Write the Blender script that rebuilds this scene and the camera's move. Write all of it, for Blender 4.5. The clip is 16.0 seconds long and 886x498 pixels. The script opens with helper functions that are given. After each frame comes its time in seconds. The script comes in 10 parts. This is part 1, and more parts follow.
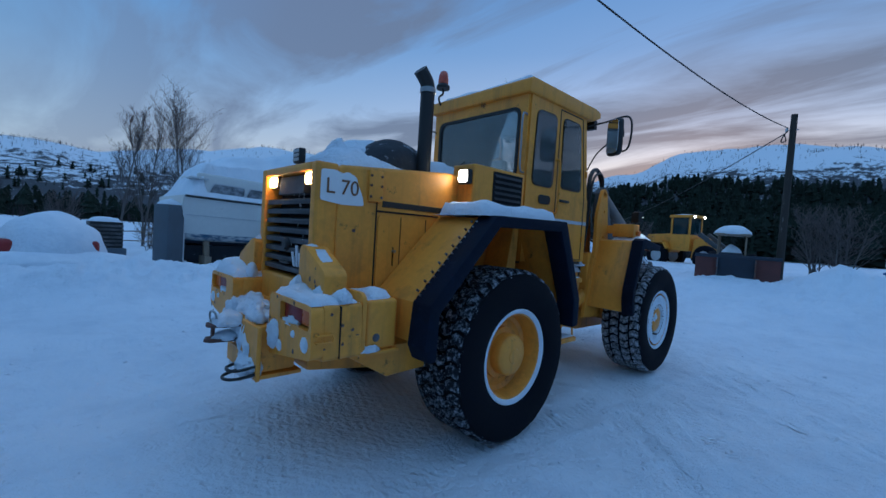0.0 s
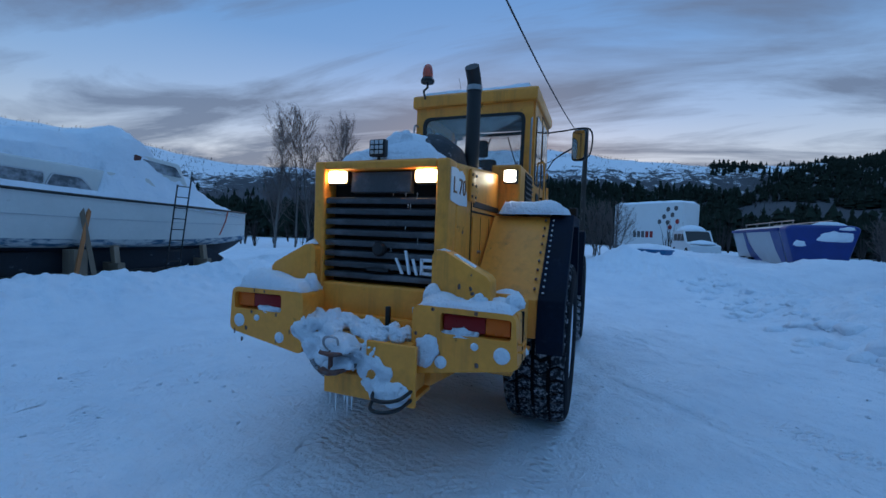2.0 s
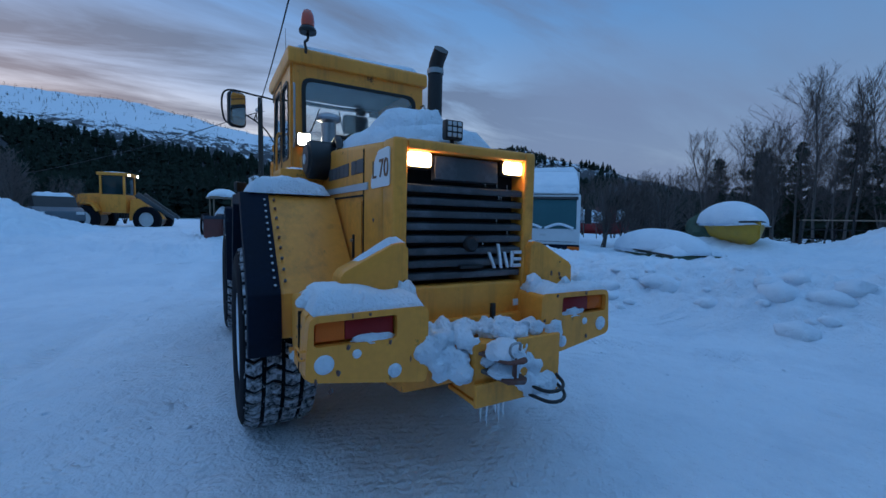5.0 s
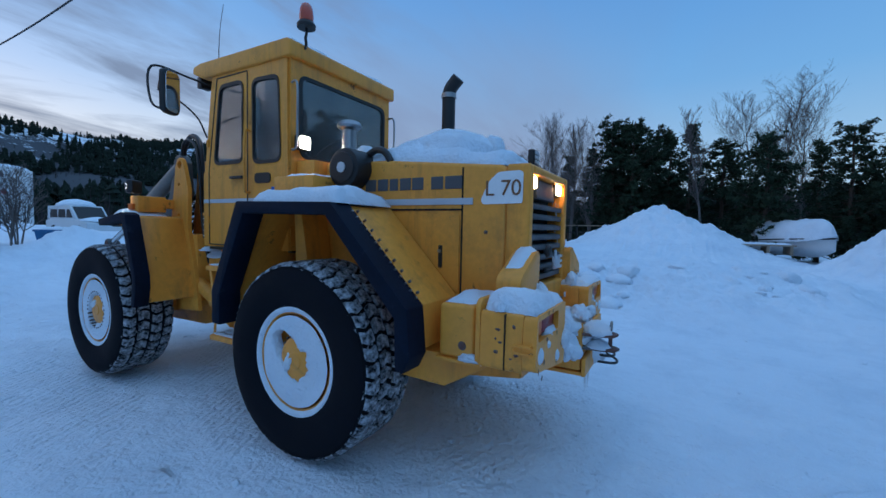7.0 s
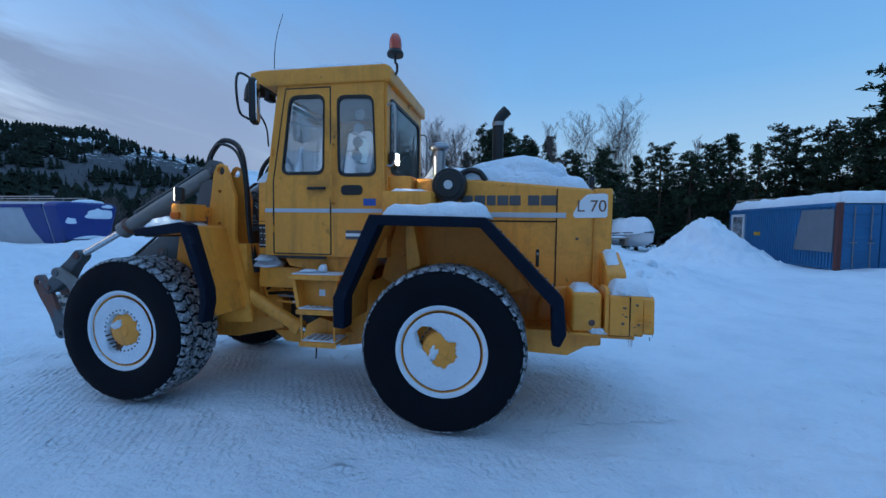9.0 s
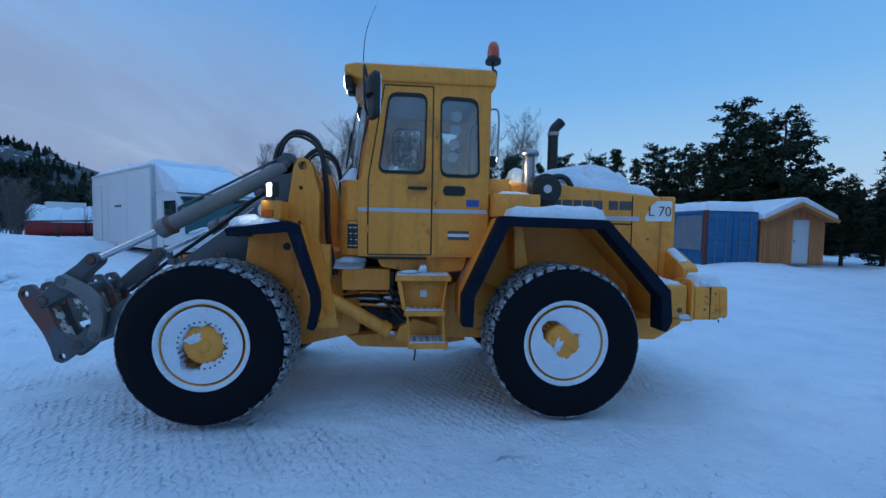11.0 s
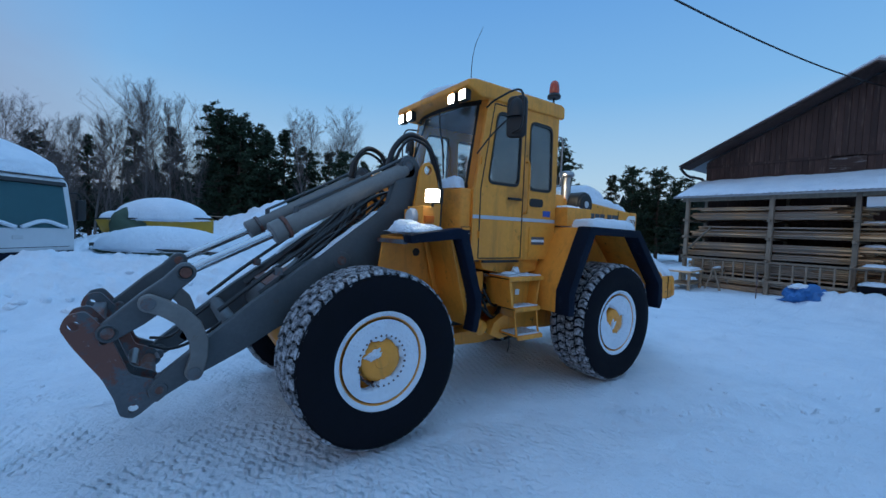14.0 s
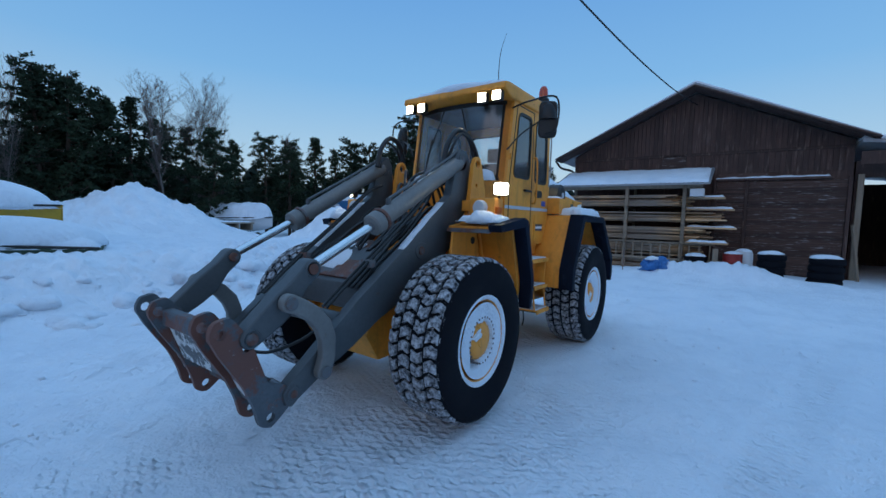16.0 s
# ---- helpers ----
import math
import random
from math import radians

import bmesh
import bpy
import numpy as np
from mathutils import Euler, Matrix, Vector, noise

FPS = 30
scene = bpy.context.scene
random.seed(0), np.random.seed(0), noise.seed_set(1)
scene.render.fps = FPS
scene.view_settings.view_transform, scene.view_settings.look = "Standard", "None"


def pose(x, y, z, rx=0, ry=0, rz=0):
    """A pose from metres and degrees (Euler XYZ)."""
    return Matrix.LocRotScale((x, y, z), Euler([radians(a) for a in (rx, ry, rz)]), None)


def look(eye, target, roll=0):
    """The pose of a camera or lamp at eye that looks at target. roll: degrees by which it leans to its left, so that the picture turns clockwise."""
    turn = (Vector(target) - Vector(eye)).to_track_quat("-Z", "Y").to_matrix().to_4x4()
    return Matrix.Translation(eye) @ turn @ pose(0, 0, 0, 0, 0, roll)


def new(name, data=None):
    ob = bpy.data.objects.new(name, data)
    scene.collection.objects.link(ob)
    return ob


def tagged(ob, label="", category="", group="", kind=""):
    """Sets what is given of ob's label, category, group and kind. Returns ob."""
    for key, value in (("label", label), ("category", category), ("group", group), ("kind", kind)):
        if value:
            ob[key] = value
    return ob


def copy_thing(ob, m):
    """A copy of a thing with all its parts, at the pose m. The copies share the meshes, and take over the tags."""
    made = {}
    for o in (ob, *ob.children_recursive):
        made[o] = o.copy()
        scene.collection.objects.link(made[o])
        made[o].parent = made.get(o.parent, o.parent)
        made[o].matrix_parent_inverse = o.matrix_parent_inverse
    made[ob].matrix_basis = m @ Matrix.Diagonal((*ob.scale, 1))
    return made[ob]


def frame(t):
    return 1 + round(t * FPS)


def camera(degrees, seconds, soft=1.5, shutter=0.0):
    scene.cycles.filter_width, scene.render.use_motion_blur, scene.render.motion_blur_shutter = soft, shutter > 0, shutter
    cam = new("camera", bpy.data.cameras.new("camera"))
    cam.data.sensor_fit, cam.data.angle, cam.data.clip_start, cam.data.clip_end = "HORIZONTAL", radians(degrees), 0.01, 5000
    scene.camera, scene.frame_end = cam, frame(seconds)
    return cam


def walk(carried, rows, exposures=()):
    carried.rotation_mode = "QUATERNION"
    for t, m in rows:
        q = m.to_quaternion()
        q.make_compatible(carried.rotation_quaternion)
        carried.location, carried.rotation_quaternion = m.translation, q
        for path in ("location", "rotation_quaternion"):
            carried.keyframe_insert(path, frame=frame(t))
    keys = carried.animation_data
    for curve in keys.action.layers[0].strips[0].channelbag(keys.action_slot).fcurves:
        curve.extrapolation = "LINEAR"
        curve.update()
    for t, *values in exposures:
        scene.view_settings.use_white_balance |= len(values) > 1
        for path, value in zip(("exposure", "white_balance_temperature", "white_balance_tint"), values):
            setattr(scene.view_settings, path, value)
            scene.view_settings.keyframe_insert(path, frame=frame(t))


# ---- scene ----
cam = camera(94.2, 16.0)
PATH = [
    (0, (-4.121, -3.032, 1.609), (-2.751, -1.577, 1.54), 3.6),
    (0.5, (-4.473, -2.654, 1.607), (-2.958, -1.354, 1.484), 3.3),
    (1, (-4.722, -2.239, 1.579), (-3.036, -1.169, 1.469), 2.9),
    (1.5, (-5.017, -1.779, 1.587), (-3.223, -0.9, 1.495), 3.4),
    (2, (-5.224, -1.343, 1.578), (-3.353, -0.64, 1.509), 2.1),
    (2.5, (-5.325, -0.889, 1.601), (-3.376, -0.443, 1.56), 2.9),
    (3, (-5.39, -0.44, 1.598), (-3.398, -0.267, 1.529), 1.5),
    (3.5, (-5.332, 0.023, 1.592), (-3.34, -0.134, 1.527), 2.5),
    (4, (-5.315, 0.505, 1.599), (-3.365, 0.082, 1.47), 3.3),
    (4.5, (-5.162, 0.929, 1.612), (-3.312, 0.175, 1.515), 1.1),
    (4.7, (-5.073, 1.091, 1.614), (-3.264, 0.245, 1.5), 1.1),
    (6.8, (-3.856, 2.837, 1.62), (-2.805, 1.141, 1.487), 1.2),
    (7, (-3.726, 3.018, 1.622), (-2.731, 1.287, 1.52), 1.2),
    (7.5, (-3.376, 3.445, 1.661), (-2.508, 1.647, 1.546), 1.6),
    (8, (-2.936, 3.751, 1.675), (-2.203, 1.892, 1.58), 0.5),
    (8.5, (-2.511, 4.093, 1.7), (-1.919, 2.188, 1.549), 0.7),
    (8.7, (-2.342, 4.193, 1.699), (-1.849, 2.259, 1.568), 0.7),
    (10.8, (-0.326, 4.543, 1.673), (-0.456, 2.548, 1.605), 1.1),
    (11, (-0.105, 4.543, 1.672), (-0.287, 2.554, 1.572), 1.1),
    (11.5, (0.464, 4.43, 1.677), (0.211, 2.448, 1.6), 1.9),
    (12, (1.015, 4.36, 1.683), (0.563, 2.414, 1.614), 2.1),
    (12.5, (1.556, 4.233, 1.656), (0.967, 2.322, 1.61), 1.5),
    (13, (2.075, 4.152, 1.688), (1.296, 2.311, 1.62), 2.5),
    (13.5, (2.482, 4.057, 1.674), (1.561, 2.284, 1.591), 2.3),
    (14, (2.882, 3.844, 1.687), (1.739, 2.205, 1.595), 2.3),
    (14.5, (3.298, 3.661, 1.698), (2.001, 2.143, 1.58), 2.2),
    (15, (3.653, 3.389, 1.689), (2.275, 1.943, 1.58), 2.7),
    (15.5, (4.073, 3.121, 1.665), (2.576, 1.805, 1.505), 3.7),
    (16, (4.367, 2.795, 1.671), (2.753, 1.623, 1.529), 1.7),
]
EXPOSURE = [(0, -0.22, 6300, 10), (4.5, -0.29, 6100, 10), (7, 0.14, 6450, 10), (8.5, 0.26, 6500, 10), (11.5, 0.2, 6250, 10), (13, 0.22, 6550, 10), (16, 0.26, 7000, 10)]
walk(cam, [(t, look(e, a, r)) for t, e, a, r in PATH], EXPOSURE)

# ==== light and place ====


# ---- light ----
DAWN = radians(16.0)          # compass angle of the glow, from +x towards +y

world = bpy.data.worlds.new("dusk_sky")
scene.world = world
world.use_nodes = True


def sky_nodes(nt):
    nodes, links = nt.nodes, nt.links
    nodes.clear()

    def node(kind, **values):
        n = nodes.new(kind)
        for key, value in values.items():
            n.inputs[key].default_value = value
        return n

    def math_node(op, a, b=None, clamp=False):
        n = nodes.new("ShaderNodeMath")
        n.operation, n.use_clamp = op, clamp
        for i, v in enumerate((a, b)):
            if v is None:
                continue
            if isinstance(v, (int, float)):
                n.inputs[i].default_value = v
            else:
                links.new(v, n.inputs[i])
        return n.outputs[0]

    def ramp(fac, stops):
        n = nodes.new("ShaderNodeValToRGB")
        e = n.color_ramp.elements
        while len(e) < len(stops):
            e.new(0.5)
        for k, (p, c) in zip(e, stops):
            k.position, k.color = p, (*c, 1)
        links.new(fac, n.inputs[0])
        return n.outputs[0]

    def mix(fac, a, b):
        n = nodes.new("ShaderNodeMix")
        n.data_type = "RGBA"
        for i, v in ((0, fac), (6, a), (7, b)):
            if isinstance(v, (int, float, tuple)):
                n.inputs[i].default_value = v
            else:
                links.new(v, n.inputs[i])
        return n.outputs[2]

    co = nodes.new("ShaderNodeTexCoord").outputs["Generated"]
    sep = nodes.new("ShaderNodeSeparateXYZ")
    links.new(co, sep.inputs[0])
    up = math_node("MAXIMUM", sep.outputs[2], 0.0)
    # towards the glow 1, away from it 0
    toward = math_node("ADD", math_node("MULTIPLY", sep.outputs[0], 0.5 * math.cos(DAWN)),
                       math_node("MULTIPLY", sep.outputs[1], 0.5 * math.sin(DAWN)))
    toward = math_node("ADD", toward, 0.5, True)
    toward = math_node("POWER", toward, 3.4)
    glow = ramp(up, [(0.0, (1.22, 0.86, 0.66)), (0.08, (1.24, 1.00, 0.86)), (0.17, (0.92, 0.95, 1.05)), (0.26, (0.58, 0.74, 1.05)), (0.40, (0.27, 0.50, 0.92)), (0.52, (0.18, 0.42, 0.86)), (0.74, (0.33, 0.70, 1.28)), (1.0, (0.38, 0.80, 1.48))])
    away = ramp(up, [(0.0, (0.42, 0.56, 0.74)), (0.12, (0.34, 0.57, 0.82)), (0.30, (0.16, 0.43, 0.82)), (0.5, (0.10, 0.33, 0.76)), (0.54, (0.12, 0.37, 0.82)), (0.74, (0.33, 0.70, 1.28)), (1.0, (0.38, 0.80, 1.48))])
    clear = mix(toward, away, glow)
    # streaks of cloud, drawn out along the wind, on a flat layer overhead
    flat = math_node("ADD", up, 0.16)
    div = nodes.new("ShaderNodeVectorMath")
    div.operation = "DIVIDE"
    comb = nodes.new("ShaderNodeCombineXYZ")
    for i in range(3):
        links.new(flat, comb.inputs[i])
    links.new(co, div.inputs[0]), links.new(comb.outputs[0], div.inputs[1])
    mp = nodes.new("ShaderNodeMapping")
    mp.inputs["Rotation"].default_value = (0, 0, radians(24))
    mp.inputs["Scale"].default_value = (0.85, 0.26, 1.0)
    links.new(div.outputs[0], mp.inputs[0])
    n1 = node("ShaderNodeTexNoise", Scale=2.3, Detail=7.0, Roughness=0.58, Distortion=0.5)
    links.new(mp.outputs[0], n1.inputs[0])
    cover = math_node("MULTIPLY", ramp(n1.outputs[0], [(0.40, (0, 0, 0)), (0.58, (1, 1, 1))]), math_node("MULTIPLY", toward, 2.4, True), True)
    cover = math_node("MULTIPLY", cover, 0.92)
    dark = mix(toward, (0.20, 0.30, 0.52, 1), (0.155, 0.215, 0.345, 1))
    full = mix(cover, clear, dark)
    # a low lavender bank of cloud to one side of the glow
    dot = nodes.new("ShaderNodeVectorMath")
    dot.operation = "DOT_PRODUCT"
    dot.inputs[1].default_value = Vector((math.cos(radians(-60)), math.sin(radians(-60)), 0.16)).normalized()
    links.new(co, dot.inputs[0])
    near = node("ShaderNodeMapRange")
    near.interpolation_type = "SMOOTHSTEP"
    for i, v in enumerate((0.865, 0.985, 0.0, 1.0)):
        near.inputs[i + 1].default_value = v
    links.new(dot.outputs["Value"], near.inputs[0])
    n2 = node("ShaderNodeTexNoise", Scale=1.6, Detail=6.0, Roughness=0.55, Distortion=0.3)
    links.new(mp.outputs[0], n2.inputs[0])
    low = ramp(up, [(0.0, (1, 1, 1)), (0.26, (1, 1, 1)), (0.46, (0.15, 0.15, 0.15)), (0.6, (0, 0, 0))])
    bank = math_node("MULTIPLY", math_node("MULTIPLY", near.outputs[0], low), ramp(n2.outputs[0], [(0.34, (0.55, 0.55, 0.55)), (0.62, (1, 1, 1))]), True)
    full = mix(bank, full, (0.235, 0.335, 0.56, 1))
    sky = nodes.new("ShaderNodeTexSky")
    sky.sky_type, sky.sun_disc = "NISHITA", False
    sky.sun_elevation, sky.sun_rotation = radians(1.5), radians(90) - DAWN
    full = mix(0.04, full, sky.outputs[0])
    bg = nodes.new("ShaderNodeBackground")
    bg.inputs[1].default_value = 0.85
    links.new(full, bg.inputs[0])
    out = nodes.new("ShaderNodeOutputWorld")
    links.new(bg.outputs[0], out.inputs[0])


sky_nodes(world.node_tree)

sun = new("sun", bpy.data.lights.new("sun", "SUN"))
sun.data.energy, sun.data.angle, sun.data.color = 0.18, radians(40), (1.0, 0.82, 0.70)
sun.matrix_world = look((60 * math.cos(DAWN), 60 * math.sin(DAWN), 16), (0, 0, 0))



# ---- tools ----
V = Vector


def done(bm, smooth=38):
    bmesh.ops.recalc_face_normals(bm, faces=bm.faces)
    lim = radians(smooth)
    for f in bm.faces:
        f.smooth = True
    for e in bm.edges:
        if len(e.link_faces) == 2 and e.calc_face_angle(0) > lim:
            e.smooth = False
    return bm


def mesh_of(name, bm, mat):
    me = bpy.data.meshes.new(name)
    bm.to_mesh(me)
    bm.free()
    for m in (mat if isinstance(mat, (list, tuple)) else [mat]):
        me.materials.append(m)
    return me


def part(name, bm, mat, parent, label="", m=None):
    ob = new(name, mesh_of(name, done(bm, 170 if mat is SNOW else 38), mat))
    ob.parent = parent
    if m is not None:
        ob.matrix_basis = m
    return tagged(ob, label)


def again(ob, parent, m):
    """The same mesh once more, as a part."""
    o = new(ob.name.split(".")[0], ob.data)
    o.parent, o.matrix_basis = parent, m
    return o


def thing(name, label, category, m=None, group="", kind=""):
    ob = new(name)
    ob.empty_display_size = 0.2
    if m is not None:
        ob.matrix_basis = m
    return tagged(ob, label, category, group, kind)


def solo(name, bm, mat, label, category, m=None, group="", kind="", smooth=38):
    ob = new(name, mesh_of(name, done(bm, 170 if mat is SNOW else smooth), mat))
    if m is not None:
        ob.matrix_basis = m
    return tagged(ob, label, category, group, kind)


def bevelled(bm, w, seg=2, verts=None):
    if w > 0:
        edges = [e for e in bm.edges if len(e.link_faces) == 2 and e.calc_face_angle(0) > 0.5]
        bmesh.ops.bevel(bm, geom=edges, offset=w, segments=seg, affect="EDGES", profile=0.6, clamp_overlap=True)
    return bm


def box(x0, x1, y0, y1, z0, z1, bev=0.008, seg=2):
    bm = bmesh.new()
    bmesh.ops.create_cube(bm, size=1)
    for v in bm.verts:
        v.co = ((x0 + x1) / 2 + v.co.x * (x1 - x0), (y0 + y1) / 2 + v.co.y * (y1 - y0), (z0 + z1) / 2 + v.co.z * (z1 - z0))
    return bevelled(bm, bev, seg)


def axes(axis):
    return {"x": (V((0, 1, 0)), V((0, 0, 1)), V((1, 0, 0))), "y": (V((1, 0, 0)), V((0, 0, 1)), V((0, 1, 0))),
            "z": (V((1, 0, 0)), V((0, 1, 0)), V((0, 0, 1)))}[axis]


def prism(poly, axis, a, b, bev=0.008, seg=2):
    """A polygon in the plane across axis, drawn out from a to b."""
    u, v, w = axes(axis)
    bm = bmesh.new()
    lo = [bm.verts.new(u * p[0] + v * p[1] + w * a) for p in poly]
    hi = [bm.verts.new(u * p[0] + v * p[1] + w * b) for p in poly]
    bm.faces.new(lo), bm.faces.new(hi)
    n = len(poly)
    for i in range(n):
        bm.faces.new((lo[i], lo[(i + 1) % n], hi[(i + 1) % n], hi[i]))
    bmesh.ops.recalc_face_normals(bm, faces=bm.faces)
    return bevelled(bm, bev, seg)


def rounded(poly, r, n=4):
    """A polygon with its corners rounded."""
    out = []
    k = len(poly)
    for i in range(k):
        p, a, b = V(poly[i]), V(poly[i - 1]), V(poly[(i + 1) % k])
        da, db = (a - p), (b - p)
        rr = min(r, da.length * 0.48, db.length * 0.48)
        s, e = p + da.normalized() * rr, p + db.normalized() * rr
        for j in range(n + 1):
            t = j / n
            out.append(tuple(s * (1 - t) ** 2 + p * 2 * t * (1 - t) + e * t * t))
    return out


def plate(outer, holes, axis, a, b):
    """A flat plate with holes through it."""
    u, v, w = axes(axis)
    bm = bmesh.new()
    edges, rims = [], []
    for loop in [outer, *holes]:
        vs = [bm.verts.new(u * p[0] + v * p[1] + w * a) for p in loop]
        rims.append(vs)
        edges += [bm.edges.new((vs[i], vs[(i + 1) % len(vs)])) for i in range(len(vs))]
    bmesh.ops.triangle_fill(bm, use_beauty=True, use_dissolve=False, edges=edges)
    faces = list(bm.faces)
    twin = {x: bm.verts.new(x.co + w * (b - a)) for x in list(bm.verts)}
    for f in faces:
        bm.faces.new([twin[x] for x in reversed(f.verts)])
    for vs in rims:
        for i in range(len(vs)):
            p, q = vs[i], vs[(i + 1) % len(vs)]
            bm.faces.new((p, q, twin[q], twin[p]))
    return bm


def ring(outer, inner, axis, a, b):
    return plate(outer, [inner], axis, a, b)


def shrink(poly, d):
    """A convex polygon moved inwards by d."""
    c = sum((V(p) for p in poly), V((0, 0))) / len(poly)
    out = []
    for p in poly:
        q = V(p) - c
        out.append(tuple(c + q * max(0.1, 1 - d / max(q.length, 1e-6))))
    return out


def frame_between(p, q):
    d = (V(q) - V(p))
    return d.length, Matrix.Translation(p) @ d.to_track_quat("Z", "Y").to_matrix().to_4x4()


def rod(p, q, r, r2=None, seg=14, bm=None, bev=0.0):
    bm = bm or bmesh.new()
    n, m = frame_between(p, q)
    m = m @ Matrix.Translation((0, 0, n / 2))
    made = bmesh.ops.create_cone(bm, cap_ends=True, segments=seg, radius1=r, radius2=r if r2 is None else r2, depth=n, matrix=m)
    if bev:
        bevelled(bm, bev, 1)
    return bm


def beam(p, q, w, h, bev=0.006, bm=None):
    """A square bar from p to q."""
    n, m = frame_between(p, q)
    b = box(-w / 2, w / 2, -h / 2, h / 2, 0, n, bev, 1)
    b.transform(m)
    if bm is None:
        return b
    return merge(bm, b)


def merge(bm, other):
    me = bpy.data.meshes.new("tmp")
    other.to_mesh(me)
    other.free()
    bm.from_mesh(me)
    bpy.data.meshes.remove(me)
    return bm


def spline(points, per=6):
    pts = [V(p) for p in points]
    pts = [pts[0] * 2 - pts[1], *pts, pts[-1] * 2 - pts[-2]]
    out = []
    for i in range(1, len(pts) - 2):
        a, b, c, d = pts[i - 1:i + 3]
        for j in range(per):
            t = j / per
            out.append(0.5 * ((2 * b) + (c - a) * t + (2 * a - 5 * b + 4 * c - d) * t * t + (3 * b - a - 3 * c + d) * t ** 3))
    return out + [pts[-2]]


def tube(points, r, seg=8, per=6, bm=None, taper=None, curved=True):
    """A round tube along points; taper: the end's radius."""
    bm = bm or bmesh.new()
    pts = spline(points, per) if curved and len(points) > 2 else [V(p) for p in points]
    prev, side = None, None
    for i, p in enumerate(pts):
        d = (pts[min(i + 1, len(pts) - 1)] - pts[max(i - 1, 0)]).normalized()
        side = d.orthogonal().normalized() if side is None else (side - d * side.dot(d)).normalized()
        up = d.cross(side)
        rr = r if taper is None else r + (taper - r) * i / (len(pts) - 1)
        loop = [bm.verts.new(p + (side * math.cos(6.28319 * k / seg) + up * math.sin(6.28319 * k / seg)) * rr) for k in range(seg)]
        if prev:
            for k in range(seg):
                bm.faces.new((prev[k], prev[(k + 1) % seg], loop[(k + 1) % seg], loop[k]))
        else:
            bm.faces.new(list(reversed(loop)))
        prev = loop
    bm.faces.new(prev)
    return bm


def lathe(profile, axis="y", seg=48, centre=(0, 0, 0), closed=False):
    """Turns (radius, along) pairs round an axis."""
    u, v, w = {"y": (V((1, 0, 0)), V((0, 0, 1)), V((0, 1, 0))), "z": (V((1, 0, 0)), V((0, 1, 0)), V((0, 0, 1))),
               "x": (V((0, 1, 0)), V((0, 0, 1)), V((1, 0, 0)))}[axis]
    c = V(centre)
    bm = bmesh.new()
    loops = []
    for r, h in profile:
        if r < 1e-5:
            loops.append([bm.verts.new(c + w * h)])
        else:
            loops.append([bm.verts.new(c + w * h + (u * math.cos(6.28318531 * k / seg) + v * math.sin(6.28318531 * k / seg)) * r) for k in range(seg)])
    pairs = list(zip(loops, loops[1:])) + ([(loops[-1], loops[0])] if closed else [])
    for a, b in pairs:
        for k in range(seg):
            k2 = (k + 1) % seg
            f = [a[k % len(a)], a[k2 % len(a)], b[k2 % len(b)], b[k % len(b)]]
            f = list(dict.fromkeys(f))
            if len(f) > 2:
                bm.faces.new(f)
    return bm


def lump(cx, cy, cz, sx, sy, sz, rough=0.12, freq=3.0, sub=3, flat=0.15, seed=0):
    """A rounded heap with a flattish underside: sizes are half widths; cz is its underside."""
    bm = bmesh.new()
    bmesh.ops.create_icosphere(bm, subdivisions=sub, radius=1)
    for v in bm.verts:
        p = v.co.copy()
        n = 1 + rough * noise.noise(p * freq * 0.6 + V((seed * 3.1, seed, 0))) + rough * 0.5 * noise.noise(p * freq * 1.7 + V((seed, 0, 5)))
        q = p * n
        z = q.z if q.z > 0 else q.z * flat
        v.co = (cx + q.x * sx, cy + q.y * sy, cz + z * sz)
    return bm


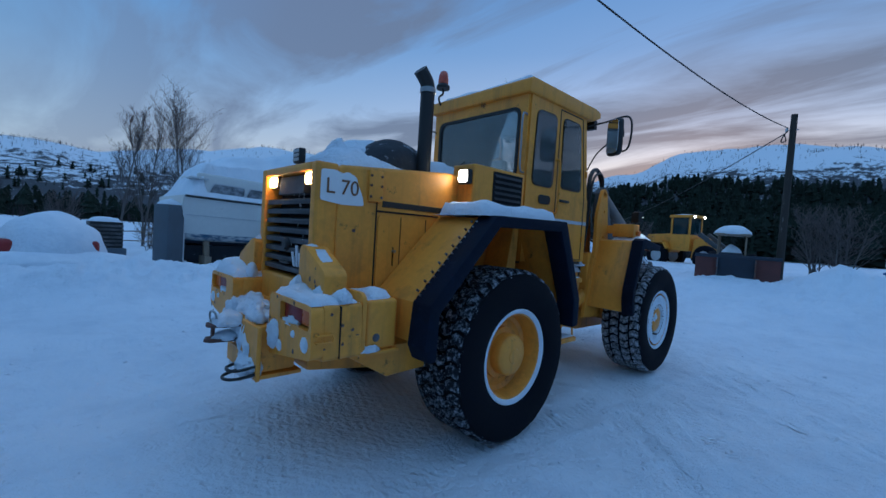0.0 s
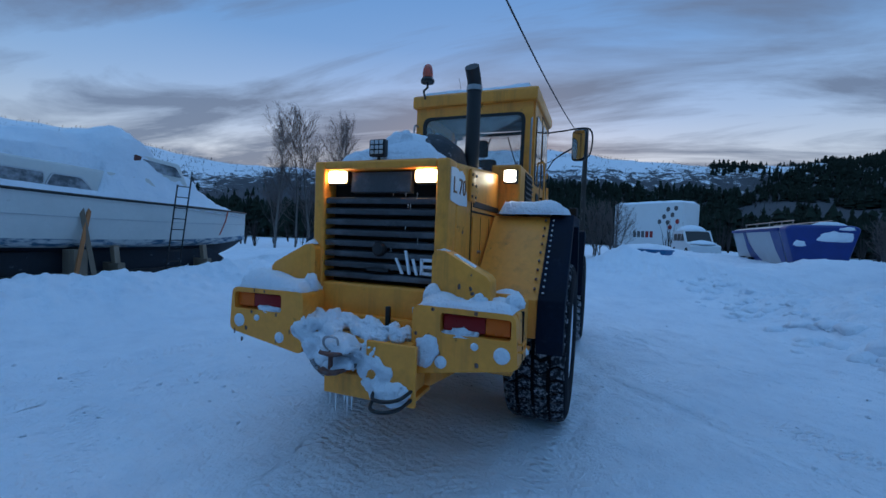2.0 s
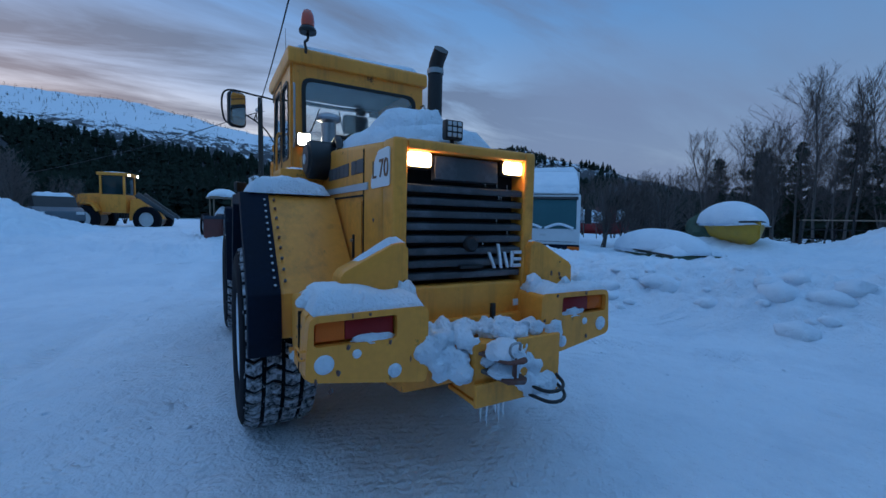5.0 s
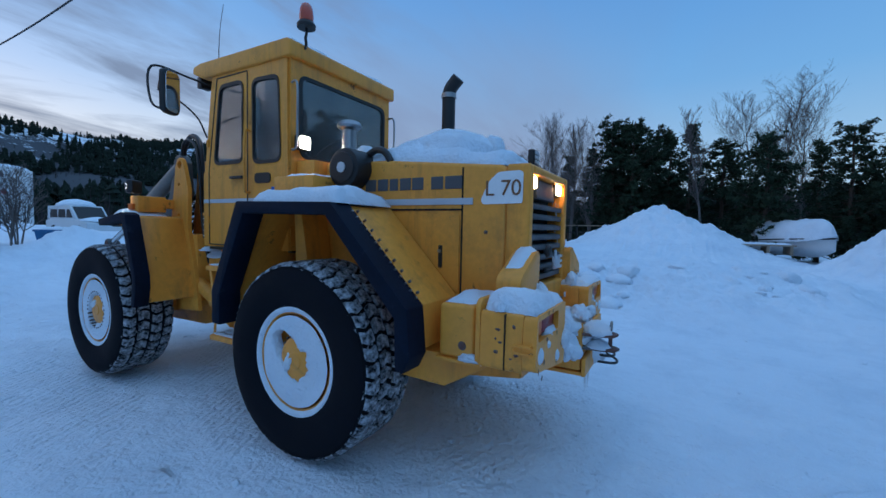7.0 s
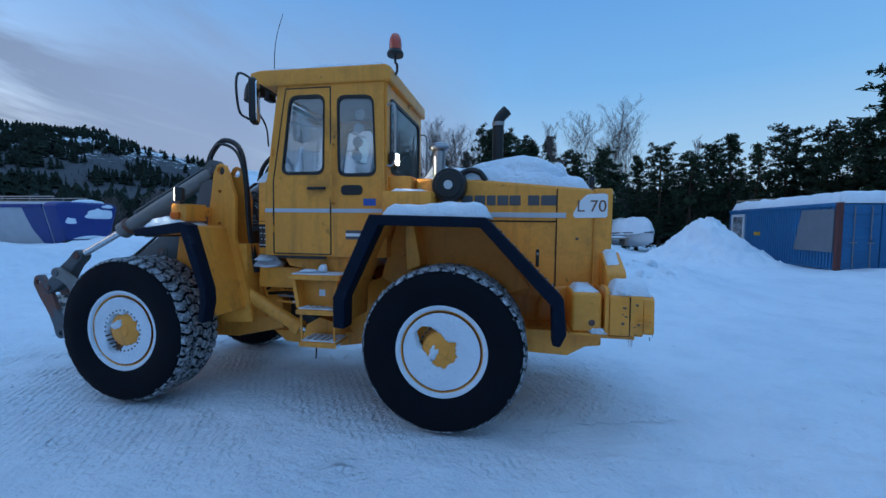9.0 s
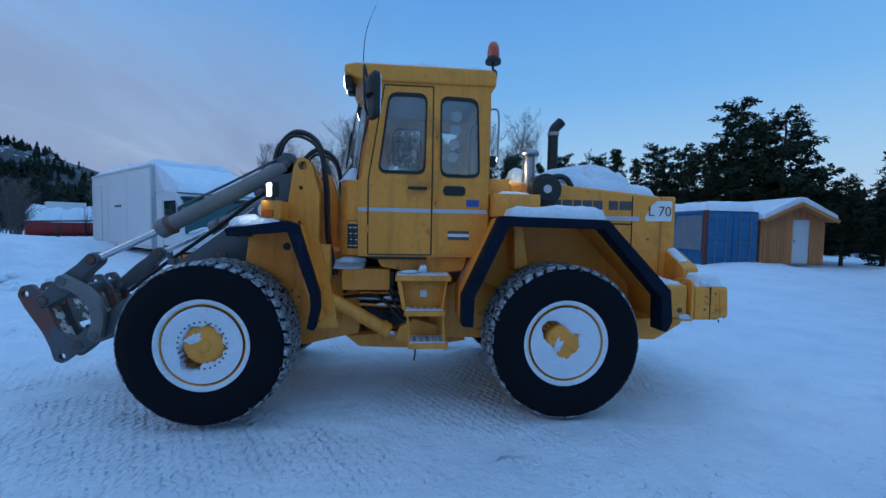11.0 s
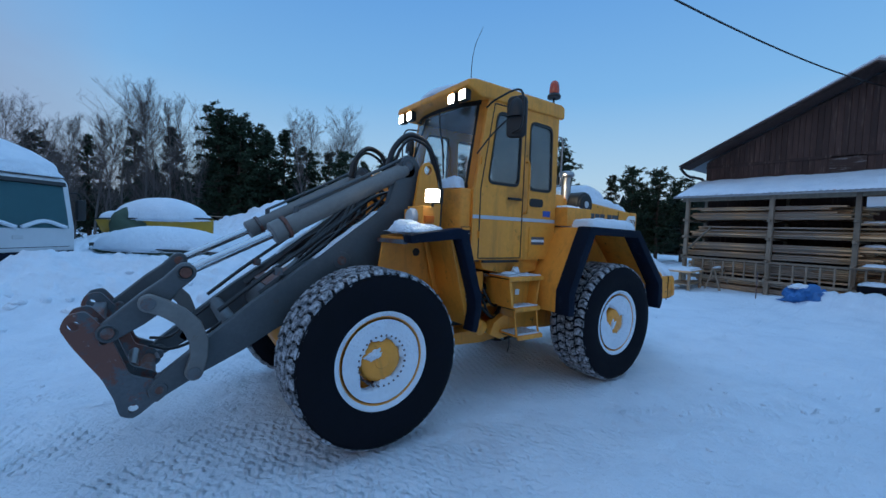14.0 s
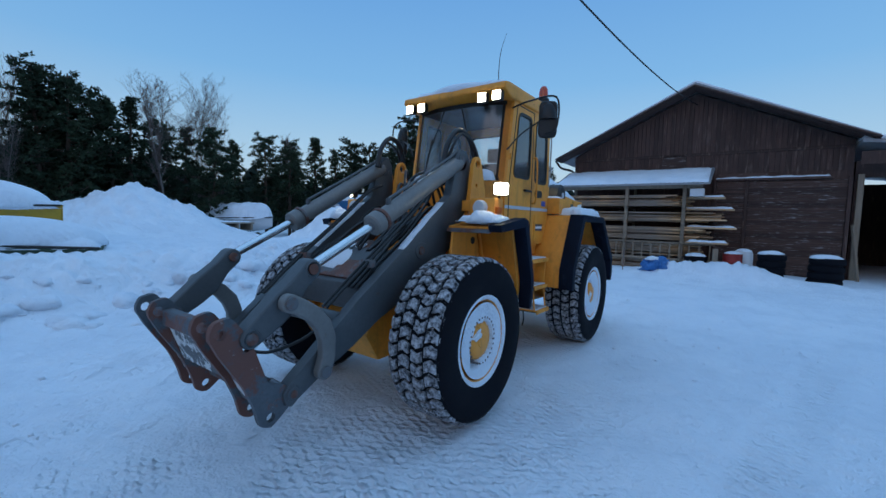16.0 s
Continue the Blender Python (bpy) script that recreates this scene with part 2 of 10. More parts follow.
def slab(poly, z, h, rough=0.02, step=0.07, seed=0, edge=0.10, sag=None):
    """Snow lying on a polygon seen from above: thick in the middle, rounded to its edge."""
    xs, ys = [p[0] for p in poly], [p[1] for p in poly]
    nx, ny = max(4, int((max(xs) - min(xs)) / step)), max(4, int((max(ys) - min(ys)) / step))
    segs = list(zip(poly, poly[1:] + poly[:1]))

    def inside(x, y):
        c = False
        for (ax, ay), (bx, by) in segs:
            if (ay > y) != (by > y) and x < (bx - ax) * (y - ay) / (by - ay) + ax:
                c = not c
        return c

    def dist(x, y):
        best = 9
        for a, b in segs:
            a, b, p = V(a), V(b), V((x, y))
            t = max(0, min(1, (p - a).dot(b - a) / max((b - a).length_squared, 1e-9)))
            best = min(best, (a + (b - a) * t - p).length)
        return best

    zf = z if callable(z) else (lambda x, y: z)
    bm = bmesh.new()
    top, low = {}, {}
    for i in range(nx + 1):
        for j in range(ny + 1):
            x, y = min(xs) + (max(xs) - min(xs)) * i / nx, min(ys) + (max(ys) - min(ys)) * j / ny
            wob = 0.35 * step * noise.noise(V((x * 7, y * 7, seed)))
            d = dist(x, y) if inside(x, y) else 0
            k = min(1, d / edge)
            k = math.sqrt(max(0, 1 - (1 - k) ** 2))
            hh = k * (h + rough * 2 * noise.noise(V((x * 3, y * 3, seed))) + rough * noise.noise(V((x * 9, y * 9, seed + 4))))
            if inside(x, y) or d == 0:
                top[i, j] = (bm.verts.new((x + wob, y - wob, zf(x, y) + max(hh, 0.0) + (0.004 if hh > 0 else 0))), hh)
    for i in range(nx):
        for j in range(ny):
            q = [top[i, j], top[i + 1, j], top[i + 1, j + 1], top[i, j + 1]]
            if max(t[1] for t in q) > 0.004:
                bm.faces.new([t[0] for t in q])
    bmesh.ops.delete(bm, geom=[v for v in bm.verts if not v.link_faces], context="VERTS")
    # underside
    rim = [e for e in bm.edges if len(e.link_faces) == 1]
    ext = bmesh.ops.extrude_edge_only(bm, edges=rim)
    for v in [g for g in ext["geom"] if isinstance(g, bmesh.types.BMVert)]:
        v.co.z = zf(v.co.x, v.co.y) - 0.004
    return bm


# ---- materials ----
def shade(name, base, rough=0.6, metal=0.0, vary=0.12, scale=4.0, fine=60.0, bump=0.15, bump_scale=None, dirt=None, dirt_amount=0.0,
          dirt_scale=2.5, second=None, second_range=(0.5, 0.62), second_scale=6.0, dist=0.01, stretch=(1, 1, 1), coat=0.0, spec=0.5, glass=0.0, per_object=0.0, streaks=None):
    """A painted or natural surface: two scales of variation, worn or stained spots, fine relief."""
    mat = bpy.data.materials.new(name)
    mat.use_nodes = True
    nt = mat.node_tree
    nodes, links = nt.nodes, nt.links
    bsdf = nodes["Principled BSDF"]
    tc = nodes.new("ShaderNodeTexCoord")
    mp = nodes.new("ShaderNodeMapping")
    mp.inputs["Scale"].default_value = stretch
    links.new(tc.outputs["Object"], mp.inputs[0])

    def tex(s, detail=4.0, rough_=0.6):
        n = nodes.new("ShaderNodeTexNoise")
        n.inputs["Scale"].default_value, n.inputs["Detail"].default_value, n.inputs["Roughness"].default_value = s, detail, rough_
        links.new(mp.outputs[0], n.inputs[0])
        return n.outputs[0]

    def mapr(fac, a, b, c=0.0, d=1.0):
        n = nodes.new("ShaderNodeMapRange")
        for i, v in enumerate((a, b, c, d)):
            n.inputs[i + 1].default_value = v
        links.new(fac, n.inputs[0])
        return n.outputs[0]

    def mix(fac, a, b, kind="MIX"):
        n = nodes.new("ShaderNodeMix")
        n.data_type, n.blend_type = "RGBA", kind
        for i, v in ((0, fac), (6, a), (7, b)):
            if isinstance(v, (int, float)):
                n.inputs[i].default_value = v
            elif isinstance(v, tuple):
                n.inputs[i].default_value = (*v, 1)
            else:
                links.new(v, n.inputs[i])
        return n.outputs[2]

    big, small = tex(scale), tex(fine, 3.0)
    col = mix(mapr(big, 0.3, 0.7), tuple(c * (1 - vary) for c in base), tuple(min(1, c * (1 + vary)) for c in base))
    col = mix(mapr(small, 0.3, 0.7, 0, 0.5), col, tuple(c * (1 - vary * 1.5) for c in base))
    if per_object:
        info = nodes.new("ShaderNodeObjectInfo")
        hsv = nodes.new("ShaderNodeHueSaturation")
        links.new(col, hsv.inputs["Color"])
        links.new(mapr(info.outputs["Random"], 0, 1, 1 - per_object, 1 + per_object), hsv.inputs["Value"])
        col = hsv.outputs[0]
    rgh = mapr(big, 0.3, 0.7, max(0.02, rough - 0.08), min(1, rough + 0.08))
    if second:
        fac = mapr(tex(second_scale, 6.0, 0.68), *second_range)
        col = mix(fac, col, second)
    if streaks:
        # grime run down the upright faces
        m2 = nodes.new("ShaderNodeMapping")
        m2.inputs["Scale"].default_value = (7.0, 7.0, 0.55)
        links.new(tc.outputs["Object"], m2.inputs[0])
        n2 = nodes.new("ShaderNodeTexNoise")
        n2.inputs["Scale"].default_value, n2.inputs["Detail"].default_value, n2.inputs["Roughness"].default_value = 1.0, 7.0, 0.68
        links.new(m2.outputs[0], n2.inputs[0])
        col = mix(mapr(n2.outputs[0], 0.52, 0.80, 0.0, 0.60), col, streaks)
    if dirt:
        fac = mapr(tex(dirt_scale, 8.0, 0.72), 0.66 - dirt_amount * 0.3, 0.74 - dirt_amount * 0.2)
        col = mix(fac, col, dirt)
        rgh2 = nodes.new("ShaderNodeMix")
        links.new(fac, rgh2.inputs[0]), links.new(rgh, rgh2.inputs[2])
        rgh2.inputs[3].default_value = 0.85
        rgh = rgh2.outputs[0]
    links.new(col, bsdf.inputs["Base Color"])
    links.new(rgh, bsdf.inputs["Roughness"])
    bsdf.inputs["Metallic"].default_value = metal
    bsdf.inputs["Coat Weight"].default_value = coat
    bsdf.inputs["Specular IOR Level"].default_value = spec
    bsdf.inputs["Transmission Weight"].default_value = glass
    if bump:
        bp = nodes.new("ShaderNodeBump")
        bp.inputs["Strength"].default_value, bp.inputs["Distance"].default_value = bump, dist
        links.new(tex(bump_scale or fine, 5.0), bp.inputs["Height"])
        links.new(bp.outputs[0], bsdf.inputs["Normal"])
    return mat


def glow(name, colour, strength):
    mat = bpy.data.materials.new(name)
    mat.use_nodes = True
    b = mat.node_tree.nodes["Principled BSDF"]
    b.inputs["Base Color"].default_value = (*colour, 1)
    b.inputs["Emission Color"].default_value = (*colour, 1)
    b.inputs["Emission Strength"].default_value = strength
    return mat


def clear_glass(name, tint, rough=0.02, sheen=0.03, film=0.0, ior=1.5):
    """A window pane: clear, with the sky's sheen on it and a thin uneven film of dust and frost."""
    mat = bpy.data.materials.new(name)
    mat.use_nodes = True
    nt = mat.node_tree
    nt.nodes.clear()
    out = nt.nodes.new("ShaderNodeOutputMaterial")
    tr = nt.nodes.new("ShaderNodeBsdfTransparent")
    tr.inputs[0].default_value = (*tint, 1)
    gl = nt.nodes.new("ShaderNodeBsdfGlossy")
    gl.inputs["Roughness"].default_value = rough
    gl.inputs["Color"].default_value = (0.9, 0.93, 0.95, 1)
    fr = nt.nodes.new("ShaderNodeFresnel")
    fr.inputs[0].default_value = ior
    add = nt.nodes.new("ShaderNodeMath")
    add.operation, add.use_clamp = "ADD", True
    add.inputs[1].default_value = sheen
    mx = nt.nodes.new("ShaderNodeMixShader")
    nt.links.new(fr.outputs[0], add.inputs[0])
    nt.links.new(add.outputs[0], mx.inputs[0])
    nt.links.new(tr.outputs[0], mx.inputs[1])
    nt.links.new(gl.outputs[0], mx.inputs[2])
    last = mx.outputs[0]
    if film:
        tc = nt.nodes.new("ShaderNodeTexCoord")
        no = nt.nodes.new("ShaderNodeTexNoise")
        no.inputs["Scale"].default_value, no.inputs["Detail"].default_value, no.inputs["Roughness"].default_value = 3.5, 6.0, 0.65
        nt.links.new(tc.outputs["Object"], no.inputs[0])
        mr = nt.nodes.new("ShaderNodeMapRange")
        for i, v in enumerate((0.35, 0.70, film * 0.5, film * 1.6)):
            mr.inputs[i + 1].default_value = v
        nt.links.new(no.outputs[0], mr.inputs[0])
        df = nt.nodes.new("ShaderNodeBsdfDiffuse")
        df.inputs[0].default_value = (0.62, 0.63, 0.62, 1)
        m2 = nt.nodes.new("ShaderNodeMixShader")
        nt.links.new(mr.outputs[0], m2.inputs[0])
        nt.links.new(last, m2.inputs[1])
        nt.links.new(df.outputs[0], m2.inputs[2])
        last = m2.outputs[0]
    nt.links.new(last, out.inputs[0])
    return mat


def snow_material(name, packed=False):
    mat = bpy.data.materials.new(name)
    mat.use_nodes = True
    nt = mat.node_tree
    nodes, links = nt.nodes, nt.links
    bsdf = nodes["Principled BSDF"]
    tc = nodes.new("ShaderNodeTexCoord").outputs["Object"]

    def tex(s, detail=5.0, rough=0.6, kind="ShaderNodeTexNoise"):
        n = nodes.new(kind)
        n.inputs["Scale"].default_value = s
        if kind == "ShaderNodeTexNoise":
            n.inputs["Detail"].default_value, n.inputs["Roughness"].default_value = detail, rough
        links.new(tc, n.inputs[0])
        return n.outputs[0]

    ramp = nodes.new("ShaderNodeValToRGB")
    e = ramp.color_ramp.elements
    e[0].position, e[0].color = 0.3, (0.73, 0.80, 0.88, 1)
    e[1].position, e[1].color = 0.68, (0.84, 0.89, 0.95, 1)
    links.new(tex(0.45 if packed else 2.0, 8), ramp.inputs[0])
    col = ramp.outputs[0]
    if packed:
        # driven snow is greyer in patches
        r2 = nodes.new("ShaderNodeMapRange")
        for i, v in enumerate((0.48, 0.72, 0.0, 0.36)):
            r2.inputs[i + 1].default_value = v
        links.new(tex(1.4, 9, 0.66), r2.inputs[0])
        mx = nodes.new("ShaderNodeMix")
        mx.data_type = "RGBA"
        links.new(r2.outputs[0], mx.inputs[0]), links.new(col, mx.inputs[6])
        mx.inputs[7].default_value = (0.52, 0.59, 0.68, 1)
        col = mx.outputs[2]
    links.new(col, bsdf.inputs["Base Color"])
    bsdf.inputs["Roughness"].default_value = 0.62 if packed else 0.75
    bsdf.inputs["Specular IOR Level"].default_value = 0.35
    b1 = nodes.new("ShaderNodeBump")
    b1.inputs["Strength"].default_value, b1.inputs["Distance"].default_value = (0.85, 0.10) if packed else (0.85, 0.06)
    links.new(tex(5.0 if packed else 9.0, 8, 0.62), b1.inputs["Height"])
    b2 = nodes.new("ShaderNodeBump")
    b2.inputs["Strength"].default_value, b2.inputs["Distance"].default_value = (0.85, 0.021) if packed else (0.7, 0.018)
    links.new(tex(32.0 if packed else 70.0, 4, 0.6), b2.inputs["Height"])
    links.new(b1.outputs[0], b2.inputs["Normal"])
    last = b2.outputs[0]
    if packed:
        # lug prints (along, across, strength; below zero: dragged streaks) pressed into the tracks
        at = nodes.new("ShaderNodeAttribute")
        at.attribute_name = "track"
        sep = nodes.new("ShaderNodeSeparateXYZ")
        links.new(at.outputs["Vector"], sep.inputs[0])

        def mth(op, a, b=0.0, clamp=False):
            n = nodes.new("ShaderNodeMath")
            n.operation, n.use_clamp = op, clamp
            for i, v in enumerate((a, b)):
                if isinstance(v, (int, float)):
                    n.inputs[i].default_value = v
                else:
                    links.new(v, n.inputs[i])
            return n.outputs[0]

        wob = mth("MULTIPLY", mth("SUBTRACT", tex(9.0, 4), 0.5), 0.085)
        uv = nodes.new("ShaderNodeCombineXYZ")
        links.new(mth("ADD", sep.outputs[0], wob), uv.inputs[0]), links.new(mth("ADD", sep.outputs[1], wob), uv.inputs[1])
        us = nodes.new("ShaderNodeSeparateXYZ")
        links.new(uv.outputs[0], us.inputs[0])
        rowv = mth("MULTIPLY", us.outputs[1], 1 / 0.085)
        ph = mth("ADD", mth("MULTIPLY", us.outputs[0], 6.2832 / 0.082), mth("MULTIPLY", mth("FLOOR", rowv), 3.1416))
        wide = mth("ABSOLUTE", mth("SINE", mth("MULTIPLY", rowv, 3.1416)))
        dots = mth("MAXIMUM", mth("MULTIPLY", mth("SINE", ph), wide), -0.35)
        worn = mth("MULTIPLY", mth("SUBTRACT", tex(3.1, 5), 0.33), 3.4, True)
        lug = mth("MULTIPLY", mth("MULTIPLY", dots, worn), mth("MAXIMUM", sep.outputs[2], 0.0))
        mp = nodes.new("ShaderNodeMapping")
        mp.inputs["Scale"].default_value = (0.7, 13.0, 1.0)
        links.new(uv.outputs[0], mp.inputs[0])
        st = nodes.new("ShaderNodeTexNoise")
        st.inputs["Scale"].default_value, st.inputs["Detail"].default_value = 1.0, 3.0
        links.new(mp.outputs[0], st.inputs[0])
        drag = mth("MULTIPLY", st.outputs[0], mth("MULTIPLY", mth("MAXIMUM", mth("MULTIPLY", sep.outputs[2], -1.0), 0.0), 2.4))
        b3 = nodes.new("ShaderNodeBump")
        b3.inputs["Strength"].default_value, b3.inputs["Distance"].default_value = 0.85, 0.023
        links.new(mth("ADD", mth("MULTIPLY", lug, 1.25), drag), b3.inputs["Height"])
        links.new(last, b3.inputs["Normal"])
        last = b3.outputs[0]
    links.new(last, bsdf.inputs["Normal"])
    return mat


SNOW = snow_material("fresh_snow")
PACKED = snow_material("driven_snow", True)
YELLOW = shade("worn_yellow_paint", (0.93, 0.338, 0.046), 0.45, vary=0.14, scale=1.6, fine=24, bump=0.08, dirt=(0.13, 0.055, 0.028), dirt_amount=0.12, dirt_scale=6.5, coat=0.05, spec=0.36, second=(0.42, 0.16, 0.035), second_range=(0.54, 0.78), second_scale=1.6, streaks=(0.20, 0.09, 0.035))
NAVY = shade("navy_rubber_edge", (0.004, 0.010, 0.024), 0.7, vary=0.35, scale=3, fine=40, bump=0.12, spec=0.14, second=(0.02, 0.03, 0.05), second_range=(0.60, 0.80), second_scale=9)
RUBBER = shade("tyre_rubber", (0.005, 0.006, 0.010), 0.85, vary=0.25, scale=5, fine=50, bump=0.2, dist=0.003, spec=0.16)
TREAD = shade("tread_rubber", (0.016, 0.017, 0.021), 0.85, vary=0.3, scale=9, fine=70, bump=0.2, dist=0.003, second=(0.45, 0.48, 0.53), second_range=(0.48, 0.72), second_scale=30, spec=0.2)
TREADSNOWY = shade("snowy_tread_rubber", (0.012, 0.013, 0.016), 0.85, vary=0.3, scale=9, fine=70, bump=0.2, dist=0.003, second=(0.58, 0.60, 0.64), second_range=(0.37, 0.70), second_scale=26, spec=0.2)
GROOVE = shade("snow_in_grooves", (0.006, 0.007, 0.009), 0.9, vary=0.3, scale=9, bump=0.1, second=(0.50, 0.52, 0.56), second_range=(0.60, 0.70), second_scale=16, spec=0.15)
CYLGREY = shade("pale_cylinder_paint", (0.17, 0.17, 0.165), 0.5, vary=0.2, scale=3, fine=40, bump=0.1, dirt=(0.12, 0.07, 0.05), dirt_amount=0.05, dirt_scale=5)
ARMGREY = shade("grey_arm_paint", (0.070, 0.080, 0.088), 0.5, vary=0.2, scale=3, fine=40, bump=0.1, dirt=(0.10, 0.055, 0.035), dirt_amount=0.05, dirt_scale=4)
RUSTY = shade("rusty_steel", (0.15, 0.062, 0.045), 0.75, vary=0.35, scale=8, fine=60, bump=0.4, dist=0.004, second=(0.11, 0.12, 0.13), second_range=(0.46, 0.56), second_scale=5)
CHIPPED = shade("chipped_pale_paint", (0.10, 0.105, 0.11), 0.65, vary=0.3, scale=6, fine=50, bump=0.2, second=(0.62, 0.63, 0.62), second_range=(0.50, 0.55), second_scale=9, dirt=(0.12, 0.05, 0.03), dirt_amount=0.12, dirt_scale=7)
CARRIER = shade("rust_patched_grey_paint", (0.085, 0.10, 0.115), 0.6, vary=0.25, scale=6, fine=50, bump=0.2, second=(0.15, 0.058, 0.042), second_range=(0.45, 0.51), second_scale=3.2, dirt=(0.50, 0.51, 0.50), dirt_amount=0.06, dirt_scale=10)
CHROME = shade("chrome_rod", (0.62, 0.64, 0.66), 0.18, metal=1.0, vary=0.05, bump=0)
STEEL = shade("bare_steel", (0.35, 0.35, 0.36), 0.35, metal=0.9, vary=0.15, bump=0.08)
BLACK = shade("black_plastic", (0.012, 0.012, 0.013), 0.5, vary=0.25, bump=0.08)
HOSE = shade("rubber_hose", (0.012, 0.012, 0.014), 0.45, vary=0.25, bump=0.05)
GRILLE = shade("dusty_grille", (0.055, 0.056, 0.06), 0.55, vary=0.25, scale=5, fine=30, bump=0.1, second=(0.16, 0.165, 0.175), second_range=(0.45, 0.75), second_scale=3)
# near-black put on seams and slat backings as the dark of their depth
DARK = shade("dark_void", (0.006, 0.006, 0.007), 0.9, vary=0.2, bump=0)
SEATCLOTH = shade("seat_cloth", (0.03, 0.032, 0.036), 0.9, vary=0.25, fine=90, bump=0.3)
PALE = shade("pale_trim", (0.55, 0.56, 0.57), 0.6, vary=0.1, bump=0.05)
DECAL = shade("white_decal", (0.80, 0.80, 0.80), 0.5, vary=0.06, bump=0.03, dirt=(0.45, 0.25, 0.08), dirt_amount=0.02)
STRIPE = shade("silver_stripe", (0.50, 0.52, 0.56), 0.45, vary=0.08, bump=0.03)
INK = shade("grey_ink", (0.09, 0.085, 0.09), 0.6, vary=0.1, bump=0)
BROWNINK = shade("brown_ink", (0.22, 0.09, 0.035), 0.6, vary=0.1, bump=0)
LOGO = shade("pale_badge", (0.72, 0.74, 0.78), 0.4, vary=0.05, bump=0)
GLASS = clear_glass("cab_glass", (0.93, 0.96, 0.97), 0.02, 0.05, 0.07)
DARKGLASS = shade("truck_glass", (0.010, 0.032, 0.036), 0.12, vary=0.2, scale=1, bump=0, spec=0.35)
REDLENS = shade("red_lens", (0.26, 0.010, 0.010), 0.32, vary=0.15, fine=150, bump=0.1, spec=0.25)
AMBER = shade("amber_lens", (0.70, 0.13, 0.01), 0.32, vary=0.1, fine=150, bump=0.1, spec=0.25)
BEACON = shade("beacon_dome", (0.55, 0.055, 0.012), 0.15, vary=0.12, bump=0, coat=0.6)
WARM = glow("warm_lamp", (1.0, 0.62, 0.24), 26.0)
AMBERGLOW = glow("amber_side_lamp", (1.0, 0.42, 0.06), 2.2)
WHITE = glow("white_lamp", (1.0, 0.93, 0.72), 30.0)
MIRROR = shade("mirror_glass", (0.75, 0.77, 0.8), 0.04, metal=1.0, vary=0.02, bump=0)


# ---- ground ----
def smooth(a, b, x):
    t = max(0.0, min(1.0, (x - a) / (b - a)))
    return t * t * (3 - 2 * t)


# ploughed-up banks: points along the crest (x, y, height), half width
BANKS = [
    ([(-6.5, -9.0, 0.35), (-2.0, -7.0, 0.40), (1.3, -6.2, 0.36), (4.0, -6.1, 0.36), (6.5, -5.6, 0.32), (9.5, -5.6, 0.15)], 1.6),
    ([(9.5, -5.6, 0.15), (11.3, -4.6, 0.35), (12.3, -2.4, 0.75)], 1.2),
    ([(-6.5, 8.2, 0.3), (-3.5, 7.4, 0.65), (0.0, 6.9, 0.75), (3.5, 7.4, 0.75), (6.0, 8.6, 0.6), (10.0, 9.2, 0.6)], 1.5),
    ([(-11.2, -1.5, 0.08), (-11.3, 1.0, 0.20), (-11.5, 3.0, 0.24), (-11.3, 5.0, 0.2), (-11.0, 8.0, 0.15)], 0.7),
]
HEAPS = [(-2.7, -20.5, 1.95, 4.2), (-9.8, -14.4, 1.9, 2.2), (-6.5, -19.0, 0.25, 3.4), (15.5, 8.6, 1.15, 3.6), (19.0, 11.0, 1.2, 3.5),
         (3.2, -15.0, 0.5, 3.2), (-14.5, -11.2, 0.25, 2.4), (12.0, -9.0, 0.35, 3.0), (-11.2, 1.2, 0.30, 1.5), (-0.6, 15.0, 0.5, 2.5), (-13.0, -18.5, 0.4, 3.0), (-19.5, -9.0, 1.0, 1.4), (-11.5, 2.3, 0.26, 0.9), (-11.3, 3.2, 0.16, 0.8), (23.8, -5.2, 0.55, 2.6), (21.0, -7.0, 0.3, 3.0), (4.7, -6.9, 0.30, 1.1), (31.0, -5.0, 0.8, 4.0)]


# wheel tracks: a point, the heading, the bend, half width, how strong; below zero: dragged streaks
TRACKS = [(px, py, math.cos(radians(a)), math.sin(radians(a)), c, w, s) for px, py, a, c, w, s in (
    (2.4, 0.75, 5, 0.0, 1.50, 1.0), (0, -1.15, -2, 0.004, 0.25, 0.9), (2.2, 2.75, -12, 0.0, 0.24, 0.8), (-3.0, 2.9, -30, 0.0, 0.24, 0.5),
    (0.2, -2.1, 38, 0.0, 0.24, 0.9), (0.9, -1.9, 51, -0.03, 0.42, -1.0), (0.0, -2.95, 50, -0.03, 0.42, -1.0), (1.9, -2.2, 46, -0.03, 0.40, -0.9), (-0.6, -2.0, 44, 0.0, 0.30, -0.7), (3.2, -2.4, 40, 0.0, 0.4, -0.8),
    (-4.4, 0.2, 62, 0.0, 0.24, 0.5), (-5.0, -1.2, 50, 0.01, 0.3, -0.5), (-4.0, 4.6, 10, 0.0, 0.3, -0.5), (6.5, -1.5, 14, 0.01, 0.24, 0.6), (6.0, -3.2, 10, 0.01, 0.35, -0.7),
    (-7.0, 2.5, 5, 0.0, 0.3, -0.6), (-8.0, 0.6, 3, 0.0, 0.3, -0.6), (-7.0, -3.0, -8, 0.0, 0.3, -0.6), (0, 3.8, -12, 0.0, 0.3, -0.5), (-9.0, 3.2, 12, 0.0, 0.3, -0.6))]


